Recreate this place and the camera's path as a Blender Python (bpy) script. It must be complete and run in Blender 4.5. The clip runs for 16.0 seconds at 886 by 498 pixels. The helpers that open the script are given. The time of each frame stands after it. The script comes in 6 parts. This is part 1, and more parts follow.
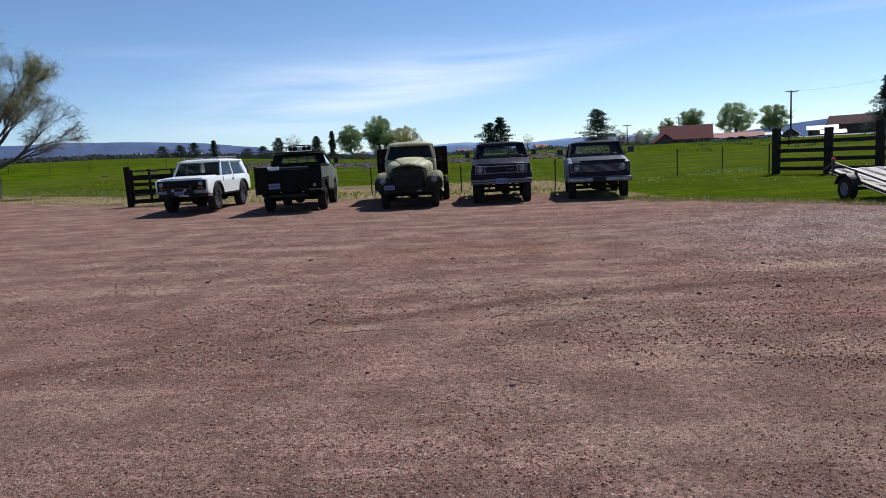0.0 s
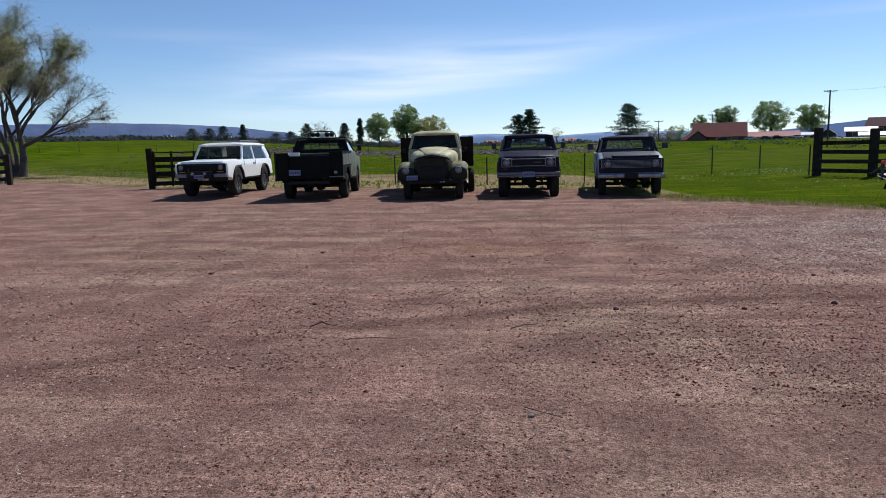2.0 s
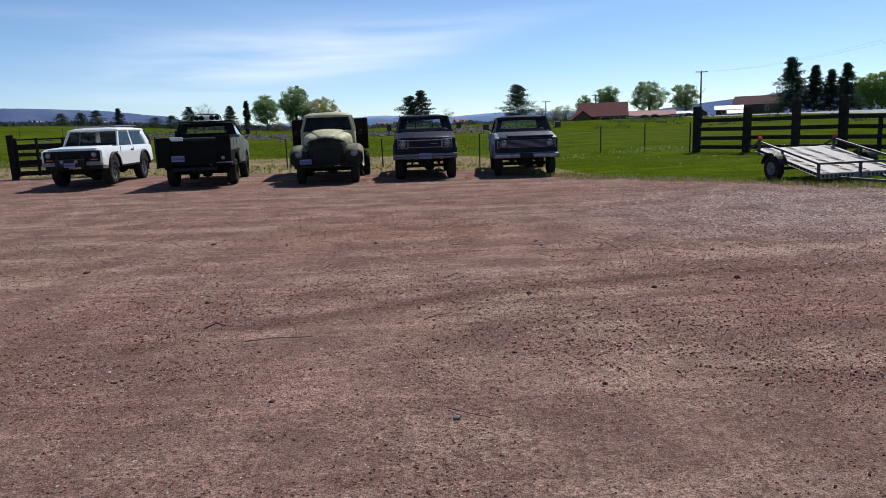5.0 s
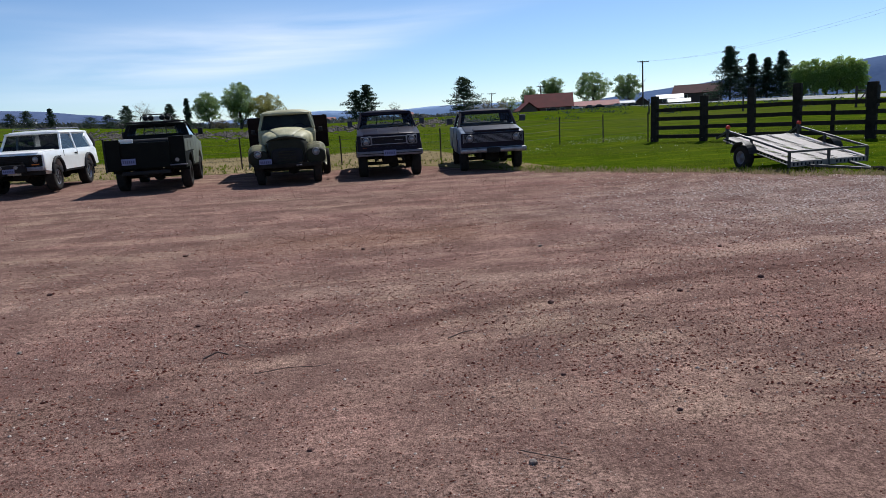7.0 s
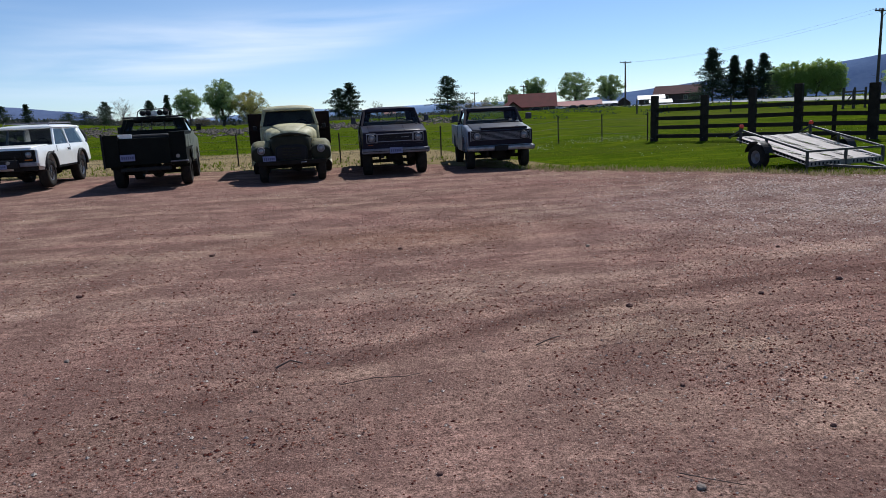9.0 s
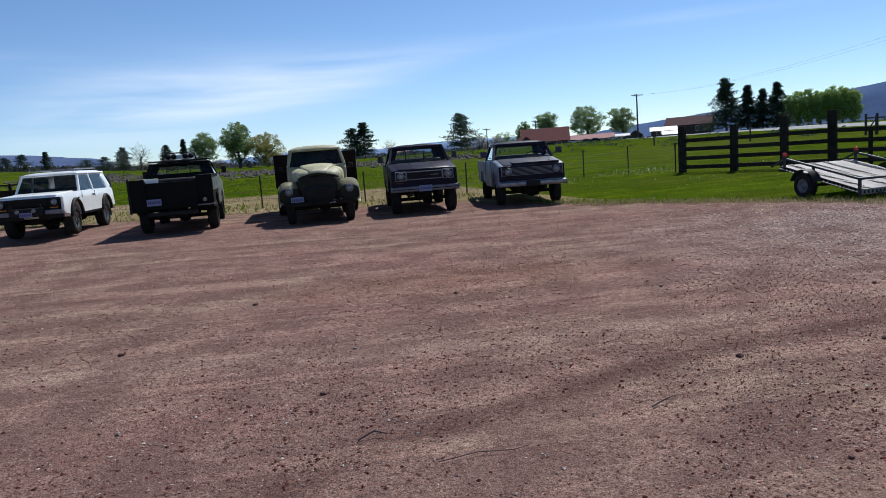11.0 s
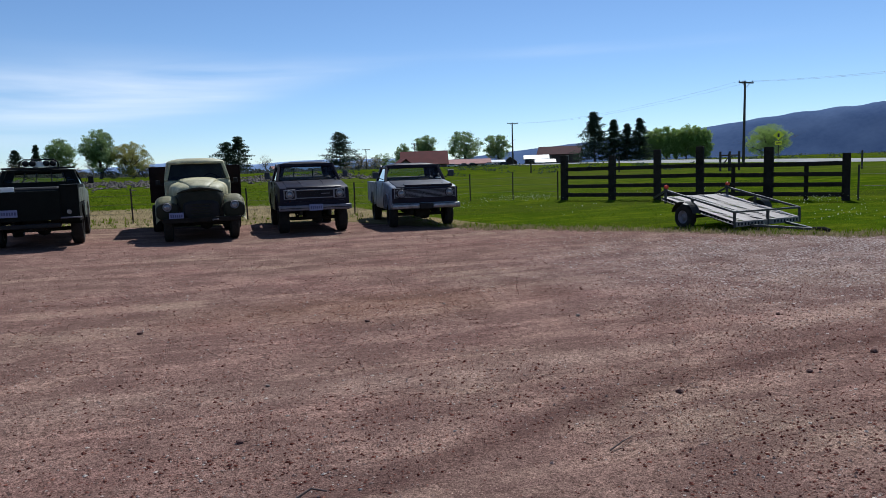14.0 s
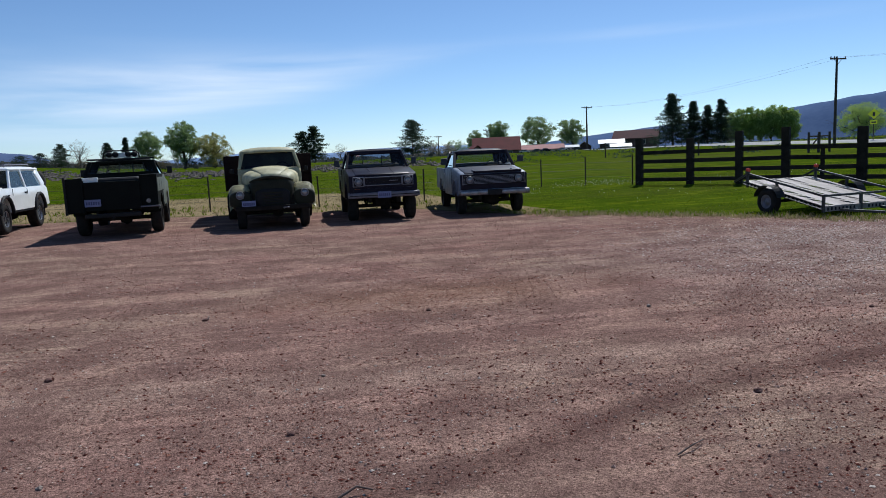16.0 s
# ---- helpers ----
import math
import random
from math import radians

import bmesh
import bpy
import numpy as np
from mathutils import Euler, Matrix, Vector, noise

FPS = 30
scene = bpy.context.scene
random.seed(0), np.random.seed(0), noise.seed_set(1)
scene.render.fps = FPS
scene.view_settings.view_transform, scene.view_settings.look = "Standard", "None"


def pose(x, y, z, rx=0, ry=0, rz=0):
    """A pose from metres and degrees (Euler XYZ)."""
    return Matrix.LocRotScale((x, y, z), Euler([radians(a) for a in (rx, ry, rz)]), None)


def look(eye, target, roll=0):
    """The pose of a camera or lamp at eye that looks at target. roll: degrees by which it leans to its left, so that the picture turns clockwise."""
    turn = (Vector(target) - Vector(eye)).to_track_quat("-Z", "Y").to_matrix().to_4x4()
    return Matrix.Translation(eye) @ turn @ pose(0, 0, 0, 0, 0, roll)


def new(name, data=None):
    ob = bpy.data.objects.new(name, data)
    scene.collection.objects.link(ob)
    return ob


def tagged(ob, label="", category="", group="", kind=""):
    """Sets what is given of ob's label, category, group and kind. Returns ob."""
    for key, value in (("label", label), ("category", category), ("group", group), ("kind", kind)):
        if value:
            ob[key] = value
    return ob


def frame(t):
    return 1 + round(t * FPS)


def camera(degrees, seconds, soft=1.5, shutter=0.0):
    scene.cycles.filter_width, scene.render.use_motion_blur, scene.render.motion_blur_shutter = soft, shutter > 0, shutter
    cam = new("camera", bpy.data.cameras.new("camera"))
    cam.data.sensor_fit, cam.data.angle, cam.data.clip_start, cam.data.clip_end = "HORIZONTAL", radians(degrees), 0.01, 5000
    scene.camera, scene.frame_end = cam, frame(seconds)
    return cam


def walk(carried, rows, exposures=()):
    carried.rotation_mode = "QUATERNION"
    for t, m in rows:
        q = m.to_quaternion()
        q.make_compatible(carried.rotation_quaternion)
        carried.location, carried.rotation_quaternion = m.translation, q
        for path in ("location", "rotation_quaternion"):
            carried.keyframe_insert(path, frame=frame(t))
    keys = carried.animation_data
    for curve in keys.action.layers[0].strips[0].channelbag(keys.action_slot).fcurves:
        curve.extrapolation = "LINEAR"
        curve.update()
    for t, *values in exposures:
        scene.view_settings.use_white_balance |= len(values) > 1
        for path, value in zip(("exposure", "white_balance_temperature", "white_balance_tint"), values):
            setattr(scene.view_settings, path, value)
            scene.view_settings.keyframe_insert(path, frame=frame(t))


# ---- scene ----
cam = camera(64.3, 16.0, soft=0.8)
PATH = [
    (0, (-0.185, -0.239, 1.61), (-0.323, 1.739, 1.348), -3.1),
    (0.5, (-0.179, -0.035, 1.622), (-0.398, 1.932, 1.329), -4.0),
    (1, (-0.229, 0.162, 1.62), (-0.386, 2.141, 1.376), -3.2),
    (1.5, (-0.237, 0.314, 1.608), (-0.38, 2.287, 1.311), -3.4),
    (2, (-0.161, 0.463, 1.605), (-0.369, 2.432, 1.319), -1.4),
    (2.5, (-0.162, 0.555, 1.606), (-0.414, 2.513, 1.291), -3.1),
    (3, (-0.163, 0.603, 1.596), (-0.419, 2.563, 1.291), -3.1),
    (3.5, (-0.16, 0.615, 1.602), (-0.349, 2.581, 1.29), -1.9),
    (4, (-0.239, 0.597, 1.592), (-0.289, 2.574, 1.29), -2.4),
    (4.5, (-0.298, 0.625, 1.599), (-0.224, 2.593, 1.252), -1.7),
    (4.7, (-0.269, 0.71, 1.596), (-0.192, 2.679, 1.256), -1.9),
    (6.8, (-0.766, 1.32, 1.661), (-0.558, 3.266, 1.246), -3.5),
    (7, (-0.823, 1.412, 1.673), (-0.594, 3.364, 1.304), -3.3),
    (7.5, (-0.971, 1.573, 1.641), (-0.747, 3.524, 1.262), -4.0),
    (8, (-1.207, 1.672, 1.665), (-0.845, 3.615, 1.356), -4.0),
    (8.5, (-1.425, 1.748, 1.659), (-1.096, 3.688, 1.301), -3.4),
    (8.7, (-1.476, 1.798, 1.653), (-1.191, 3.742, 1.279), -2.8),
    (10.8, (-1.96, 2.459, 1.661), (-1.651, 4.404, 1.311), -3.6),
    (11, (-1.984, 2.535, 1.669), (-1.727, 4.5, 1.398), -4.3),
    (11.5, (-1.939, 2.744, 1.639), (-1.6, 4.696, 1.367), -3.5),
    (12, (-1.977, 2.88, 1.641), (-1.515, 4.801, 1.333), -1.8),
    (12.5, (-2.182, 2.958, 1.68), (-1.633, 4.864, 1.424), -2.8),
    (13, (-2.294, 3.015, 1.692), (-1.719, 4.914, 1.438), -2.9),
    (13.5, (-2.337, 3.039, 1.685), (-1.754, 4.936, 1.434), -1.5),
    (14, (-2.324, 3.053, 1.693), (-1.72, 4.946, 1.461), -1.9),
    (14.5, (-2.354, 3.068, 1.683), (-1.745, 4.958, 1.447), -1.4),
    (15, (-2.363, 3.097, 1.678), (-1.789, 4.992, 1.392), -1.0),
    (15.5, (-2.281, 3.158, 1.676), (-1.765, 5.071, 1.399), -2.3),
    (16, (-2.153, 3.237, 1.669), (-1.751, 5.178, 1.408), -2.7),
]
EXPOSURES = [(0, 0.08, 6100, 10), (4.7, 0.07, 6120, 10), (8.7, 0.04, 6050, 10), (11, 0.02, 5950, 9), (14.5, -0.04, 5880, 8), (16, -0.05, 5900, 8)]
walk(cam, [(t, look(e, g, r)) for t, e, g, r in PATH], EXPOSURES)

# ---------------------------------------------------------------- world and sun
SUN_AZ, SUN_EL = radians(36), radians(50)
world = bpy.data.worlds.new("world")
scene.world = world
world.use_nodes = True
wn = world.node_tree.nodes
sky = wn.new("ShaderNodeTexSky")
sky.sky_type = "NISHITA"
sky.sun_disc = False
sky.sun_elevation, sky.sun_rotation = SUN_EL, SUN_AZ
sky.altitude, sky.air_density, sky.dust_density, sky.ozone_density = 1400, 0.9, 0.14, 4.2
wn["Background"].inputs["Strength"].default_value = 0.105
world.node_tree.links.new(sky.outputs[0], wn["Background"].inputs["Color"])

SUN_DIR = Vector((math.sin(SUN_AZ) * math.cos(SUN_EL), math.cos(SUN_AZ) * math.cos(SUN_EL), math.sin(SUN_EL)))
sun = new("sun", bpy.data.lights.new("sun", "SUN"))
sun.data.energy, sun.data.angle, sun.data.color = 5.0, radians(0.53), (1.0, 0.95, 0.88)
sun.matrix_world = look(SUN_DIR * 80, (0, 0, 0))


# ---------------------------------------------------------------- materials
def mat(name, c1, c2=None, scale=6.0, rough=0.6, metal=0.0, bump=0.0, fine=None, coat=0.0, rand=0.0, spec=0.5):
    """Two-tone noise material: coarse stains mixed with fine grain, optional relief and gloss coat."""
    m = bpy.data.materials.new(name)
    m.use_nodes = True
    nt = m.node_tree
    b = nt.nodes["Principled BSDF"]
    b.inputs["Roughness"].default_value, b.inputs["Metallic"].default_value = rough, metal
    b.inputs["Coat Weight"].default_value = coat
    b.inputs["Coat Roughness"].default_value = 0.08
    b.inputs["Specular IOR Level"].default_value = spec
    c2 = c2 or tuple(v * 0.7 for v in c1)
    tc = nt.nodes.new("ShaderNodeTexCoord")
    n1 = nt.nodes.new("ShaderNodeTexNoise")
    n1.inputs["Scale"].default_value, n1.inputs["Detail"].default_value = scale, 6
    n2 = nt.nodes.new("ShaderNodeTexNoise")
    n2.inputs["Scale"].default_value, n2.inputs["Detail"].default_value = fine or scale * 9, 4
    for n in (n1, n2):
        nt.links.new(tc.outputs["Object"], n.inputs["Vector"])
    add = nt.nodes.new("ShaderNodeMath")
    add.operation = "MULTIPLY_ADD"
    nt.links.new(n2.outputs["Fac"], add.inputs[0])
    add.inputs[1].default_value = 0.45
    nt.links.new(n1.outputs["Fac"], add.inputs[2])
    last = add
    if rand:
        oi = nt.nodes.new("ShaderNodeObjectInfo")
        mr = nt.nodes.new("ShaderNodeMath")
        mr.operation = "MULTIPLY_ADD"
        nt.links.new(oi.outputs["Random"], mr.inputs[0])
        mr.inputs[1].default_value = rand
        nt.links.new(add.outputs[0], mr.inputs[2])
        last = mr
    ramp = nt.nodes.new("ShaderNodeValToRGB")
    ramp.color_ramp.elements[0].position, ramp.color_ramp.elements[1].position = 0.5, 0.95
    ramp.color_ramp.elements[0].color, ramp.color_ramp.elements[1].color = (*c1, 1), (*c2, 1)
    nt.links.new(last.outputs[0], ramp.inputs[0])
    nt.links.new(ramp.outputs[0], b.inputs["Base Color"])
    if bump:
        bn = nt.nodes.new("ShaderNodeBump")
        bn.inputs["Strength"].default_value, bn.inputs["Distance"].default_value = bump, 0.01
        nt.links.new(add.outputs[0], bn.inputs["Height"])
        nt.links.new(bn.outputs[0], b.inputs["Normal"])
    return m


def glass(name, tint, gloss=0.12):
    m = bpy.data.materials.new(name)
    m.use_nodes = True
    nt = m.node_tree
    nt.nodes.remove(nt.nodes["Principled BSDF"])
    tr = nt.nodes.new("ShaderNodeBsdfTransparent")
    tr.inputs[0].default_value = (*tint, 1)
    gl = nt.nodes.new("ShaderNodeBsdfGlossy")
    gl.inputs["Roughness"].default_value = 0.03
    fr = nt.nodes.new("ShaderNodeFresnel")
    fr.inputs[0].default_value = 1.45
    mx = nt.nodes.new("ShaderNodeMixShader")
    nt.links.new(fr.outputs[0], mx.inputs[0])
    nt.links.new(tr.outputs[0], mx.inputs[1])
    nt.links.new(gl.outputs[0], mx.inputs[2])
    nt.links.new(mx.outputs[0], nt.nodes["Material Output"].inputs[0])
    return m


M_WHITE = mat("white_paint", (0.88, 0.88, 0.86), (0.78, 0.77, 0.73), 3, 0.35, coat=0.4)
M_NAVY = mat("navy_paint", (0.010, 0.008, 0.016), (0.022, 0.018, 0.028), 4, 0.42, coat=0.0, spec=0.09)
M_GREYBLUE = mat("grey_blue_hood_paint", (0.060, 0.063, 0.080), (0.030, 0.031, 0.040), 4, 0.45, coat=0.0, spec=0.15)
M_PALE = mat("pale_blue_paint", (0.26, 0.30, 0.38), (0.08, 0.095, 0.125), 2.2, 0.5, coat=0.0, spec=0.3)
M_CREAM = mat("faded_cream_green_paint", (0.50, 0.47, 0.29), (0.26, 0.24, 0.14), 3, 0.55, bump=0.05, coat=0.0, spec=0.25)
# Shaded copy of the cream: dark olive stands in for the unlit front.
M_CREAMSHADE = mat("painted_shade_dark_olive", (0.030, 0.030, 0.018), (0.016, 0.017, 0.011), 3, 0.6, spec=0.12)
M_GREEN = mat("dull_green_paint", (0.008, 0.010, 0.008), (0.004, 0.005, 0.0045), 3, 0.7, bump=0.05, spec=0.1)
M_GREENPALE = mat("weathered_green_panel", (0.16, 0.18, 0.14), (0.09, 0.10, 0.08), 3, 0.6, spec=0.25)
M_REDBROWN = mat("dark_red_boards", (0.022, 0.013, 0.012), (0.012, 0.008, 0.007), 5, 0.85, bump=0.3, spec=0.1)
M_BLACK = mat("black_trim", (0.010, 0.010, 0.011), (0.018, 0.017, 0.017), 8, 0.65, spec=0.2)
M_UNDER = mat("dirty_chassis", (0.012, 0.011, 0.010), (0.026, 0.022, 0.018), 8, 0.9, spec=0.1)
M_RUBBER = mat("tyre_rubber", (0.012, 0.012, 0.012), (0.030, 0.026, 0.023), 9, 0.9, bump=0.3, spec=0.15)
M_RIM = mat("steel_rim", (0.55, 0.55, 0.56), (0.30, 0.30, 0.31), 8, 0.35, 0.8)
M_CHROME = mat("worn_chrome", (0.27, 0.27, 0.30), (0.13, 0.125, 0.13), 9, 0.35, 0.85)
M_SILVER = mat("silver_trim_paint", (0.17, 0.16, 0.19), (0.09, 0.085, 0.10), 9, 0.45)
M_TRIM = mat("bright_trim", (0.24, 0.24, 0.27), (0.14, 0.14, 0.155), 9, 0.45, spec=0.3)
M_LENS = mat("headlight_glass", (0.24, 0.25, 0.27), (0.14, 0.15, 0.165), 20, 0.15, 0.3, coat=0.6)
M_AMBER = mat("amber_lens", (0.75, 0.22, 0.03), (0.6, 0.15, 0.02), 20, 0.25)
M_RED = mat("red_lens", (0.65, 0.05, 0.02), (0.5, 0.04, 0.02), 20, 0.25)
M_PLATE = mat("licence_plate_blue_grey", (0.20, 0.22, 0.38), (0.15, 0.17, 0.30), 14, 0.5)
M_PLATEINK = mat("plate_ink", (0.06, 0.07, 0.17), (0.05, 0.06, 0.14), 14, 0.5)
M_SEAT = mat("dark_vinyl", (0.035, 0.032, 0.030), (0.055, 0.05, 0.045), 8, 0.6)
M_GLASS = glass("car_glass", (0.78, 0.82, 0.82))
M_GLASSDARK = glass("dusty_tinted_glass", (0.16, 0.18, 0.22))
# Dark tint puts the dimness of the wagon's cabin into the windscreen.
M_GLASSDUSK = glass("dim_cabin_windscreen_glass", (0.20, 0.22, 0.24))
M_GLASSBLUE = glass("blue_side_glass", (0.35, 0.45, 0.52))
M_FENCE = mat("dark_stained_fence_wood", (0.014, 0.011, 0.009), (0.034, 0.027, 0.022), 5, 0.9, bump=0.5, rand=0.25, spec=0.12)
M_GATE = mat("brown_gate_wood", (0.030, 0.022, 0.017), (0.016, 0.012, 0.010), 5, 0.9, bump=0.4, rand=0.2, spec=0.12)
M_STEELPOST = mat("rusty_steel_post", (0.035, 0.030, 0.026), (0.06, 0.04, 0.03), 20, 0.8)
M_WIRE = mat("galvanised_wire", (0.07, 0.07, 0.065), (0.05, 0.05, 0.045), 20, 0.7, 0.2)
M_DECK = mat("bare_grey_steel_plate", (0.29, 0.255, 0.235), (0.15, 0.125, 0.11), 3, 0.65, 0.05, fine=40)
M_TRAILER = mat("black_painted_steel", (0.016, 0.016, 0.018), (0.035, 0.03, 0.028), 9, 0.5)
M_BARK = mat("grey_bark", (0.10, 0.085, 0.072), (0.05, 0.042, 0.036), 6, 0.95, bump=0.8)
M_TWIG = mat("thin_twigs", (0.22, 0.185, 0.155), (0.13, 0.11, 0.09), 6, 0.95)
M_POLE = mat("pole_timber", (0.07, 0.055, 0.045), (0.045, 0.037, 0.03), 5, 0.9)
M_ROAD = mat("grey_road", (0.30, 0.29, 0.285), (0.22, 0.215, 0.21), 0.5, 0.9)
M_STONE = mat("cinder_stone", (0.10, 0.078, 0.066), (0.045, 0.036, 0.032), 12, 0.9, bump=0.5)
M_REDROOF = mat("red_metal_roof", (0.115, 0.020, 0.020), (0.085, 0.018, 0.018), 0.8, 0.85, spec=0.15)
M_PINKROOF = mat("faded_pink_roof", (0.34, 0.165, 0.145), (0.27, 0.13, 0.115), 0.8, 0.8, spec=0.2)
M_WHITEROOF = mat("white_metal_roof", (0.55, 0.55, 0.56), (0.42, 0.42, 0.43), 0.8, 0.4)
M_BARNWALL = mat("dark_barn_wall", (0.085, 0.05, 0.045), (0.05, 0.035, 0.03), 0.8, 0.85)
M_HOUSEWALL = mat("brown_house_wall", (0.14, 0.09, 0.075), (0.10, 0.07, 0.06), 0.8, 0.85)
M_PALEWALL = mat("pale_wall", (0.45, 0.40, 0.36), (0.35, 0.31, 0.28), 0.8, 0.85)
M_DARKPANE = mat("dark_window_pane", (0.02, 0.022, 0.026), (0.03, 0.032, 0.036), 2, 0.2)
M_YELLOW = mat("yellow_sign", (0.85, 0.88, 0.03), (0.78, 0.80, 0.03), 2, 0.5)
M_INK = mat("black_sign_ink", (0.02, 0.02, 0.02), (0.03, 0.03, 0.03), 2, 0.6)
M_DRIFT = mat("dry_branch", (0.09, 0.062, 0.052), (0.13, 0.095, 0.08), 12, 0.95)


def leaf_mat(name, c1, c2):
    m = bpy.data.materials.new(name)
    m.use_nodes = True
    nt = m.node_tree
    b = nt.nodes["Principled BSDF"]
    b.inputs["Roughness"].default_value = 0.7
    b.inputs["Specular IOR Level"].default_value = 0.0
    g = nt.nodes.new("ShaderNodeNewGeometry")
    r = nt.nodes.new("ShaderNodeValToRGB")
    r.color_ramp.elements[0].color, r.color_ramp.elements[1].color = (*c1, 1), (*c2, 1)
    nt.links.new(g.outputs["Random Per Island"], r.inputs[0])
    nt.links.new(r.outputs[0], b.inputs["Base Color"])
    t = nt.nodes.new("ShaderNodeBsdfTranslucent")
    nt.links.new(r.outputs[0], t.inputs[0])
    mx = nt.nodes.new("ShaderNodeMixShader")
    mx.inputs[0].default_value = 0.5
    nt.links.new(b.outputs[0], mx.inputs[1])
    nt.links.new(t.outputs[0], mx.inputs[2])
    nt.links.new(mx.outputs[0], nt.nodes["Material Output"].inputs[0])
    return m


L_GREEN = leaf_mat("spring_leaves", (0.17, 0.24, 0.10), (0.30, 0.38, 0.17))
L_YELLOW = leaf_mat("yellow_green_leaves", (0.28, 0.28, 0.09), (0.42, 0.38, 0.15))
L_POPLAR = leaf_mat("poplar_leaves", (0.27, 0.38, 0.10), (0.40, 0.50, 0.16))
L_PINE = leaf_mat("pine_needles", (0.030, 0.050, 0.034), (0.070, 0.095, 0.060))
L_BUD = leaf_mat("willow_buds", (0.34, 0.40, 0.11), (0.50, 0.54, 0.20))
L_PALE = leaf_mat("pale_buds", (0.20, 0.18, 0.13), (0.30, 0.27, 0.19))
L_SCRUB = leaf_mat("blue_green_far_brush", (0.045, 0.058, 0.058), (0.095, 0.095, 0.085))
L_THICKET = leaf_mat("brown_thicket_leaves", (0.075, 0.066, 0.045), (0.15, 0.13, 0.085))
L_GRASS = leaf_mat("grass_blades", (0.070, 0.120, 0.006), (0.170, 0.215, 0.014))
M_BROWNROOF = mat("brown_red_barn_roof", (0.070, 0.024, 0.026), (0.048, 0.020, 0.022), 0.8, 0.9, spec=0.15)
L_DRY = leaf_mat("dry_grass", (0.20, 0.16, 0.085), (0.34, 0.28, 0.165))
L_WEED = leaf_mat("pale_weed_leaves", (0.24, 0.28, 0.14), (0.48, 0.50, 0.36))
L_FLOWER = leaf_mat("white_flowers", (0.75, 0.75, 0.70), (0.55, 0.60, 0.45))


# ---------------------------------------------------------------- mesh helpers
def link(name, bm, material, parent=None, label="", smooth=False):
    me = bpy.data.meshes.new(name)
    bm.to_mesh(me)
    bm.free()
    me.materials.append(material)
    if smooth:
        me.shade_smooth()
    ob = new(name, me)
    if parent:
        ob.parent = parent
    if label:
        ob["label"] = label
    return ob


def part(name, bm, material, parent, label="", smooth=False):
    return link(name, bm, material, parent, label, smooth)


def arrays(name, verts, faces, material, parent=None, label=""):
    me = bpy.data.meshes.new(name)
    me.from_pydata(verts, [], faces)
    me.materials.append(material)
    ob = new(name, me)
    if parent:
        ob.parent = parent
    if label:
        ob["label"] = label
    return ob


def thing(name, m, label, category, group=""):
    e = new(name)
    e.matrix_basis = m
    e.empty_display_size = 0.2
    return tagged(e, label, category, group)


def bevel(bm, w, seg=2, angle=35):
    bm.normal_update()
    edges = [e for e in bm.edges if len(e.link_faces) == 2 and e.calc_face_angle(0) > radians(angle)]
    if w and edges:
        bmesh.ops.bevel(bm, geom=edges, offset=w, segments=seg, affect="EDGES", clamp_overlap=True, profile=0.5)
    return bm


def box(x0, x1, y0, y1, z0, z1, w=0.0, seg=2, bm=None):
    own = bm is None
    b = bmesh.new()
    bmesh.ops.create_cube(b, size=1)
    for v in b.verts:
        v.co = ((x0 + x1) / 2 + v.co.x * (x1 - x0), (y0 + y1) / 2 + v.co.y * (y1 - y0), (z0 + z1) / 2 + v.co.z * (z1 - z0))
    bevel(b, w, seg)
    return b if own else join(bm, b)


def join(bm, other):
    me = bpy.data.meshes.new("tmp")
    other.to_mesh(me)
    other.free()
    bm.from_mesh(me)
    bpy.data.meshes.remove(me)
    return bm


def outline(pts, w, bev=0.03, seg=2, shape=None, x0=None):
    """A side outline of (y, z) points carried across the width from -w to w (or x0 to w), edges rounded, then shaped."""
    b = bmesh.new()
    a = [b.verts.new((-w if x0 is None else x0, y, z)) for y, z in pts]
    c = [b.verts.new((w, y, z)) for y, z in pts]
    n = len(pts)
    b.faces.new(a)
    b.faces.new(c[::-1])
    for i in range(n):
        j = (i + 1) % n
        b.faces.new((a[j], a[i], c[i], c[j]))
    bmesh.ops.recalc_face_normals(b, faces=b.faces)
    bevel(b, bev, seg)
    if shape:
        for v in b.verts:
            v.co = shape(v.co)
    return b


def arch(yc, r, z0, zc, n=9, back=False):
    """Points of a wheel arch, from front foot to rear foot, or the other way."""
    pts = [(yc - r, z0)] + [(yc - r * math.cos(math.pi * i / n), zc + r * math.sin(math.pi * i / n)) for i in range(n + 1)] + [(yc + r, z0)]
    return pts[::-1] if back else pts


def strut(p, q, w, d, bm=None, up=(0, 1, 0), bev=0.0):
    """A bar of section w by d between two places."""
    own = bm is None
    p, q = Vector(p), Vector(q)
    z = (q - p).normalized()
    x = Vector(up).cross(z)
    if x.length < 1e-4:
        x = Vector((1, 0, 0)).cross(z)
    x.normalize()
    y = z.cross(x)
    b = bmesh.new()
    ring = []
    for c in (p, q):
        ring.append([b.verts.new(c + x * sx * w / 2 + y * sy * d / 2) for sx, sy in ((-1, -1), (1, -1), (1, 1), (-1, 1))])
    for i in range(4):
        j = (i + 1) % 4
        b.faces.new((ring[0][i], ring[0][j], ring[1][j], ring[1][i]))
    b.faces.new(ring[0][::-1])
    b.faces.new(ring[1])
    bevel(b, bev, 1)
    return b if own else join(bm, b)


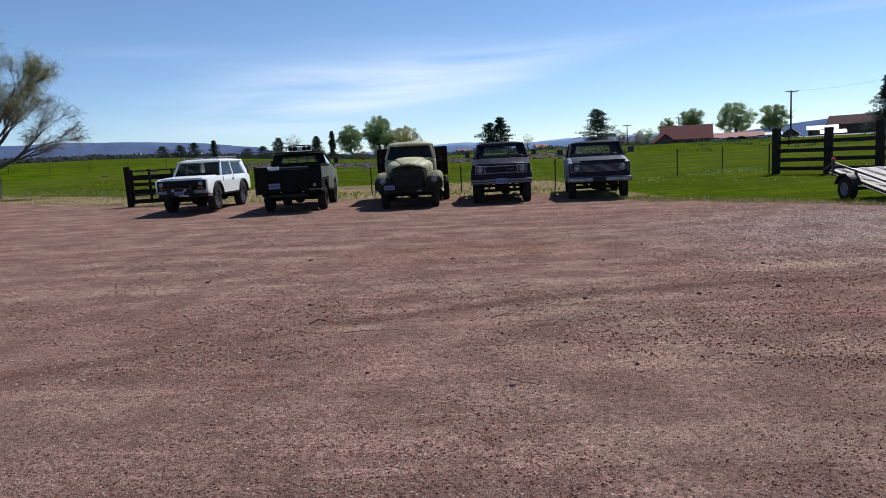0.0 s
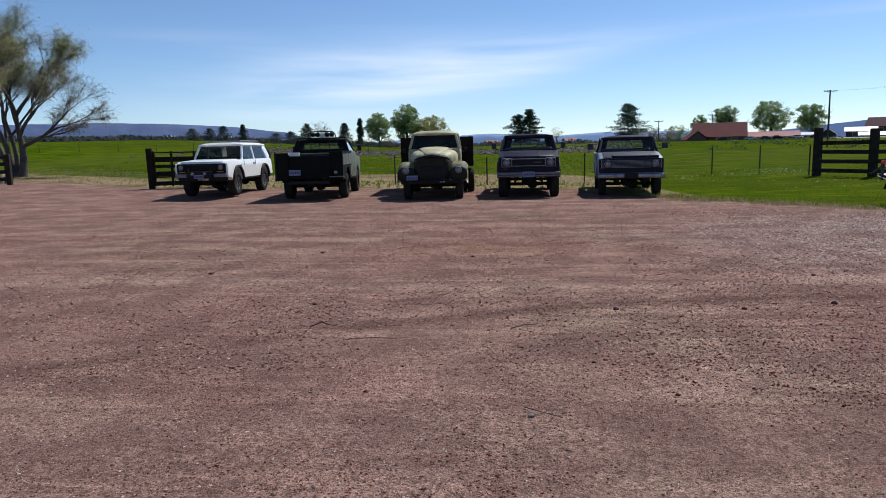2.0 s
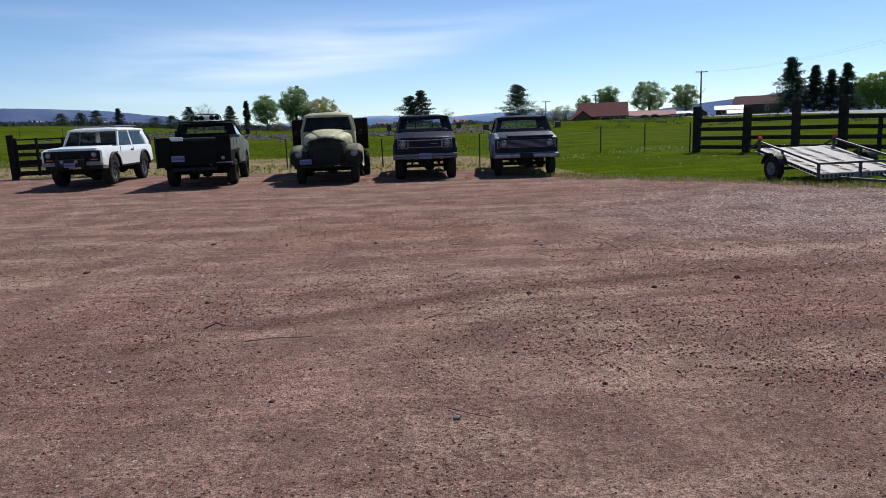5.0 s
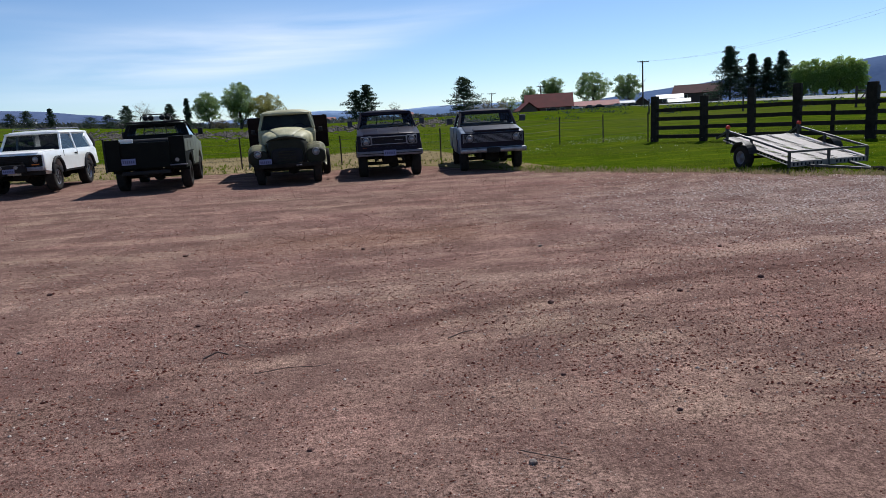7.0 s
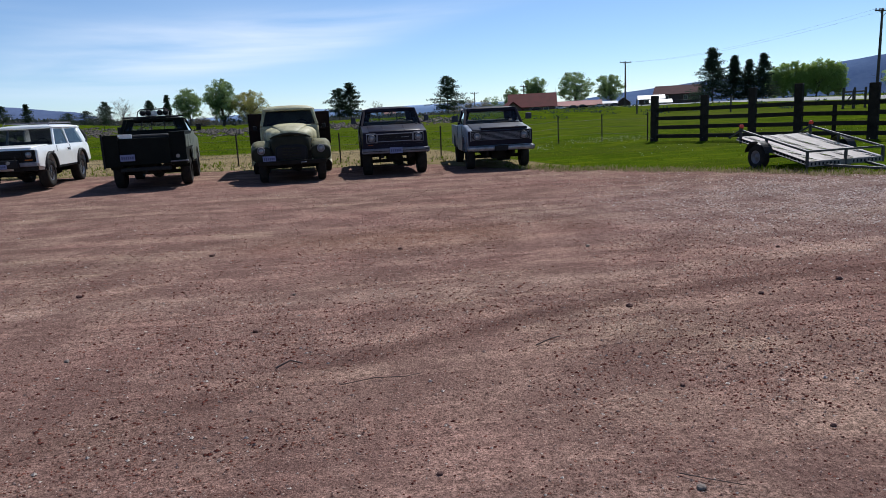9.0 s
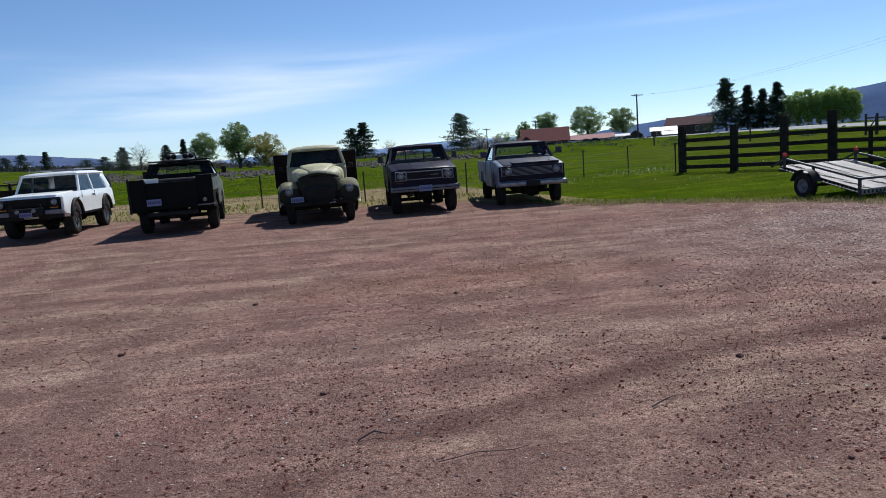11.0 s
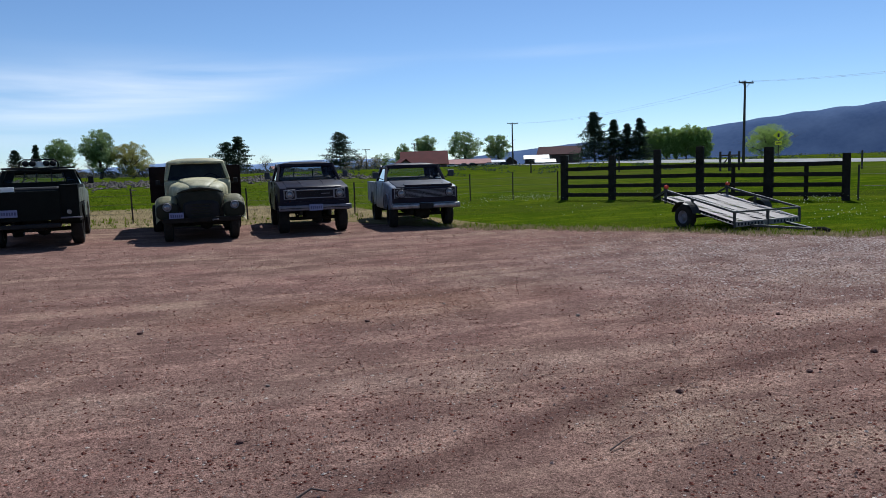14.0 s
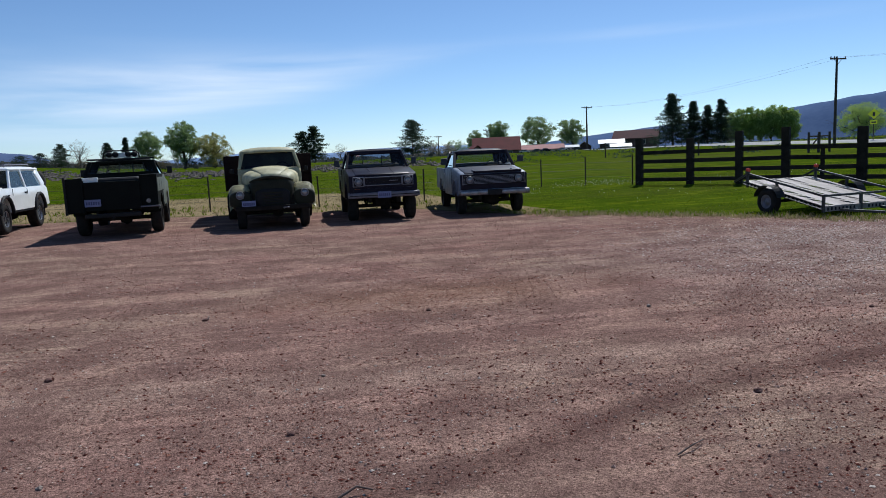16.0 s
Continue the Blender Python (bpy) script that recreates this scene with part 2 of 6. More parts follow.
def tube(pts, radii, seg=8, bm=None, caps=True):
    own = bm is None
    b = bm if bm is not None else bmesh.new()
    pts = [Vector(p) for p in pts]
    if not isinstance(radii, (list, tuple)):
        radii = [radii] * len(pts)
    rings = []
    ref = Vector((0.3, 0.2, 0.93))
    for i, p in enumerate(pts):
        t = (pts[min(i + 1, len(pts) - 1)] - pts[max(i - 1, 0)]).normalized()
        u = t.cross(ref)
        if u.length < 1e-3:
            u = t.cross(Vector((1, 0, 0)))
        u.normalize()
        v = t.cross(u)
        rings.append([b.verts.new(p + (u * math.cos(2 * math.pi * k / seg) + v * math.sin(2 * math.pi * k / seg)) * radii[i]) for k in range(seg)])
    for a, c in zip(rings, rings[1:]):
        for k in range(seg):
            b.faces.new((a[k], a[(k + 1) % seg], c[(k + 1) % seg], c[k]))
    if caps:
        b.faces.new(rings[0][::-1])
        b.faces.new(rings[-1])
    return b


def lathe(profile, centre, axis="x", seg=28):
    """A closed (offset, radius) outline turned about an axis through centre."""
    b = bmesh.new()
    rings = []
    for k in range(seg):
        a = 2 * math.pi * k / seg
        ring = []
        for o, r in profile:
            c, s = r * math.cos(a), r * math.sin(a)
            co = {"x": (o, c, s), "y": (c, o, s), "z": (c, s, o)}[axis]
            ring.append(b.verts.new(Vector(centre) + Vector(co)))
        rings.append(ring)
    n = len(profile)
    for k in range(seg):
        a, c = rings[k], rings[(k + 1) % seg]
        for i in range(n):
            j = (i + 1) % n
            try:
                b.faces.new((a[i], a[j], c[j], c[i]))
            except ValueError:
                pass
    bmesh.ops.remove_doubles(b, verts=b.verts, dist=1e-5)
    bmesh.ops.recalc_face_normals(b, faces=b.faces)
    return b


def disc(centre, r, depth, axis="y", seg=20, dome=0.0):
    h = depth / 2
    return lathe([(-h - dome, 0.0), (-h - dome * 0.6, r * 0.6), (-h, r * 0.94), (-h + depth * 0.2, r), (h, r), (h, 0.0)], centre, axis, seg)


def pane(corners, material, parent, name="window_pane"):
    """A flat sheet of glass through four corners."""
    c = [Vector(p) for p in corners]
    b = bmesh.new()
    b.faces.new([b.verts.new(p) for p in c])
    ob = part(name, b, material, parent)
    ob.visible_shadow = False
    return ob


def smooth01(a, b, x):
    t = min(1.0, max(0.0, (x - a) / (b - a)))
    return t * t * (3 - 2 * t)


def rise(x, y):
    """Height of the land: a level yard, a slight climb to the west, fields that climb gently away from it."""
    d = math.hypot(x + 1, y - 2)
    az = math.degrees(math.atan2(x + 1, y - 2))
    west = smooth01(5, 30, -az) if y > 2 else 0.0
    r = min(1.0, max(0.0, (d - 22) / 88)) if y > 0 else 0.0
    z = r * (1.5 + 0.0185 * west * min(d, 400))
    z += 0.016 * min(4.6, max(0.0, -(x + 1.5))) * smooth01(8, 20, y) * (1 - smooth01(30, 60, d))
    return z


def field_noise(x, y):
    d = math.hypot(x + 1, y - 2)
    n = noise.noise((x * 0.35, y * 0.35, 0.3)) * 0.022 + noise.noise((x * 1.7, y * 1.7, 4.0)) * 0.008
    n += noise.noise((x * 0.03, y * 0.03, 9.0)) * 0.25 * smooth01(45, 120, d)
    return n * (1 if d < 4000 else 0)


def ground_z(x, y):
    return rise(x, y) + field_noise(x, y)


# ---------------------------------------------------------------- ground
EDGE = [(-400, 150), (-40, 38), (-24, 32.5), (-18, 29.5), (-14.9, 27.9), (-12, 27.5), (-5, 26.9), (1.5, 26.2), (3.8, 21.5), (5.8, 19.6), (7.9, 17.0), (9.9, 14.5),
        (11.7, 13.2), (16, 12.2), (25, 10.5), (60, 2), (400, -40)]
TRACKS = [[(-9, 3.3), (-3.9, 5.3), (-1.8, 6.5), (0.0, 7.3), (1.1, 7.6), (2.6, 7.8), (6, 7.9), (12, 7.4)],
          [(-9, 8.9), (-3.0, 8.75), (-0.6, 8.3), (3, 8.6), (8, 9.6)],
          [(-12, 13.2), (-5, 12.4), (0, 12.0), (4, 12.6), (9, 13.6)],
          [(-14, 16.5), (-6, 15.8), (0, 15.5), (5, 16.2)]]
E_X, E_Y = [e[0] for e in EDGE], [e[1] for e in EDGE]


def edge_y(x):
    return float(np.interp(x, E_X, E_Y))


def polyline_dist(px, py, line):
    best = np.full(px.shape, 1e9)
    for (x0, y0), (x1, y1) in zip(line, line[1:]):
        dx, dy = x1 - x0, y1 - y0
        t = np.clip(((px - x0) * dx + (py - y0) * dy) / (dx * dx + dy * dy), 0, 1)
        best = np.minimum(best, np.hypot(px - x0 - t * dx, py - y0 - t * dy))
    return best


def build_ground():
    radii = [0.0] + list(np.geomspace(0.5, 3, 18)) + list(np.geomspace(3.08, 30, 200)) + list(np.geomspace(30.8, 4800, 130))
    seg = 540
    verts, faces = [(-1.0, 2.0, 0.0)], []
    for r in radii[1:]:
        for k in range(seg):
            a = 2 * math.pi * k / seg
            x, y = -1 + r * math.sin(a), 2 + r * math.cos(a)
            verts.append((x, y, ground_z(x, y)))
    for k in range(seg):
        faces.append((0, 1 + (k + 1) % seg, 1 + k))
    for i in range(len(radii) - 2):
        o, p = 1 + i * seg, 1 + (i + 1) * seg
        for k in range(seg):
            j = (k + 1) % seg
            faces.append((o + k, o + j, p + j, p + k))
    me = bpy.data.meshes.new("ground")
    me.from_pydata(verts, [], faces)
    v = np.array(verts)
    x, y = v[:, 0], v[:, 1]
    d = y - np.interp(x, E_X, E_Y)
    back = np.clip((-30 - y) / 3, 0, 1)
    strip = np.interp(x, [-40, -16, -13, 3, 5.5, 60], [3.5, 3.5, 8, 8, 0.8, 0.9])
    offroad = np.clip((d + 0.9) / 2.0, 0, 1)
    offroad = np.maximum(offroad, back)
    dry = offroad * np.clip(1 - (d - strip) / (0.35 * strip + 0.3), 0, 1) * (1 - back)
    west = np.clip((-9 - x) / 10, 0, 1) * np.clip((y - 25) / 10, 0, 1)
    dry = np.maximum(dry, 0.22 * west * offroad)
    marks = np.zeros_like(x)
    pale = np.zeros_like(x)
    for i, line in enumerate(TRACKS):
        q = polyline_dist(x, y, line)
        if i == 1:
            pale = np.maximum(pale, np.clip(1.2 - q / 0.28, 0, 1))
        else:
            marks = np.maximum(marks, np.clip(1.3 - q / (0.17 if i == 0 else 0.15), 0, 1) * (1.0 if i == 0 else 0.5))
    grey = np.clip(1.2 - np.hypot((x - 9.5) / 7.5, (y - 12.0) / 4.5), 0, 1)
    rust = np.clip(1.2 - np.hypot((x + 0.4) / 2.6, (y - 11.6) / 1.1), 0, 1)
    for name, cols in (("zone", (offroad, dry, marks)), ("tone", (grey, rust, pale))):
        at = me.attributes.new(name, "FLOAT_COLOR", "POINT")
        buf = np.ones((len(v), 4), dtype=np.float32)
        for k in range(3):
            buf[:, k] = cols[k]
        at.data.foreach_set("color", buf.ravel())
    me.shade_smooth()
    ob = new("ground", me)
    me.materials.append(ground_material())
    return tagged(ob, "reddish cinder gravel yard running into green pasture", "ground", kind="structure")


def ground_material():
    m = bpy.data.materials.new("yard_and_pasture")
    m.use_nodes = True
    nt = m.node_tree
    N, K = nt.nodes, nt.links
    b = N["Principled BSDF"]
    b.inputs["Roughness"].default_value = 0.93
    b.inputs["Specular IOR Level"].default_value = 0.0
    tc = N.new("ShaderNodeTexCoord")

    def tex(scale, detail=5, rough=0.55, stretch=None):
        n = N.new("ShaderNodeTexNoise")
        n.inputs["Scale"].default_value, n.inputs["Detail"].default_value, n.inputs["Roughness"].default_value = scale, detail, rough
        if stretch:
            mp = N.new("ShaderNodeMapping")
            mp.inputs["Scale"].default_value = stretch
            mp.inputs["Rotation"].default_value = (0, 0, radians(4))
            K.new(tc.outputs["Object"], mp.inputs[0])
            K.new(mp.outputs[0], n.inputs["Vector"])
        else:
            K.new(tc.outputs["Object"], n.inputs["Vector"])
        return n.outputs["Fac"]

    def ramp(fac, p0, c0, p1, c1):
        r = N.new("ShaderNodeValToRGB")
        e = r.color_ramp.elements
        e[0].position, e[1].position = p0, p1
        e[0].color, e[1].color = (*c0, 1), (*c1, 1)
        K.new(fac, r.inputs[0])
        return r.outputs[0]

    def grey(fac, p0, p1):
        return ramp(fac, p0, (0, 0, 0), p1, (1, 1, 1))

    def mix(fac, a, c, mode="MIX"):
        n = N.new("ShaderNodeMix")
        n.data_type, n.blend_type = "RGBA", mode
        if isinstance(fac, float):
            n.inputs[0].default_value = fac
        else:
            K.new(fac, n.inputs[0])
        for s, v in ((6, a), (7, c)):
            if isinstance(v, tuple):
                n.inputs[s].default_value = (*v, 1)
            else:
                K.new(v, n.inputs[s])
        return n.outputs[2]

    def mth(op, a, c):
        n = N.new("ShaderNodeMath")
        n.operation = op
        for s, v in ((0, a), (1, c)):
            if isinstance(v, (int, float)):
                n.inputs[s].default_value = v
            else:
                K.new(v, n.inputs[s])
        return n.outputs[0]

    def attr(name):
        a = N.new("ShaderNodeAttribute")
        a.attribute_name = name
        s = N.new("ShaderNodeSeparateColor")
        K.new(a.outputs["Color"], s.inputs[0])
        return s.outputs

    zone, tone = attr("zone"), attr("tone")
    # cinder yard
    big, mid, fine, grit = tex(0.22), tex(1.3), tex(9, 6), tex(70, 5, 0.75)
    bands = tex(1.0, 4, 0.6, (0.12, 1.6, 1))
    yard = ramp(mid, 0.32, (0.262, 0.166, 0.130), 0.70, (0.345, 0.232, 0.180))
    yard = mix(mth("MULTIPLY", grey(big, 0.42, 0.62), 0.75), yard, (0.300, 0.226, 0.162))
    yard = mix(mth("MULTIPLY", grey(tex(0.5, 4), 0.50, 0.66), 0.6), yard, (0.262, 0.146, 0.120))
    yard = mix(mth("MULTIPLY", grey(bands, 0.50, 0.70), 0.55), yard, (0.380, 0.268, 0.206))
    yard = mix(mth("MULTIPLY", grey(bands, 0.46, 0.30), 0.55), yard, (0.180, 0.115, 0.092))
    yard = mix(mth("MULTIPLY", tone[0], mth("ADD", grey(fine, 0.3, 0.7), 0.25)), yard, (0.322, 0.262, 0.228))
    yard = mix(mth("MULTIPLY", tone[1], mth("MULTIPLY", grey(mid, 0.3, 0.6), 0.45)), yard, (0.321, 0.179, 0.093))
    yard = mix(mth("MULTIPLY", tone[2], 0.40), yard, (0.441, 0.325, 0.245))
    ragged = mth("ADD", mth("MULTIPLY", grey(fine, 0.35, 0.62), 0.55), mth("MULTIPLY", grey(mid, 0.30, 0.60), 0.35))
    yard = mix(mth("MULTIPLY", zone[2], ragged), yard, (0.090, 0.052, 0.042))
    yard = mix(0.40, yard, ramp(fine, 0.30, (0.28, 0.26, 0.26), 0.72, (0.80, 0.79, 0.78)), "OVERLAY")
    yard = mix(0.85, yard, ramp(grit, 0.38, (0.12, 0.11, 0.11), 0.60, (0.74, 0.73, 0.72)), "OVERLAY")
    crumbs = tex(24, 4, 0.65)
    yard = mix(0.52, yard, ramp(crumbs, 0.34, (0.14, 0.13, 0.13), 0.62, (0.78, 0.77, 0.76)), "OVERLAY")
    lumpy = mth("MULTIPLY", grey(crumbs, 0.60, 0.66), mth("ADD", mth("MULTIPLY", grey(mid, 0.42, 0.60), 0.5), 0.15))
    yard = mix(lumpy, yard, (0.120, 0.072, 0.058))
    spots = N.new("ShaderNodeTexVoronoi")
    spots.inputs["Scale"].default_value = 60
    K.new(tc.outputs["Object"], spots.inputs["Vector"])
    yard = mix(mth("MULTIPLY", grey(spots.outputs["Distance"], 0.26, 0.12), mth("MULTIPLY", grey(mid, 0.40, 0.60), 0.6)), yard, (0.105, 0.060, 0.050))
    # pasture
    gm, gf, gb = tex(0.35), tex(5, 6), tex(0.045, 4)
    grass = ramp(gm, 0.3, (0.022, 0.050, 0.003), 0.7, (0.056, 0.098, 0.006))
    grass = mix(mth("MULTIPLY", grey(tex(0.9, 4, 0.6, (0.6, 1.6, 1)), 0.48, 0.64), 0.7), grass, (0.120, 0.152, 0.010))
    grass = mix(mth("MULTIPLY", grey(gb, 0.45, 0.68), 0.6), grass, (0.077, 0.102, 0.017))
    grass = mix(0.35, grass, ramp(gf, 0.3, (0.25, 0.25, 0.25), 0.75, (0.75, 0.75, 0.75)), "OVERLAY")
    strips = tex(0.16, 4, 0.6, (0.30, 1.5, 1))
    grass = mix(mth("MULTIPLY", grey(strips, 0.48, 0.66), 0.65), grass, (0.046, 0.058, 0.014))
    grass = mix(1.0, grass, (0.96, 0.92, 0.60), "MULTIPLY")
    straw = ramp(gm, 0.35, (0.185, 0.140, 0.075), 0.65, (0.270, 0.205, 0.120))
    straw = mix(mth("MULTIPLY", grey(gf, 0.45, 0.65), 0.35), straw, (0.088, 0.105, 0.024))
    brown = tex(0.02, 3)
    grass = mix(mth("MULTIPLY", grey(brown, 0.46, 0.66), 0.65), grass, (0.075, 0.085, 0.020))
    dryf = grey(mth("ADD", mth("MULTIPLY", zone[1], 0.8), mth("MULTIPLY", gm, 0.5)), 0.55, 0.85)
    field = mix(dryf, grass, straw)
    offf = grey(mth("ADD", mth("MULTIPLY", zone[0], 0.9), mth("ADD", mth("MULTIPLY", fine, 0.45), mth("MULTIPLY", mid, 0.45))), 0.78, 1.0)
    yard = mix(1.0, yard, (0.965, 0.955, 1.0), "MULTIPLY")
    K.new(mix(offf, yard, field), b.inputs["Base Color"])
    h = mth("ADD", mth("MULTIPLY", fine, 0.28), mth("MULTIPLY", grit, 0.26))
    h = mth("ADD", h, mth("MULTIPLY", crumbs, 0.30))
    h = mth("ADD", h, mth("MULTIPLY", bands, 0.22))
    bp = N.new("ShaderNodeBump")
    bp.inputs["Strength"].default_value, bp.inputs["Distance"].default_value = 1.0, 0.035
    K.new(h, bp.inputs["Height"])
    K.new(bp.outputs[0], b.inputs["Normal"])
    return m


GROUND = build_ground()


# ---------------------------------------------------------------- far hills and thin cloud
def hill_mat(name, c1, c2, scale):
    return mat(name, c1, c2, scale, 1.0, spec=0.0)


def ridge(name, az0, az1, dist, height, depth, material, label):
    """A long wooded hill, its crest height a function of bearing, with folds down its face."""
    nx, ny = 160, 14
    verts, faces = [], []
    for i in range(nx + 1):
        az = radians(az0 + (az1 - az0) * i / nx)
        h = height(math.degrees(az))
        for j in range(ny + 1):
            s = j / ny
            d = dist + depth * s
            z = -10 + (h + 10) * math.sin(min(1.0, s * 1.25) * math.pi / 2) ** 1.1
            z += h * 0.05 * noise.noise((math.degrees(az) * 0.8, s * 4, 2.0)) * math.sin(s * math.pi)
            z += h * 0.018 * noise.noise((math.degrees(az) * 9, s * 9, 5.0)) * s
            verts.append((-1 + d * math.sin(az), 2 + d * math.cos(az), z))
    for i in range(nx):
        for j in range(ny):
            a = i * (ny + 1) + j
            faces.append((a, a + ny + 1, a + ny + 2, a + 1))
    ob = arrays(name, verts, faces, material)
    ob.data.shade_smooth()
    return tagged(ob, label, "hill", kind="structure")


# Distance haze is mixed into the hill colours; the farthest ridge is palest.
H_BLUE = hill_mat("forest_with_painted_haze", (0.075, 0.105, 0.190), (0.115, 0.150, 0.250), 0.004)
H_MTN = hill_mat("slope_with_painted_haze", (0.070, 0.108, 0.205), (0.105, 0.150, 0.255), 0.006)
H_FAR = hill_mat("far_ridge_painted_haze", (0.26, 0.36, 0.55), (0.30, 0.40, 0.58), 0.004)
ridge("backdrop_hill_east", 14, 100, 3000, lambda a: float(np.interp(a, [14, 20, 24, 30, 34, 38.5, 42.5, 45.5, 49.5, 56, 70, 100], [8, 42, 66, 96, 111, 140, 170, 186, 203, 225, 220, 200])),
      500, H_MTN, "long forested mountain rising beyond the road, painted haze blue-grey")
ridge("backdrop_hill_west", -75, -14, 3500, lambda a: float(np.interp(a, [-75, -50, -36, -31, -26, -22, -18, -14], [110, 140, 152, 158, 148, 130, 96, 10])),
      450, H_BLUE, "low wooded ridge beyond the plain, painted haze blue")
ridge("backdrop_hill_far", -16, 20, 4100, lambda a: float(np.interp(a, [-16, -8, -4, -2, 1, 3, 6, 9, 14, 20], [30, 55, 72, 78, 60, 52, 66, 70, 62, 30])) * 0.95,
      150, H_FAR, "pale ridge on the horizon, haze painted into its colour")


def cloud_sheet():
    m = bpy.data.materials.new("thin_cirrus")
    m.use_nodes = True
    nt = m.node_tree
    N, K = nt.nodes, nt.links
    N.remove(N["Principled BSDF"])
    tc = N.new("ShaderNodeTexCoord")
    mp = N.new("ShaderNodeMapping")
    mp.inputs["Scale"].default_value = (1.8, 1.0, 3.4)
    mp.inputs["Rotation"].default_value = (0, radians(13), 0)
    K.new(tc.outputs["Generated"], mp.inputs[0])
    n = N.new("ShaderNodeTexNoise")
    n.inputs["Scale"].default_value, n.inputs["Detail"].default_value, n.inputs["Distortion"].default_value = 2.2, 9, 0.5
    K.new(mp.outputs[0], n.inputs["Vector"])
    a = N.new("ShaderNodeAttribute")
    a.attribute_name = "veil"
    mu = N.new("ShaderNodeMath")
    mu.operation = "MULTIPLY"
    r = N.new("ShaderNodeValToRGB")
    r.color_ramp.elements[0].position, r.color_ramp.elements[1].position = 0.28, 0.70
    K.new(n.outputs["Fac"], r.inputs[0])
    K.new(r.outputs[0], mu.inputs[0])
    K.new(a.outputs["Fac"], mu.inputs[1])
    t = N.new("ShaderNodeBsdfTransparent")
    e = N.new("ShaderNodeEmission")
    e.inputs[0].default_value, e.inputs[1].default_value = (0.90, 0.94, 1.0, 1), 1.05
    mx = N.new("ShaderNodeMixShader")
    K.new(mu.outputs[0], mx.inputs[0])
    K.new(t.outputs[0], mx.inputs[1])
    K.new(e.outputs[0], mx.inputs[2])
    K.new(mx.outputs[0], N["Material Output"].inputs[0])
    verts, faces, veil = [], [], []
    nx, ny = 90, 40
    for i in range(nx + 1):
        az = -42 + 100 * i / nx
        for j in range(ny + 1):
            el = 1.0 + 15 * j / ny
            d = 4550
            verts.append((d * math.sin(radians(az)), d * math.cos(radians(az)), d * math.tan(radians(el))))
            # main plume climbs to the east, fainter wisps around it
            u = (az + 6.5) / 13.0
            mid = 5.8 + 0.12 * (az + 6.5)
            w = 2.1 * (1 - 0.5 * u) if u < 1.6 else 0.35
            p = math.exp(-((el - mid) / max(0.45, w)) ** 2) * math.exp(-(abs(u)) ** 3 * 0.6)
            p2 = 0.18 * math.exp(-((el - 4.6 - 0.05 * (az + 16)) / 1.3) ** 2) * math.exp(-((az + 14) / 10) ** 2)
            p3 = 0.20 * math.exp(-((el - 8.6) / 0.35) ** 2) * (math.exp(-((az + 24) / 6) ** 2) + math.exp(-((az - 31) / 9) ** 2))
            edge = smooth01(-42, -36, az) * (1 - smooth01(50, 58, az)) * smooth01(1, 3, el) * (1 - smooth01(13, 16, el))
            veil.append(min(1, (0.9 * p + p2 + p3)) * edge)
    for i in range(nx):
        for j in range(ny):
            k = i * (ny + 1) + j
            faces.append((k, k + ny + 1, k + ny + 2, k + 1))
    ob = arrays("backdrop_cloud", verts, faces, m)
    at = ob.data.attributes.new("veil", "FLOAT", "POINT")
    at.data.foreach_set("value", np.array(veil, dtype=np.float32))
    tagged(ob, "thin white cirrus streak across the blue sky", "cloud", kind="structure")


cloud_sheet()


# ---------------------------------------------------------------- vehicles
def wheel(parent, x, y, r, w, rim_r, side, rim=M_RIM, spokes=0):
    """A tyre with shoulders and tread edge, a dished rim and hub; side is the outer face, -1 or 1."""
    h = w / 2
    wh = part("wheel", lathe([(-h, rim_r), (-h * 1.05, r * 0.82), (-h * 0.9, r * 0.965), (-h * 0.55, r), (h * 0.55, r), (h * 0.9, r * 0.965), (h * 1.05, r * 0.82), (h, rim_r)], (0, 0, 0)),
              M_RUBBER, parent, "black tyre", True)
    wh.location = (x, y, r)
    o = side * h
    part("rim", lathe([(o * 0.95, rim_r + 0.005), (o * 0.98, rim_r * 0.9), (o * 0.45, rim_r * 0.8), (o * 0.4, rim_r * 0.45), (o * 0.7, rim_r * 0.35), (o * 0.75, 0.0), (o * 0.1, 0.0), (o * 0.1, rim_r + 0.005)],
                      (0, 0, 0), seg=24), rim, wh, "", True)
    for k in range(spokes):
        a = 2 * math.pi * k / spokes
        part("spoke", strut((o * 0.8, math.cos(a) * rim_r * 0.3, math.sin(a) * rim_r * 0.3), (o * 0.72, math.cos(a) * rim_r * 0.92, math.sin(a) * rim_r * 0.92), 0.035, 0.03, up=(1, 0, 0)), rim, wh)
    return wh


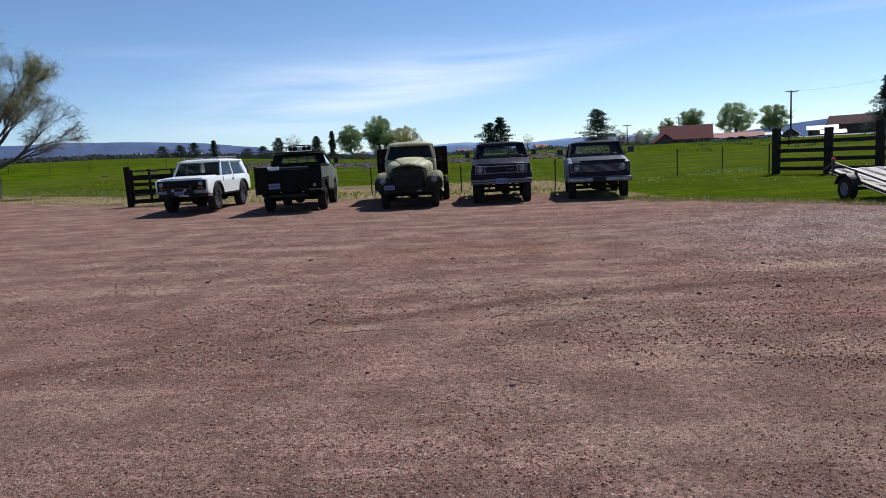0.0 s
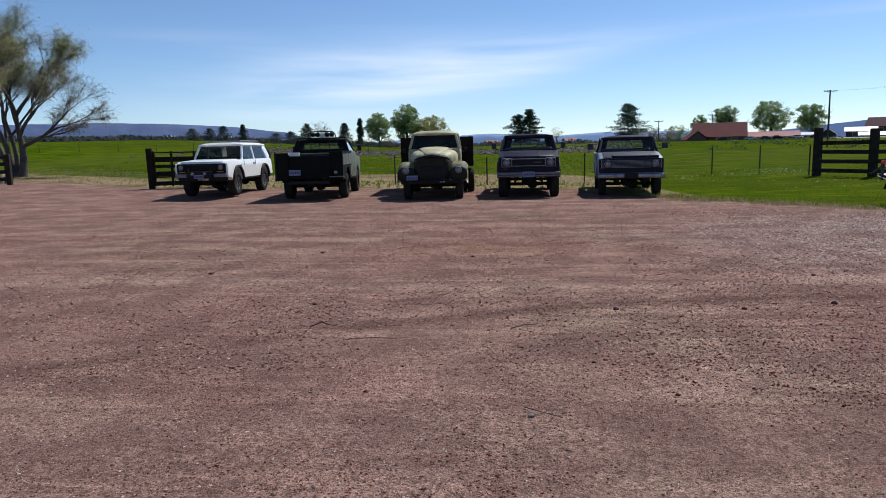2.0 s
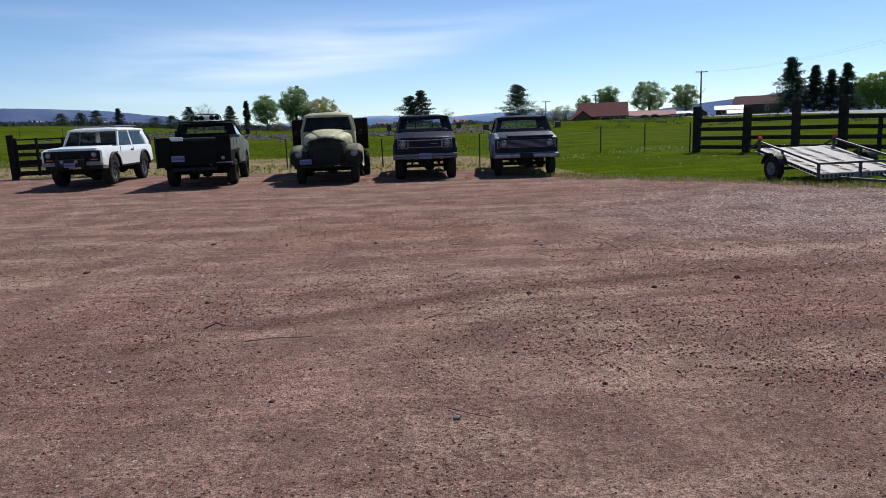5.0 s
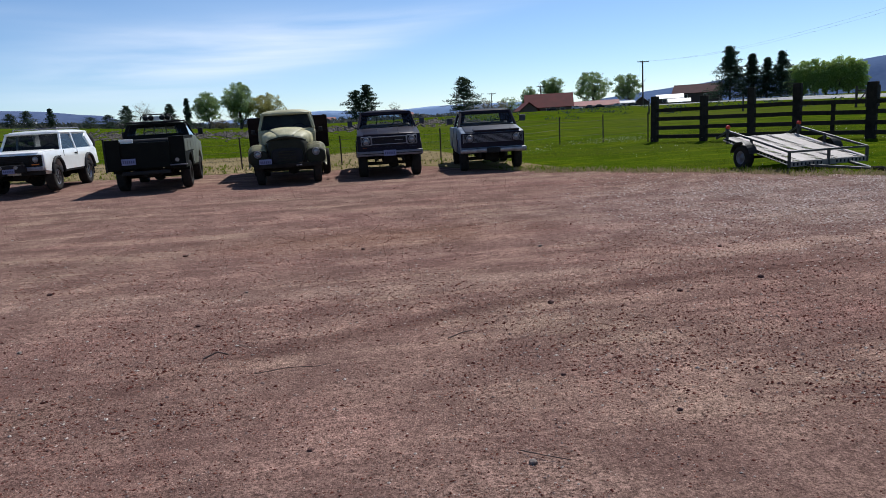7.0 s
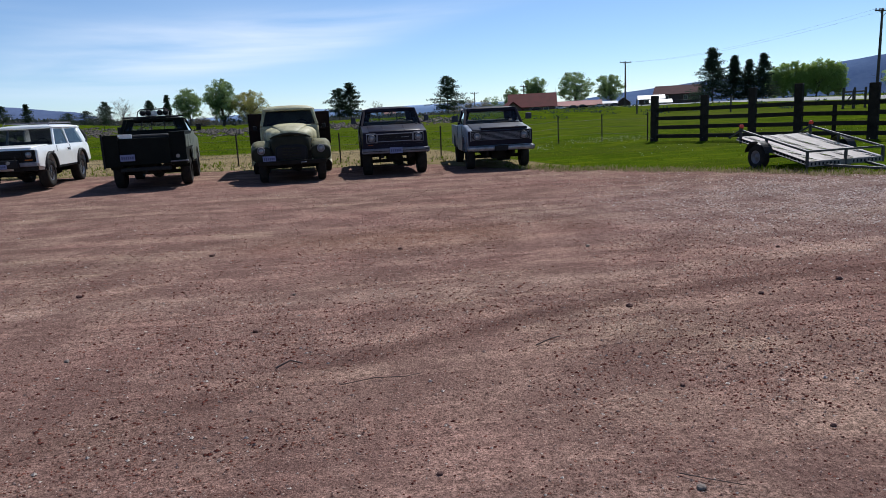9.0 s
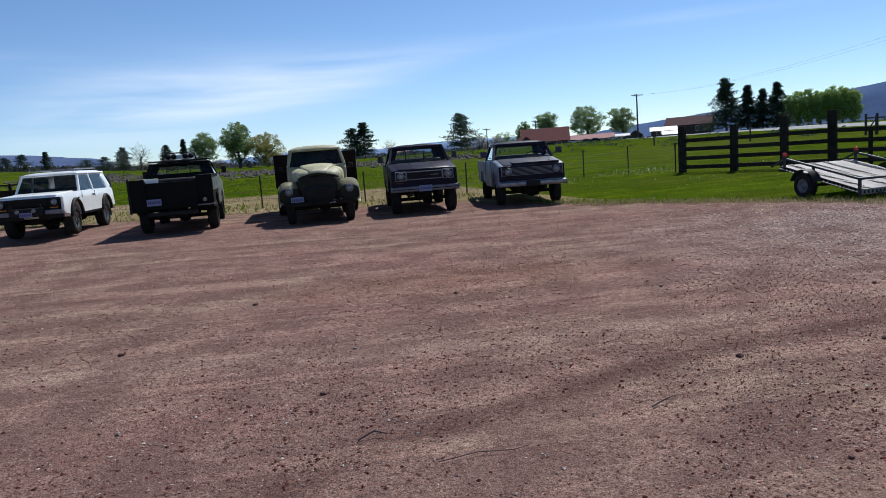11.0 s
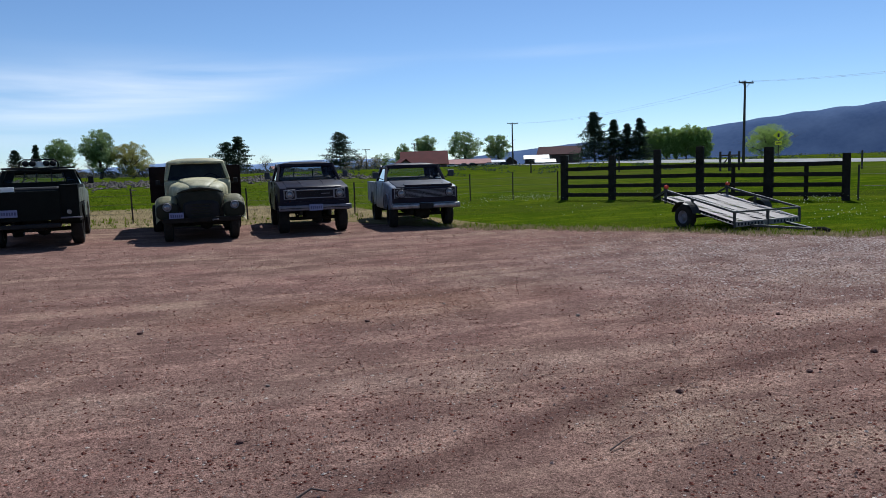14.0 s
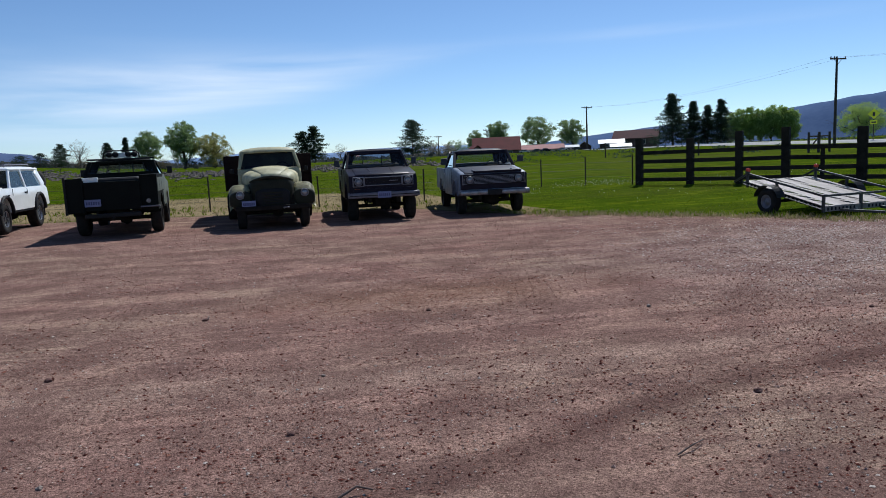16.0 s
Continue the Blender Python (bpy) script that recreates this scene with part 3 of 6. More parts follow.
def cab(parent, paint, wb, wt, belt, roof_z, y_ws0, y_ws1, y_rw1, y_rw0, pillar=0.07, ws_glass=M_GLASS, side_glass=M_GLASS, crown=0.05, rear_glass=M_GLASS, roof_paint=None, roof_bev=0.06, split=0.0):
    """Greenhouse: four corner pillars, centre pillars, crowned roof and panes. y runs from nose to tail."""
    zr = roof_z - 0.11
    for s in (-1, 1):
        part("pillar", strut((s * (wb - 0.04), y_ws0, belt - 0.03), (s * (wt - 0.03), y_ws1, zr + 0.03), pillar, 0.06, bev=0.012), paint, parent)
        part("pillar", strut((s * (wb - 0.04), y_rw0, belt - 0.03), (s * (wt - 0.03), y_rw1, zr + 0.03), pillar * 1.8, 0.10, up=(1, 0, 0), bev=0.012), paint, parent)
        pane([(s * (wb - 0.03), y_ws0 + 0.05, belt), (s * (wb - 0.03), y_rw0 - 0.03, belt), (s * (wt - 0.02), y_rw1 - 0.03, zr), (s * (wt - 0.02), y_ws1 + 0.05, zr)], side_glass, parent)
    ym, yl = (y_ws1 + y_rw1) / 2, (y_rw1 - y_ws1) / 2 + 0.07
    b = bmesh.new()
    bmesh.ops.create_grid(b, x_segments=14, y_segments=10, size=1)
    top = []
    for v in b.verts:
        u, w = v.co.x, v.co.y
        k = (1 - abs(u) ** 4) * (1 - abs(w) ** 4)
        v.co = (u * wt * 1.005, ym + w * yl, roof_z - crown - 0.06 + (crown + 0.06) * k ** 0.6)
    ext = bmesh.ops.extrude_face_region(b, geom=list(b.faces))
    for v in ext["geom"]:
        if isinstance(v, bmesh.types.BMVert):
            v.co.z -= 0.05
    bmesh.ops.recalc_face_normals(b, faces=b.faces)
    part("roof", b, roof_paint or paint, parent, "", True)
    for nm, y0, y1 in (("header_rail", y_ws1, 0), ("header_rail", y_rw1, 0)):
        part(nm, box(-wt + 0.02, wt - 0.02, y0 - 0.03, y0 + 0.03, zr - 0.01, roof_z - 0.055, 0.012), paint, parent)
    pane([(-wb + 0.08, y_ws0, belt), (wb - 0.08, y_ws0, belt), (wt - 0.07, y_ws1, zr), (-wt + 0.07, y_ws1, zr)], ws_glass, parent, name="windscreen")
    if split:
        part("windscreen_divider", strut((0, y_ws0 - 0.01, belt), (0, y_ws1 - 0.01, zr), split, 0.03), M_BLACK, parent)
    pane([(-wb + 0.12, y_rw0, belt + 0.10), (wb - 0.12, y_rw0, belt + 0.10), (wt - 0.11, y_rw1, zr - 0.03), (-wt + 0.11, y_rw1, zr - 0.03)], rear_glass, parent, name="rear_window")
    k = 0.09 / (zr - belt)
    part("rear_panel", strut((0, y_rw0, belt - 0.02), (0, y_rw0 + (y_rw1 - y_rw0) * k, belt + 0.09), 2 * wb - 0.14, 0.05), paint, parent)
    for s in (-1, 1):
        part("rear_quarter", strut((s * (wb - 0.19), y_rw0, belt), (s * (wt - 0.16), y_rw1, zr), 0.20, 0.045), paint, parent)


def interior(parent, x_wheel, y_seat, belt, wb, y_dash):
    part("seat", box(-wb + 0.14, wb - 0.14, y_seat, y_seat + 0.16, belt - 0.25, belt + 0.10, 0.05), M_SEAT, parent, "dark bench seat back")
    part("dashboard", box(-wb + 0.1, wb - 0.1, y_dash, y_dash + 0.22, belt - 0.05, belt + 0.035, 0.03), M_BLACK, parent)
    ring = [(x_wheel + 0.19 * math.cos(a), y_dash + 0.34 + 0.07 * math.sin(a), belt + 0.02 + 0.15 * math.sin(a)) for a in np.linspace(0, 2 * math.pi, 21)]
    part("steering_wheel", tube(ring, 0.013, 6), M_BLACK, parent)
    part("steering_spoke", strut((x_wheel - 0.18, y_dash + 0.34, belt + 0.02), (x_wheel + 0.18, y_dash + 0.34, belt + 0.02), 0.02, 0.02), M_BLACK, parent)


def mirror(parent, x, y, z, s, w=0.15, h=0.20, material=M_GREYBLUE):
    mr = part("wing_mirror", box(x + s * 0.12, x + s * (0.12 + w), y - 0.02, y + 0.03, z - h / 2, z + h / 2, 0.02), material, parent)
    part("mirror_arm", tube([(x - s * 0.02, y + 0.05, z - h * 0.7), (x + s * 0.10, y + 0.02, z - h * 0.5), (x + s * 0.15, y, z)], 0.012, 6), M_BLACK, mr)
    return mr


def plate(parent, x, y, z, w=0.31, h=0.155, side=-1):
    p = part("licence_plate", box(x - w / 2, x + w / 2, y - 0.005, y + 0.005, z - h / 2, z + h / 2, 0.004, 1), M_PLATE, parent, "small blue-grey licence plate")
    for i in range(6):
        cx = x - w * 0.36 + w * 0.145 * i
        part("character_bar", box(cx - w * 0.05, cx + w * 0.05, y + side * 0.009 - 0.003, y + side * 0.009 + 0.003, z - h * 0.22, z + h * 0.2), M_PLATEINK, p)
    return p


def round_headlight(parent, x, y, z, r, rim=M_CHROME):
    h = part("headlight", disc((x, y, z), r, 0.05, "y", 22, 0.02), M_LENS, parent, "clear round glass headlight", True)
    part("headlight_ring", lathe([(-0.035, r * 0.98), (-0.045, r * 1.1), (-0.02, r * 1.22), (0.02, r * 1.22), (0.02, r * 0.98)], (x, y, z), "y", 24), rim, h, "", True)
    return h


def pickup_bed(parent, paint, w, y0, y1, z_rail, z_low, arch_y, arch_r, arch_z):
    for s in (-1, 1):
        pts = [(y0, z_low), (y0, z_rail), (y1, z_rail), (y1, z_low)] + arch(arch_y, arch_r, z_low, arch_z, back=True)
        part("bed_side", outline(pts, s * w if s > 0 else -w + 0.09, 0.012, 1, x0=(w - 0.09) if s > 0 else -w), paint, parent)
    part("bed_floor", box(-w + 0.09, w - 0.09, y0, y1, z_low + 0.12, z_low + 0.17), M_UNDER, parent)
    part("headboard", box(-w + 0.09, w - 0.09, y0, y0 + 0.05, z_low + 0.1, z_rail, 0.01), paint, parent)
    part("tailgate", box(-w + 0.1, w - 0.1, y1 - 0.05, y1, z_low + 0.1, z_rail - 0.02, 0.012), paint, parent)


def chassis(parent, y0, y1, z, axles, track):
    for s in (-1, 1):
        part("frame_rail", box(s * 0.38 - 0.04, s * 0.38 + 0.04, y0, y1, z, z + 0.13, 0.01), M_UNDER, parent)
    for y, r in axles:
        ax = part("axle", tube([(-track, y, r), (track, y, r)], 0.05, 10), M_UNDER, parent)
        part("differential", lathe([(-0.16, 0.0), (-0.13, 0.11), (0.0, 0.16), (0.13, 0.11), (0.16, 0.0)], (0.12, y, r), "x", 14), M_UNDER, ax)
        for s in (-1, 1):
            part("leaf_spring", tube([(s * 0.42, y - 0.55, z + 0.02), (s * 0.42, y - 0.2, r + 0.06), (s * 0.42, y + 0.2, r + 0.06), (s * 0.42, y + 0.55, z + 0.02)], 0.028, 6), M_UNDER, ax)
    part("engine_sump", box(-0.22, 0.22, 0.4, 1.2, z - 0.12, z + 0.2, 0.05), M_UNDER, parent)


def pickup_navy():
    """Dark navy square-fronted four-wheel-drive pickup."""
    g = ground_z(0.25, 23.5)
    t = thing("pickup_truck", pose(0.22, 22.22, g, 0, 0, -1.0), "dark navy old pickup truck with square grille, nose out", "truck", "old trucks parked in a row")
    W = 0.955
    pts = [(0.0, 0.72), (-0.01, 1.16), (0.03, 1.25), (0.16, 1.29), (1.42, 1.43), (3.0, 1.43), (3.0, 0.60)] + [(1.42, 0.60)] + arch(0.82, 0.47, 0.66, 0.62, back=True)

    def shape(c):
        k = smooth01(1.0, 1.45, c.z)
        nose = 1 - smooth01(0.0, 0.5, c.y)
        mid = 1 - (c.x / W) ** 2
        return Vector((c.x * (1 - 0.035 * k - 0.03 * nose), c.y - 0.03 * mid * nose, c.z + 0.025 * mid * smooth01(1.2, 1.3, c.z) * (1 if c.y < 1.5 else 0)))
    body = part("body", outline(pts, W, 0.045, 3, shape), M_NAVY, t, "dark navy paint gone dull", True)
    part("hood", outline([(0.02, 1.262), (0.10, 1.30), (1.36, 1.446), (1.36, 1.40), (0.10, 1.25)], 0.74, 0.02, 2), M_NAVY, t, "dull dark blue bonnet catching the sun", True)
    for s in (-1, 1):
        part("hood_crease", tube([(s * 0.30, 0.06, 1.288), (s * 0.30, 0.5, 1.35), (s * 0.33, 1.3, 1.447)], 0.012, 6), M_NAVY, t)
        part("fender_lip", tube([(s * (W + 0.005), y, z) for y, z in arch(0.82, 0.475, 0.68, 0.62)], 0.022, 6), M_NAVY, t)
        part("door_seam", box(s * W - 0.006, s * W + 0.006, 1.46, 1.475, 0.68, 1.40), M_BLACK, t)
        dh = part("door_handle", box(s * (W + 0.02) - 0.015, s * (W + 0.02) + 0.015, 2.65, 2.82, 1.22, 1.25, 0.008), M_CHROME, t)
        bez = part("headlight_bezel", box(s * 0.665 - 0.155, s * 0.665 + 0.155, -0.045, 0.0, 0.955, 1.225, 0.02), M_TRIM, t, "silver square headlight surround")
        part("bezel_recess", box(s * 0.665 - 0.13, s * 0.665 + 0.13, -0.052, -0.035, 0.98, 1.20, 0.012), M_BLACK, bez)
        round_headlight(t, s * 0.665, -0.055, 1.09, 0.088, M_TRIM)
        part("marker_lamp", box(s * 0.70 - 0.07, s * 0.70 + 0.07, -0.03, 0.0, 0.865, 0.905, 0.008), M_AMBER if s < 0 else M_SILVER, t)
    gr = part("grille", box(-0.505, 0.505, -0.035, 0.0, 0.985, 1.20, 0.012), M_BLACK, t, "black recessed radiator grille")
    for z0, z1 in ((0.975, 1.0), (1.185, 1.21)):
        part("grille_surround", box(-0.515, 0.515, -0.055, -0.02, z0, z1, 0.006, 1), M_TRIM, gr)
    for s in (-1, 1):
        part("grille_surround", box(s * 0.502 - 0.012, s * 0.502 + 0.012, -0.055, -0.02, 0.975, 1.21, 0.006, 1), M_TRIM, gr)
    for i in range(4):
        part("grille_bar", box(-0.49, 0.49, -0.045, -0.025, 1.015 + 0.046 * i, 1.03 + 0.046 * i), M_NAVY, gr)
    part("grille_badge", box(0.16, 0.40, -0.058, -0.04, 1.085, 1.105, 0.004, 1), M_CHROME, gr)
    bu = part("front_bumper", box(-0.95, 0.95, -0.17, -0.06, 0.66, 0.80, 0.03, 3), M_SILVER, t, "dull silver steel front bumper", True)
    part("bumper_groove", box(-0.93, 0.93, -0.176, -0.168, 0.715, 0.735), M_BLACK, bu)
    for s in (-1, 1):
        part("bumper_end", outline([(-0.16, 0.66), (-0.16, 0.80), (0.12, 0.80), (0.12, 0.68)], s * 0.96 if s > 0 else -0.90, 0.015, 2, x0=0.90 if s > 0 else -0.96), M_SILVER, bu)
    plate(t, 0.0, -0.19, 0.735, 0.36, 0.17)
    part("valance", box(-0.80, 0.80, -0.05, 0.1, 0.79, 0.90, 0.02), M_NAVY, t)
    cab(t, M_NAVY, 0.93, 0.79, 1.45, 1.985, 1.42, 1.86, 2.72, 3.0, split=0.0)
    interior(t, 0.36, 2.45, 1.44, 0.93, 1.52)
    for x in (-0.28, 0.3):
        part("rear_window_post", strut((x, 2.97, 1.52), (x * 0.98, 2.74, 1.78), 0.025, 0.03), M_BLACK, t)
    for s in (-1, 1):
        mirror(t, s * 0.93, 1.75, 1.60, s)
        part("wiper", tube([(s * 0.1 + 0.1, 1.38, 1.46), (s * 0.1 + 0.45, 1.46, 1.51)], 0.008, 5), M_BLACK, t)
    pickup_bed(t, M_NAVY, 0.945, 3.06, 5.1, 1.42, 0.72, 4.05, 0.46, 0.62)
    chassis(t, 0.0, 5.0, 0.52, ((0.82, 0.40), (4.05, 0.40)), 0.70)
    for s in (-1, 1):
        for y in (0.82, 4.05):
            wheel(t, s * 0.80, y, 0.40, 0.27, 0.20, s, M_UNDER)
    return t


def pickup_pale():
    """Pale blue and white pickup with a full-width barred grille."""
    t = thing("pickup_truck", pose(3.24, 21.98, ground_z(3.2, 23.2), 0, 0, -4.5), "pale blue and white old pickup truck, full-width barred grille", "truck", "old trucks parked in a row")
    W = 0.965
    pts = [(0.0, 0.62), (-0.01, 1.06), (0.04, 1.15), (0.18, 1.18), (1.36, 1.31), (2.95, 1.31), (2.95, 0.50), (1.40, 0.50)] + arch(0.80, 0.44, 0.54, 0.54, back=True)

    def shape(c):
        k = smooth01(0.95, 1.35, c.z)
        nose = 1 - smooth01(0.0, 0.5, c.y)
        mid = 1 - (c.x / W) ** 2
        return Vector((c.x * (1 - 0.03 * k - 0.025 * nose), c.y - 0.02 * mid * nose, c.z + 0.02 * mid * smooth01(1.1, 1.2, c.z) * (1 if c.y < 1.4 else 0)))
    part("body", outline(pts, W, 0.05, 3, shape), M_PALE, t, "pale blue paint worn to white", True)
    part("hood", outline([(0.02, 1.155), (0.10, 1.195), (1.30, 1.33), (1.30, 1.28), (0.10, 1.13)], 0.80, 0.02, 2), M_GREYBLUE, t, "dull grey-blue bonnet", True)
    part("hood_scoop", box(-0.55, 0.80, 0.02, 0.16, 1.165, 1.225, 0.02), M_NAVY, t, "dark raised bonnet lip")
    part("front_panel", box(-0.93, 0.93, -0.03, 0.02, 0.72, 1.14, 0.02), M_NAVY, t, "dark front panel")
    gr = part("grille", box(-0.86, 0.86, -0.05, -0.02, 0.86, 1.105, 0.015), M_BLACK, t, "full-width grille of thin silver bars")
    for i in range(7):
        part("grille_bar", box(-0.84, 0.84, -0.068, -0.045, 0.872 + i * 0.034, 0.884 + i * 0.034), M_TRIM, gr)
    for s in (-1, 1):
        part("grille_end", box(s * 0.865 - 0.012, s * 0.865 + 0.012, -0.07, -0.02, 0.85, 1.115, 0.005, 1), M_TRIM, gr)
        b = part("headlight_bezel", disc((s * 0.68, -0.075, 0.985), 0.125, 0.03, "y", 24), M_BLACK, t, "", True)
        round_headlight(t, s * 0.68, -0.085, 0.985, 0.085, M_TRIM)
        part("fender_lip", tube([(s * (W + 0.005), y, z) for y, z in arch(0.80, 0.445, 0.56, 0.54)], 0.02, 6), M_PALE, t)
        part("door_seam", box(s * W - 0.006, s * W + 0.006, 1.40, 1.415, 0.58, 1.28), M_BLACK, t)
        part("door_handle", box(s * (W + 0.02) - 0.015, s * (W + 0.02) + 0.015, 2.6, 2.77, 1.10, 1.13, 0.008), M_CHROME, t)
        part("bumper_half", box(*sorted((s * 0.19, s * 0.97)), -0.19, -0.07, 0.56, 0.70, 0.03, 3), M_CHROME, t, "pale chromed bumper half", True)
        mirror(t, s * 0.93, 1.55, 1.50, s, 0.19, 0.19)
        part("wiper", tube([(s * 0.1 + 0.1, 1.30, 1.33), (s * 0.1 + 0.45, 1.38, 1.37)], 0.008, 5), M_BLACK, t)
        part("hood_bolt", lathe([(-0.02, 0.0), (-0.02, 0.03), (0.02, 0.03), (0.02, 0.0)], (s * 0.55, 0.2, 1.23), "z", 10), M_CHROME, t)
    part("bumper_centre", box(-0.19, 0.19, -0.18, -0.07, 0.55, 0.71, 0.02), M_BLACK, t, "black bumper centre holding a dark plate")
    cab(t, M_NAVY, 0.93, 0.80, 1.325, 1.84, 1.36, 1.80, 2.70, 2.95, roof_paint=M_NAVY, pillar=0.08)
    interior(t, 0.36, 2.4, 1.32, 0.93, 1.45)
    pickup_bed(t, M_PALE, 0.955, 3.0, 5.0, 1.28, 0.62, 3.95, 0.42, 0.55)
    chassis(t, 0.0, 4.9, 0.42, ((0.80, 0.36), (3.95, 0.36)), 0.70)
    for s in (-1, 1):
        for y in (0.80, 3.95):
            wheel(t, s * 0.81, y, 0.365, 0.23, 0.20, s, M_UNDER)
    return t


def dome_fender(parent, x, y, material, s):
    """A front fender with an upright face, a broad flat-topped crown and a long tail running back to the door."""
    b = bmesh.new()
    n, k = 22, 14
    grid = []
    for i in range(n + 1):
        u = i / n
        ang = math.pi * (0.02 + 0.96 * u)
        c, q = math.cos(ang), math.sin(ang)
        yc = y - 0.60 * math.copysign(abs(c) ** 0.75, c) * (1.0 if u < 0.5 else 1.35)
        zc = 0.56 + 0.60 * q ** (0.85 if u < 0.5 else 0.9)
        row = []
        for j in range(k + 1):
            v = -1 + 2 * j / k
            edge = abs(v) ** 4
            row.append(b.verts.new((x + v * 0.29, yc + 0.09 * edge * (1 if u < 0.5 else -1), zc - 0.13 * edge)))
        grid.append(row)
    for i in range(n):
        for j in range(k):
            b.faces.new((grid[i][j], grid[i][j + 1], grid[i + 1][j + 1], grid[i + 1][j]))
    bmesh.ops.solidify(b, geom=list(b.faces), thickness=0.02)
    bmesh.ops.recalc_face_normals(b, faces=b.faces)
    return part("fender", b, material, parent, "rounded faded cream fender", True)


def loft(sections, seg=28, power=2.6):
    """Rounded skin through (y, half width, z low, z high) stations."""
    b = bmesh.new()
    rings = []
    for y, w, z0, z1 in sections:
        zc, h = (z0 + z1) / 2, (z1 - z0) / 2
        ring = []
        for k in range(seg):
            a = 2 * math.pi * k / seg
            c, s = math.cos(a), math.sin(a)
            ring.append(b.verts.new((w * math.copysign(abs(c) ** (2 / power), c), y, zc + h * math.copysign(abs(s) ** (2 / power), s))))
        rings.append(ring)
    for a, c in zip(rings, rings[1:]):
        for k in range(seg):
            b.faces.new((a[k], a[(k + 1) % seg], c[(k + 1) % seg], c[k]))
    b.faces.new(rings[0])
    b.faces.new(rings[-1][::-1])
    bmesh.ops.recalc_face_normals(b, faces=b.faces)
    return b


def flatbed_cream():
    """Faded cream 1940s stake truck with round fenders and dark boarded bed."""
    t = thing("stake_truck", pose(-2.68, 21.75, ground_z(-2.66, 23.5), 0, 0, 3.0), "faded cream nineteen-forties stake truck with round fenders, dark bed boards", "truck", "old trucks parked in a row")
    # upright nose with its shade painted in, alligator bonnet above it with a pointed lip
    part("hood", loft([(0.06, 0.40, 1.16, 1.33), (0.16, 0.50, 1.10, 1.405), (0.40, 0.58, 1.05, 1.465), (0.8, 0.66, 0.98, 1.50), (1.38, 0.78, 0.90, 1.545)], 34, 3.2), M_CREAM, t, "narrow cream alligator bonnet", True)
    part("hood_crown", loft([(0.02, 0.10, 1.30, 1.37), (0.12, 0.24, 1.32, 1.44), (0.45, 0.34, 1.38, 1.525), (0.9, 0.42, 1.42, 1.575), (1.38, 0.50, 1.46, 1.615)], 26, 2.3), M_CREAM, t, "raised rounded crown of the bonnet", True)
    part("hood_lip", tube([(-0.54, 0.20, 1.22), (-0.42, 0.07, 1.27), (-0.2, -0.01, 1.315), (0.0, -0.03, 1.33), (0.2, -0.01, 1.315), (0.42, 0.07, 1.27), (0.54, 0.20, 1.22)], [0.02, 0.03, 0.04, 0.045, 0.04, 0.03, 0.02], 10), M_CREAMSHADE, t, "pointed bonnet lip, shade painted dark olive", True)
    part("nose", loft([(-0.02, 0.36, 0.62, 1.24), (0.02, 0.47, 0.58, 1.29), (0.12, 0.53, 0.56, 1.33), (0.5, 0.60, 0.56, 1.36), (1.36, 0.72, 0.60, 1.42)], 30, 4.0), M_CREAMSHADE, t, "upright nose, shade painted dark olive", True)
    gr = part("grille", loft([(-0.06, 0.36, 0.60, 0.98), (-0.04, 0.42, 0.56, 1.03), (0.03, 0.45, 0.54, 1.06)], 26, 4.0), M_BLACK, t, "dark barred radiator grille", True)
    for i in range(5):
        z = 0.64 + i * 0.075
        part("grille_bar", tube([(-0.40, 0.0, z), (-0.2, -0.065, z), (0.2, -0.065, z), (0.40, 0.0, z)], 0.014, 6), M_CREAMSHADE, gr)
    part("apron", box(-0.96, 0.96, 0.06, 0.35, 0.50, 0.92, 0.06, 3), M_CREAMSHADE, t, "sheet-metal apron below the grille, shade painted dark olive")
    # Added silver strip imitates sunlit ground seen beneath the truck.
    part("bright_ground_strip", box(-0.17, 0.34, 0.045, 0.075, 0.535, 0.585, 0.01), M_SILVER, t, "pale strip under the grille standing in for sunlit ground")
    for s in (-1, 1):
        dome_fender(t, s * 0.79, 0.58, M_CREAM, s)
        part("fender_skirt", outline([(0.05, 0.50), (0.03, 0.85), (0.2, 1.0), (1.0, 1.0), (1.1, 0.6), (1.0, 0.55)] + arch(0.58, 0.42, 0.52, 0.50, back=True)[1:-1], s * 0.70 if s > 0 else -0.45, 0.01, 1, x0=0.45 if s > 0 else -0.70), M_UNDER, t)
        part("fender_face", loft([(-0.035, 0.19, 0.64, 0.96), (-0.015, 0.25, 0.57, 0.99), (0.06, 0.28, 0.54, 1.01)], 24, 2.8), M_CREAMSHADE, t, "fender face round the headlight, shade painted dark olive", True).location.x = s * 0.79
        round_headlight(t, s * 0.80, -0.05, 0.90, 0.085, M_TRIM)
        part("parking_lamp", disc((s * 0.90, 0.02, 0.60), 0.045, 0.04, "y", 14), M_LENS if s > 0 else M_AMBER, t)
        part("running_board", box(*sorted((s * 0.62, s * 1.0)), 1.1, 2.3, 0.48, 0.53, 0.015), M_UNDER, t)
        wheel(t, s * 0.80, 0.58, 0.42, 0.22, 0.26, s, M_UNDER)
        wheel(t, s * 0.86, 3.9, 0.42, 0.24, 0.26, s, M_UNDER)
        wheel(t, s * 1.12, 3.9, 0.42, 0.24, 0.26, s, M_UNDER)
        mirror(t, s * 0.82, 1.62, 1.50, s, 0.11, 0.13, M_BLACK)
    bu = part("front_bumper", box(-0.93, 0.93, -0.20, -0.13, 0.50, 0.62, 0.02), M_UNDER, t, "dark steel channel bumper")
    part("tow_hook", tube([(0.25, -0.2, 0.54), (0.25, -0.3, 0.56), (0.33, -0.33, 0.56), (0.38, -0.26, 0.56)], 0.018, 6), M_CHROME, bu)
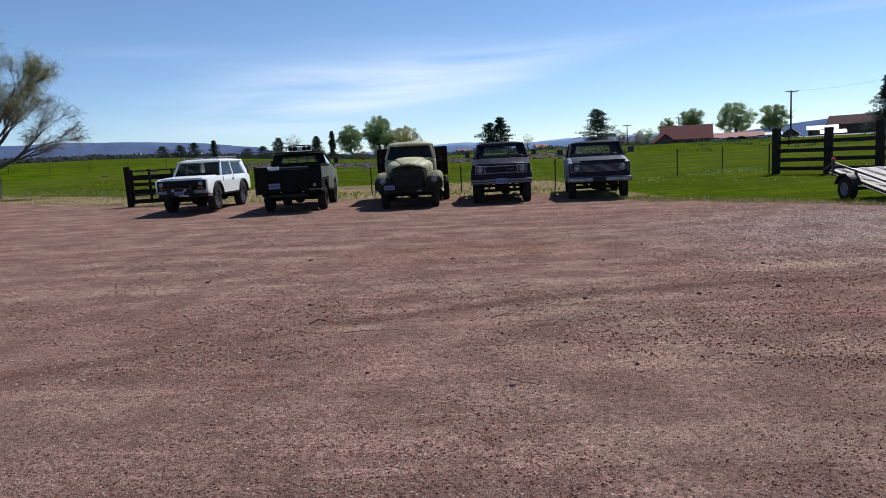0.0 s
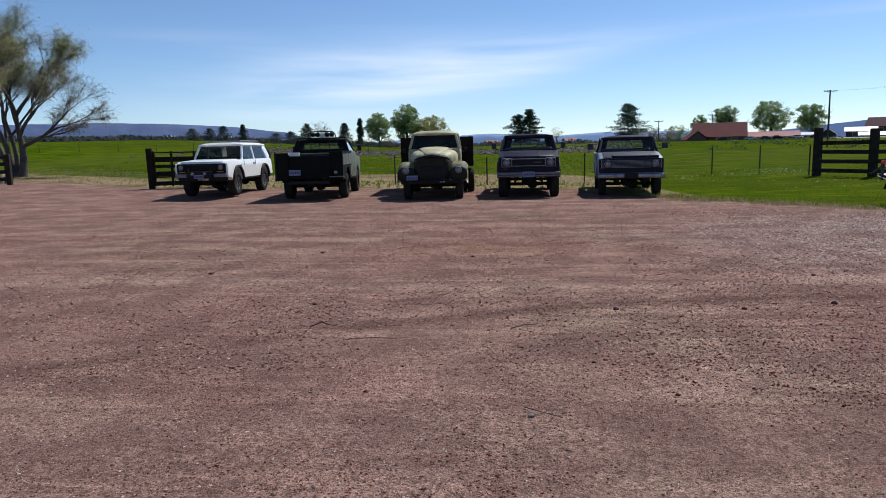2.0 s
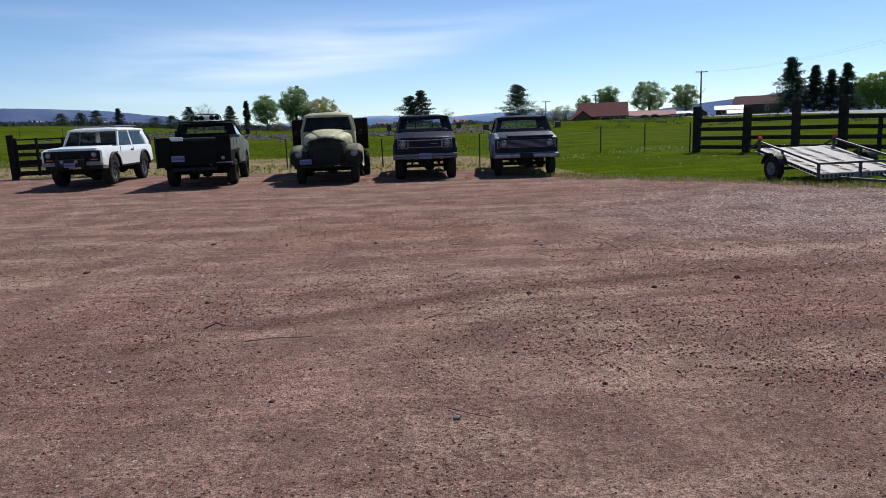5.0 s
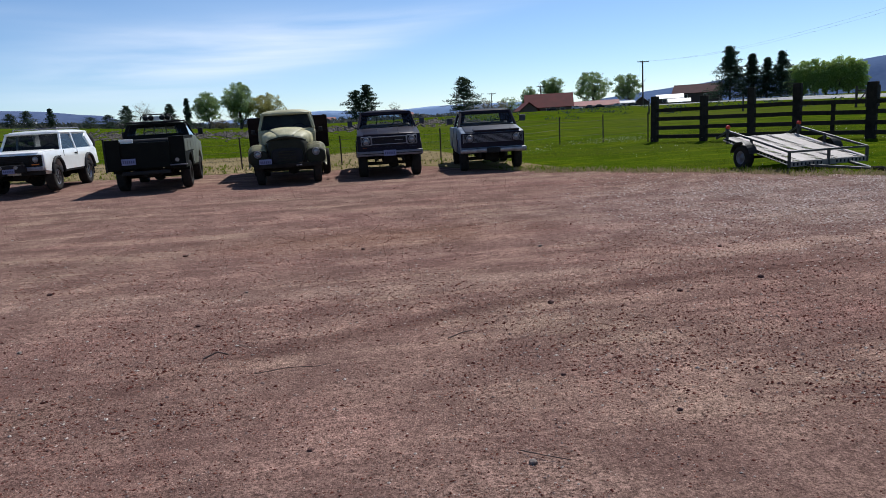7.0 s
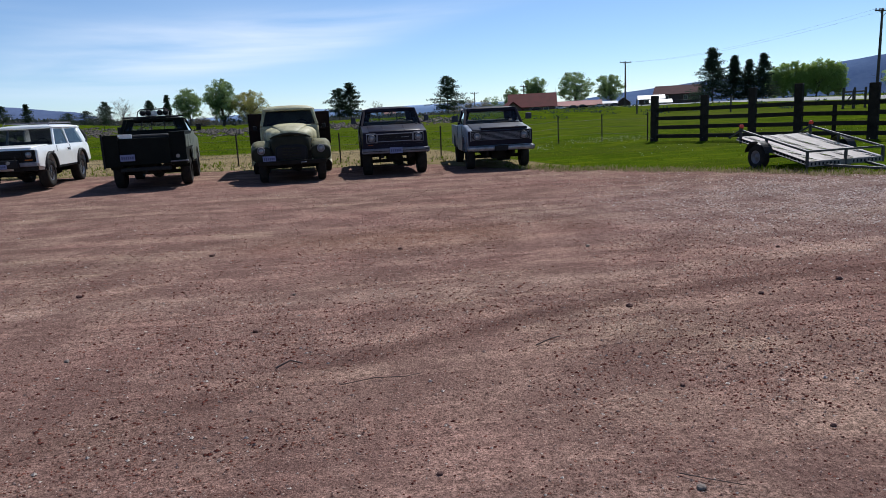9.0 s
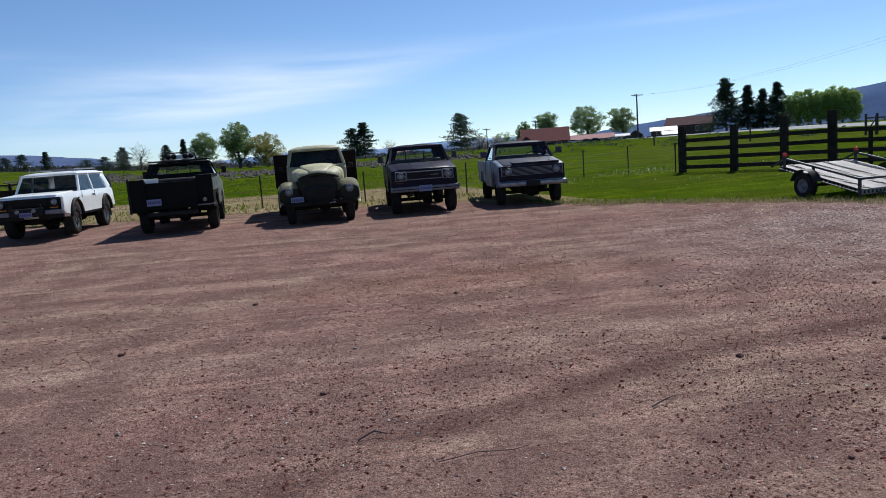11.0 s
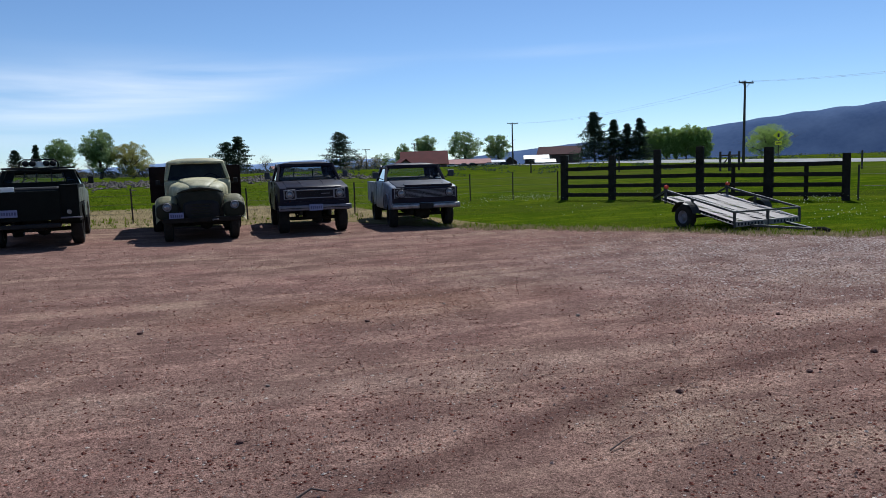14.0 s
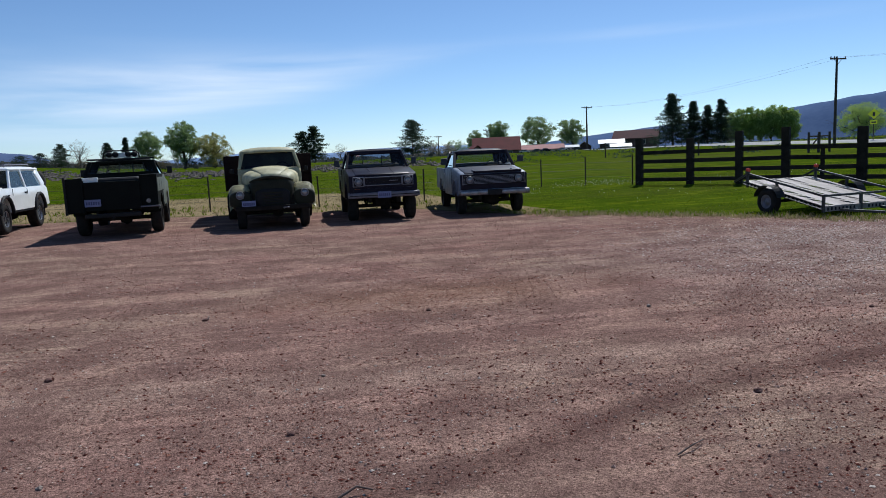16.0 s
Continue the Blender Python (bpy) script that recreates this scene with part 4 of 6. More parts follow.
    plate(t, -0.60, -0.16, 0.68, 0.34, 0.16)
    # cab: rounded lower body, greenhouse and domed roof
    part("cab_body", outline([(1.3, 0.60), (1.3, 1.46), (1.42, 1.56), (2.55, 1.56), (2.75, 1.45), (2.75, 0.60)], 0.84, 0.07, 3), M_CREAM, t, "", True)
    zr, b0 = 1.99, 1.55
    for s in (-1, 1):
        part("pillar", strut((s * 0.80, 1.40, b0 - 0.02), (s * 0.68, 1.62, zr), 0.085, 0.08, bev=0.02), M_CREAM, t)
        part("pillar", strut((s * 0.80, 2.45, b0 - 0.02), (s * 0.72, 2.40, zr), 0.10, 0.35, bev=0.02), M_CREAM, t)
        pane([(s * 0.80, 1.45, b0), (s * 0.80, 2.3, b0), (s * 0.71, 2.3, zr - 0.05), (s * 0.69, 1.66, zr - 0.05)], M_GLASSDARK, t)
    part("windscreen_header", box(-0.70, 0.70, 1.56, 1.66, 1.965, 2.03, 0.02), M_CREAM, t)
    pane([(-0.77, 1.40, b0), (0.77, 1.40, b0), (0.67, 1.61, 1.975), (-0.67, 1.61, 1.975)], M_GLASSDARK, t, name="windscreen")
    part("rear_panel", box(-0.72, 0.72, 2.58, 2.64, 1.5, 1.98, 0.02), M_CREAM, t)
    b = bmesh.new()
    bmesh.ops.create_uvsphere(b, u_segments=28, v_segments=14, radius=1)
    for v in b.verts:
        c = v.co
        sx = math.copysign(abs(c.x) ** 0.62, c.x)
        sy = math.copysign(abs(c.y) ** 0.62, c.y)
        v.co = (sx * 0.775, 2.13 + sy * 0.60, 1.99 + c.z * (0.14 if c.z > 0 else 0.03))
    part("roof", b, M_CREAM, t, "domed cream cab roof", True)
    interior(t, 0.36, 2.3, b0 - 0.02, 0.8, 1.5)
    # bed with boarded sides and headboard
    part("bed_deck", box(-1.22, 1.22, 2.85, 5.9, 0.94, 1.04, 0.01), M_REDBROWN, t, "dark plank bed deck")
    for s in (-1, 1):
        for i in range(3):
            part("side_board", box(*sorted((s * 1.17, s * 1.21)), 2.86, 5.88, 1.06 + 0.30 * i, 1.33 + 0.30 * i, 0.008, 1), M_REDBROWN, t)
        for y in (3.0, 3.95, 4.9, 5.75):
            part("stake", box(*sorted((s * 1.12, s * 1.17)), y, y + 0.09, 1.04, 1.95, 0.008, 1), M_REDBROWN, t)
        part("head_wing", box(*sorted((s * 0.74, s * 1.235)), 2.80, 2.85, 0.93, 1.93, 0.02), M_REDBROWN, t, "dark board wing of the bed headboard")
        part("wing_rail", box(*sorted((s * 0.80, s * 1.21)), 2.77, 2.80, 1.36, 1.46, 0.01), M_REDBROWN, t)
    part("head_rail", box(-0.74, 0.74, 2.80, 2.85, 1.04, 1.62, 0.01), M_REDBROWN, t)
    chassis(t, 0.1, 5.8, 0.55, ((0.58, 0.42), (3.9, 0.42)), 0.75)
    return t


def service_truck():
    """Dark green utility-bodied pickup seen from behind, with a lamp bar over the cab."""
    t = thing("service_truck", pose(-6.45, 21.66, ground_z(-6.4, 23.5), 0, 0, 5.5), "dark green utility pickup, tail towards the yard, roof lamp bar", "truck", "old trucks parked in a row")
    # y runs from tail (0) to nose (4.6)
    W = 1.02
    for s in (-1, 1):
        top = 1.46 if s > 0 else 1.40
        pts = [(0.02, 0.62), (0.02, top), (2.05, top), (2.05, 0.66)] + arch(1.15, 0.47, 0.62, 0.52, back=True)
        sb = part("side_box", outline(pts, W if s > 0 else -0.62, 0.015, 2, x0=0.62 if s > 0 else -W), M_GREEN, t, "green steel tool-box side of the utility body")
        for y0, y1 in ((0.08, 0.62), (0.68, 1.30), (1.36, 1.98)):
            part("locker_door", box(*sorted((s * W, s * (W + 0.014))), y0, y1, 1.06, top - 0.06, 0.006, 1), M_GREENPALE, sb)
        part("locker_door", box(*sorted((s * W, s * (W + 0.014))), 1.68, 1.98, 0.70, 1.02, 0.006, 1), M_GREENPALE, sb)
        part("tail_lamp", disc((s * 0.80, 0.0, 0.845), 0.055, 0.05, "y", 16), M_LENS if s > 0 else M_RED, t)
        part("box_lid", box(*sorted((s * 0.61, s * (W + 0.01))), 0.0, 2.06, top, top + 0.03, 0.008), M_WHITE if s < 0 else M_GREEN, t)
    wing = part("rear_locker_door", box(-1.03, -0.63, -0.06, -0.01, 0.64, 1.46, 0.012), M_GREEN, t, "dark rear locker door")
    part("hinge_bar", box(-1.05, -1.0, -0.08, -0.005, 0.60, 1.50, 0.01), M_BLACK, wing)
    plate(t, -0.44, -0.10, 0.86, 0.36, 0.17)
    part("tailgate", box(-0.63, 0.63, -0.03, 0.03, 0.66, 1.36, 0.015), M_GREEN, t)
    part("pale_panel", box(-0.66, -0.30, 0.06, 0.10, 1.30, 1.47, 0.01), M_WHITE, t, "pale grey inner panel of the bed")
    part("bed_floor", box(-0.62, 0.62, 0.02, 2.05, 0.72, 0.78), M_UNDER, t)
    part("bed_load", box(-0.55, 0.60, 0.5, 1.9, 0.78, 1.44, 0.08, 3), M_BLACK, t, "dark load piled in the bed")
    rb = part("rear_bumper", box(-0.62, 0.62, -0.22, -0.05, 0.50, 0.60, 0.02), M_BLACK, t)
    part("bumper_step", box(0.62, 1.06, -0.16, 0.02, 0.70, 0.73, 0.008), M_SILVER, t, "pale bumper end strip")
    part("hitch", tube([(0, -0.05, 0.5), (0, -0.3, 0.47)], 0.03, 8), M_UNDER, rb)
    # cab and nose
    pts = [(2.1, 0.62), (2.1, 1.46), (3.55, 1.46), (3.62, 1.36), (4.72, 1.24), (4.80, 1.12), (4.80, 0.62)] + arch(4.05, 0.45, 0.6, 0.52, back=True)
    part("body", outline(pts, 0.965, 0.045, 3), M_GREENPALE, t, "weathered pale green cab and fenders", True)
    cab(t, M_GREEN, 0.95, 0.80, 1.46, 1.93, 3.55, 3.15, 2.32, 2.1, rear_glass=M_GLASS)
    part("seat", box(-0.8, 0.8, 2.45, 2.6, 1.2, 1.53, 0.05), M_SEAT, t)
    for x in (-0.36, -0.06, 0.30, 0.60):
        part("window_post", strut((x, 2.085, 1.55), (x * 0.9, 2.29, 1.80), 0.028, 0.03), M_BLACK, t)
    part("steering_wheel", tube([(-0.36 + 0.19 * math.cos(a), 3.2, 1.5 + 0.16 * math.sin(a)) for a in np.linspace(0, 2 * math.pi, 19)], 0.013, 6), M_BLACK, t)
    rack = part("cab_rack", box(-0.84, 0.84, 2.2, 2.28, 1.90, 1.945, 0.012), M_BLACK, t, "black cab guard bar")
    bar = part("lamp_hoop", tube([(-0.48, 2.5, 1.92), (-0.45, 2.5, 2.08), (-0.36, 2.5, 2.15), (0.34, 2.5, 2.15), (0.43, 2.5, 2.08), (0.46, 2.5, 1.92)], 0.018, 8), M_BLACK, t, "bent black tube lamp hoop")
    part("lamp_back_panel", box(-0.40, 0.40, 2.56, 2.58, 1.96, 2.10, 0.01), M_WHITE, bar, "white panel behind the lamps")
    for x in (-0.32, -0.16, 0.16, 0.32):
        lamp = part("spot_lamp", loft([(2.42, 0.03, 2.02, 2.08), (2.46, 0.075, 1.975, 2.125), (2.54, 0.082, 1.968, 2.132)], 18, 2.0), M_BLACK, t, "round black spot lamp", True)
        lamp.location.x = x
    for s in (-1, 1):
        wheel(t, s * 0.87, 1.15, 0.39, 0.26, 0.20, s, M_UNDER)
        wheel(t, s * 0.84, 4.05, 0.39, 0.25, 0.20, s, M_UNDER)
        mirror(t, s * 0.95, 3.35, 1.58, s, 0.14, 0.20, M_BLACK)
        part("headlight", disc((s * 0.70, 4.82, 0.95), 0.09, 0.05, "y", 18), M_LENS, t)
    part("front_bumper", box(-0.95, 0.95, 4.84, 4.95, 0.58, 0.72, 0.025), M_CHROME, t)
    part("whip_aerial", tube([(0.90, 3.8, 1.32), (1.05, 3.75, 1.7)], 0.006, 5), M_BLACK, t)
    chassis(t, 0.1, 4.7, 0.50, ((1.15, 0.39), (4.05, 0.39)), 0.72)
    return t


def white_wagon():
    """White two-door off-road wagon with blacked-out grille and alloy wheels."""
    t = thing("off_road_wagon", pose(-10.50, 23.0, ground_z(-10.5, 25), 0, 0, 0.5), "white two-door off-road wagon with black grille and alloy wheels", "car", "old trucks parked in a row")
    W = 0.89
    low = 0.56
    pts = [(0.0, 0.62), (-0.02, 1.01), (0.05, 1.075), (0.2, 1.10), (1.28, 1.13), (4.02, 1.13), (4.14, 1.05), (4.16, 0.60)]
    pts += arch(3.30, 0.42, low, 0.50, back=True) + arch(0.78, 0.42, low, 0.50, back=True)

    def shape(c):
        k = smooth01(0.85, 1.15, c.z)
        nose = 1 - smooth01(0.0, 0.5, c.y)
        mid = 1 - (c.x / W) ** 2
        return Vector((c.x * (1 - 0.045 * k - 0.03 * nose), c.y - 0.02 * mid * nose, c.z + 0.03 * mid * smooth01(1.02, 1.10, c.z) * (1 if c.y < 1.3 else 0)))
    part("body", outline(pts, W, 0.045, 3, shape), M_WHITE, t, "white painted steel body", True)
    part("hood", outline([(0.03, 1.085), (0.10, 1.115), (1.22, 1.155), (1.22, 1.11), (0.10, 1.065)], 0.70, 0.02, 2), M_WHITE, t, "", True)
    part("front_panel", box(-0.80, 0.80, -0.055, -0.01, 0.72, 1.035, 0.04, 3), M_UNDER, t, "dark grey front panel")
    gr = part("grille", box(-0.47, 0.47, -0.075, -0.05, 0.83, 1.00, 0.012), M_BLACK, t, "black slatted grille")
    for i in range(4):
        part("grille_bar", box(-0.46, 0.46, -0.09, -0.07, 0.842 + 0.042 * i, 0.856 + 0.042 * i), M_UNDER, gr)
    for s in (-1, 1):
        round_headlight(t, s * 0.655, -0.075, 0.915, 0.088, M_UNDER)
        part("bezel", box(s * 0.655 - 0.14, s * 0.655 + 0.14, -0.068, -0.045, 0.80, 1.025, 0.015), M_BLACK, t)
        part("turn_lamp", box(s * 0.63 - 0.1, s * 0.63 + 0.1, -0.075, -0.05, 0.768, 0.795, 0.006), M_AMBER, t)
        part("bumper_half", box(*sorted((s * 0.36, s * 0.84)), -0.13, -0.03, 0.615, 0.725, 0.02, 3), M_TRIM, t, "pale silver bumper half", True)
        part("fender_edge", box(*sorted((s * 0.805, s * 0.865)), -0.05, 0.05, 0.66, 1.04, 0.02, 3), M_WHITE, t, "white fender edge beside the dark front", True)
        part("valance", box(*sorted((s * 0.2, s * 0.8)), -0.02, 0.12, 0.50, 0.63, 0.02), M_BLACK, t, "black under-bumper valance")
        part("wheel_flare", tube([(s * (W + 0.01), y, z) for y, z in arch(0.78, 0.43, low, 0.50)], 0.045, 8), M_BLACK, t, "black rubber wheel-arch flare")
        part("wheel_flare", tube([(s * (W + 0.01), y, z) for y, z in arch(3.30, 0.43, low, 0.50)], 0.045, 8), M_BLACK, t, "black rubber wheel-arch flare")
        part("sill", box(*sorted((s * 0.70, s * 0.87)), 1.22, 2.86, 0.50, 0.60, 0.02), M_BLACK, t)
        part("door_seam", box(s * W * 0.985 - 0.006, s * W * 0.985 + 0.006, 1.36, 1.372, 0.64, 1.1), M_BLACK, t)
        part("door_seam", box(s * W * 0.985 - 0.006, s * W * 0.985 + 0.006, 2.42, 2.432, 0.64, 1.1), M_BLACK, t)
        part("door_handle", box(s * 0.88 - 0.018, s * 0.88 + 0.018, 2.22, 2.36, 0.97, 1.01, 0.008), M_BLACK, t)
        part("side_badge", box(s * 0.885 - 0.008, s * 0.885 + 0.008, 1.02, 1.10, 0.93, 0.97, 0.004, 1), M_BLACK, t)
        wheel(t, s * 0.74, 0.78, 0.38, 0.25, 0.21, s, M_CHROME, 5)
        wheel(t, s * 0.74, 3.30, 0.38, 0.25, 0.21, s, M_CHROME, 5)
        part("mud_flap", box(*sorted((s * 0.62, s * 0.87)), 3.72, 3.74, 0.28, 0.62), M_BLACK, t)
    win = part("winch_guard", box(-0.42, 0.42, -0.26, -0.10, 0.58, 0.80, 0.03), M_BLACK, t, "black brush guard and winch")
    for s in (-1, 1):
        part("guard_upright", tube([(s * 0.36, -0.24, 0.6), (s * 0.36, -0.24, 0.88)], 0.025, 8), M_BLACK, win)
        part("fog_lamp", disc((s * 0.2, -0.28, 0.73), 0.05, 0.04, "y", 14), M_LENS, win)
    plate(t, 0.0, -0.275, 0.64, 0.31, 0.12)
    # greenhouse with long side glass
    zr = 1.60
    wb, wt = 0.845, 0.745
    for s in (-1, 1):
        part("pillar", strut((s * (wb - 0.02), 1.30, 1.11), (s * (wt - 0.02), 1.60, zr), 0.06, 0.07, bev=0.012), M_WHITE, t)
        part("pillar", strut((s * (wb - 0.005), 2.40, 1.11), (s * (wt - 0.005), 2.36, zr), 0.05, 0.09, bev=0.012), M_WHITE, t)
        part("pillar", strut((s * (wb - 0.02), 3.92, 1.11), (s * (wt - 0.02), 3.60, zr - 0.04), 0.06, 0.30, bev=0.012), M_WHITE, t)
        pane([(s * (wb - 0.005), 1.36, 1.125), (s * (wb - 0.005), 2.37, 1.125), (s * (wt - 0.005), 2.33, zr - 0.04), (s * (wt - 0.005), 1.66, zr - 0.04)], M_GLASSBLUE, t)
        pane([(s * (wb - 0.005), 2.45, 1.125), (s * (wb - 0.005), 3.68, 1.125), (s * (wt - 0.005), 3.50, zr - 0.04), (s * (wt - 0.005), 2.42, zr - 0.04)], M_GLASSBLUE, t)
        part("cant_rail", box(*sorted((s * (wt - 0.06), s * (wt + 0.005))), 1.58, 3.76, zr - 0.05, zr + 0.02, 0.012), M_WHITE, t)
        part("roof_rack_rail", tube([(s * 0.60, 1.75, 1.66), (s * 0.60, 1.8, 1.735), (s * 0.60, 3.55, 1.735), (s * 0.60, 3.6, 1.66)], 0.016, 8), M_SILVER, t, "silver roof rack rail")
    for y in (1.85, 3.5):
        part("rack_cross_bar", tube([(-0.6, y, 1.735), (0.6, y, 1.735)], 0.014, 8), M_SILVER, t)
    part("header_rail", box(-wt + 0.02, wt - 0.02, 1.56, 1.63, zr - 0.03, zr + 0.03, 0.012), M_WHITE, t)
    b = bmesh.new()
    bmesh.ops.create_grid(b, x_segments=14, y_segments=12, size=1)
    for v in b.verts:
        u, w = v.co.x, v.co.y
        k = (1 - abs(u) ** 5) * (1 - abs(w) ** 6)
        v.co = (u * wt * 1.02, 2.66 + w * 1.13, zr + 0.015 + 0.075 * k ** 0.6)
    ext = bmesh.ops.extrude_face_region(b, geom=list(b.faces))
    for v in ext["geom"]:
        if isinstance(v, bmesh.types.BMVert):
            v.co.z -= 0.035
    bmesh.ops.recalc_face_normals(b, faces=b.faces)
    part("roof", b, M_WHITE, t, "", True)
    pane([(-wb + 0.06, 1.30, 1.125), (wb - 0.06, 1.30, 1.125), (wt - 0.06, 1.60, zr - 0.02), (-wt + 0.06, 1.60, zr - 0.02)], M_GLASSDUSK, t, name="windscreen")
    pane([(-wb + 0.06, 4.02, 1.125), (wb - 0.06, 4.02, 1.125), (wt - 0.06, 3.72, zr - 0.02), (-wt + 0.06, 3.72, zr - 0.02)], M_GLASSDARK, t, name="rear_window")
    interior(t, 0.36, 2.3, 1.13, 0.82, 1.42)
    sp = part("spare_wheel", lathe([(-0.11, 0.19), (-0.12, 0.30), (-0.08, 0.37), (0.08, 0.37), (0.12, 0.30), (0.11, 0.19)], (0.42, 4.30, 1.22), "y", 26), M_RUBBER, t, "black spare tyre carried behind", True)
    part("spare_rim", disc((0.42, 4.30, 1.22), 0.2, 0.1, "y", 20), M_UNDER, sp)
    chassis(t, 0.05, 4.1, 0.46, ((0.78, 0.38), (3.30, 0.38)), 0.66)
    t.scale = (1.04, 1.04, 1.07)
    return t


white_wagon()
service_truck()
flatbed_cream()
pickup_navy()
pickup_pale()


# ---------------------------------------------------------------- trailer
def trailer():
    t = thing("utility_trailer", pose(8.84, 16.22, 0, 0, 0, 6.8), "low flat utility trailer with slotted grey steel deck, nose on grass", "trailer")
    W, L = 2.10, 2.32
    gz = ground_z(9.4, 17.4)
    z0, z1 = 0.235, 0.73
    slope = (z1 - z0) / L

    def z(y):
        return gz + z0 + slope * y
    # deck of plates with slots pressed through: strips between slot rows, and bridges between slots
    deck = part("deck", bmesh.new(), M_DECK, t, "bare grey steel deck with rows of slots")
    rows = [(0.14, 0.32), (W / 2 - 0.30, W / 2 - 0.12), (W / 2 + 0.12, W / 2 + 0.30), (W - 0.32, W - 0.14)]
    edges = [0.0] + [v for r in rows for v in r] + [W]
    for k in range(0, len(edges), 2):
        b = strut(((edges[k] + edges[k + 1]) / 2, 0, z(0)), ((edges[k] + edges[k + 1]) / 2, L, z(L)), edges[k + 1] - edges[k], 0.012, up=(0, 0, 1))
        part("deck_plate", b, M_DECK, deck)
    n = 20
    for a, c in rows:
        b = bmesh.new()
        for i in range(n + 1):
            y = L * i / n
            strut(((a + c) / 2, y - 0.024, z(y - 0.024)), ((a + c) / 2, y + 0.024, z(y + 0.024)), c - a + 0.002, 0.012, b, up=(0, 0, 1))
        part("slotted_strip", b, M_DECK, deck)
    # folded side of the deck, slotted too, pale steel
    for x in (0.0, W):
        part("side_plate", strut((x, 0, z(0) - 0.06), (x, L, z(L) - 0.06), 0.012, 0.12, up=(1, 0, 0)), M_DECK, t)
        for i in range(1, n):
            y = L * i / n
            part("slot", strut((x - 0.008, y, z(y) - 0.10), (x - 0.008, y, z(y) - 0.025), 0.05, 0.018, up=(1, 0, 0)), M_BLACK, t)
    part("front_plate", box(0, W, -0.02, 0.0, z(0) - 0.12, z(0), 0.004, 1), M_DECK, t)
    for i in range(1, 20):
        if abs(i - 10) > 1:
            part("slot", box(W * i / 20 - 0.02, W * i / 20 + 0.02, -0.026, -0.018, z(0) - 0.095, z(0) - 0.03), M_BLACK, t)
    # black angle-iron rails and posts
    for x in (0.0, W):
        part("side_rail", strut((x, 0, z(0) + 0.22), (x, L - 0.1, z(L - 0.1) + 0.20), 0.045, 0.045, up=(1, 0, 0)), M_TRAILER, t)
        for y in (0.0, L * 0.56, L - 0.1):
            part("rail_post", strut((x, y, z(y) - 0.13), (x, y, z(y) + 0.22), 0.05, 0.05), M_TRAILER, t)
        lp = part("lamp_post", strut((x, L - 0.1, z(L) + 0.15), (x, L - 0.1, z(L) + 0.27), 0.07, 0.07), M_TRAILER, t)
        part("tail_lamp", disc((x, L - 0.12, z(L) + 0.27), 0.05, 0.06, "y", 14), M_RED, lp, "round red lamp")
        part("ramp_brace", strut((x, L - 0.1, z(L) + 0.18), (x - 0.02, L + 0.32, z(L) - 0.02), 0.04, 0.04, up=(1, 0, 0)), M_TRAILER, t)
    part("front_rail", strut((0, 0, z(0) + 0.22), (W, 0, z(0) + 0.22), 0.045, 0.045), M_TRAILER, t)
    part("front_post", strut((W * 0.5, 0, z(0) - 0.13), (W * 0.5, 0, z(0) + 0.22), 0.05, 0.05), M_TRAILER, t)
    part("rear_beam", strut((0, L + 0.02, z(L) - 0.05), (W, L + 0.02, z(L) - 0.05), 0.07, 0.07), M_TRAILER, t)
    # Added black strips beneath the slot rows make the gaps look shaded.
    for x in (0.23, W / 2 - 0.21, W / 2 + 0.21, W - 0.23):
        part("slot_backing", strut((x, 0, z(0) - 0.06), (x, L, z(L) - 0.06), 0.16, 0.05, up=(0, 0, 1)), M_TRAILER, t)
    ya = 1.36
    part("axle", tube([(-0.08, ya, gz + 0.28), (W + 0.08, ya, gz + 0.28)], 0.035, 8), M_UNDER, t)
    for s, x in ((-1, -0.16), (1, W + 0.16)):
        w = wheel(t, x, ya, 0.29, 0.18, 0.16, s, M_SILVER)
        w.location.z += gz
        pts = [(x, ya + 0.37 * math.cos(a), gz + 0.30 + 0.37 * math.sin(a)) for a in np.linspace(0.25, math.pi - 0.25, 13)]
        b = bmesh.new()
        prev = None
        for p in pts:
            cur = [b.verts.new((p[0] + d, p[1], p[2])) for d in (-0.12, 0.12)]
            if prev:
                b.faces.new((prev[0], prev[1], cur[1], cur[0]))
            prev = cur
        bmesh.ops.solidify(b, geom=list(b.faces), thickness=0.012)
        part("mudguard", b, M_TRAILER, t, "black curved mudguard")
    tip = (W * 0.55, -1.5, gz + 0.05)
    for x in (0.45, W - 0.45):
        part("drawbar", strut((x, 0.05, z(0) - 0.10), (tip[0], tip[1] + 0.35, gz + 0.07), 0.05, 0.07, up=(1, 0, 0)), M_TRAILER, t)
    cp = part("coupler", tube([(tip[0], tip[1] + 0.40, gz + 0.08), (tip[0], tip[1] + 0.12, gz + 0.09), (tip[0], tip[1], gz + 0.06)], [0.04, 0.05, 0.045], 8), M_UNDER, t)
    part("safety_chain", tube([(tip[0] + 0.05, tip[1] + 0.3, gz + 0.06), (tip[0] + 0.35, tip[1] + 0.25, gz + 0.02), (tip[0] + 0.6, tip[1] + 0.4, gz + 0.02)], 0.016, 6), M_UNDER, cp)


trailer()


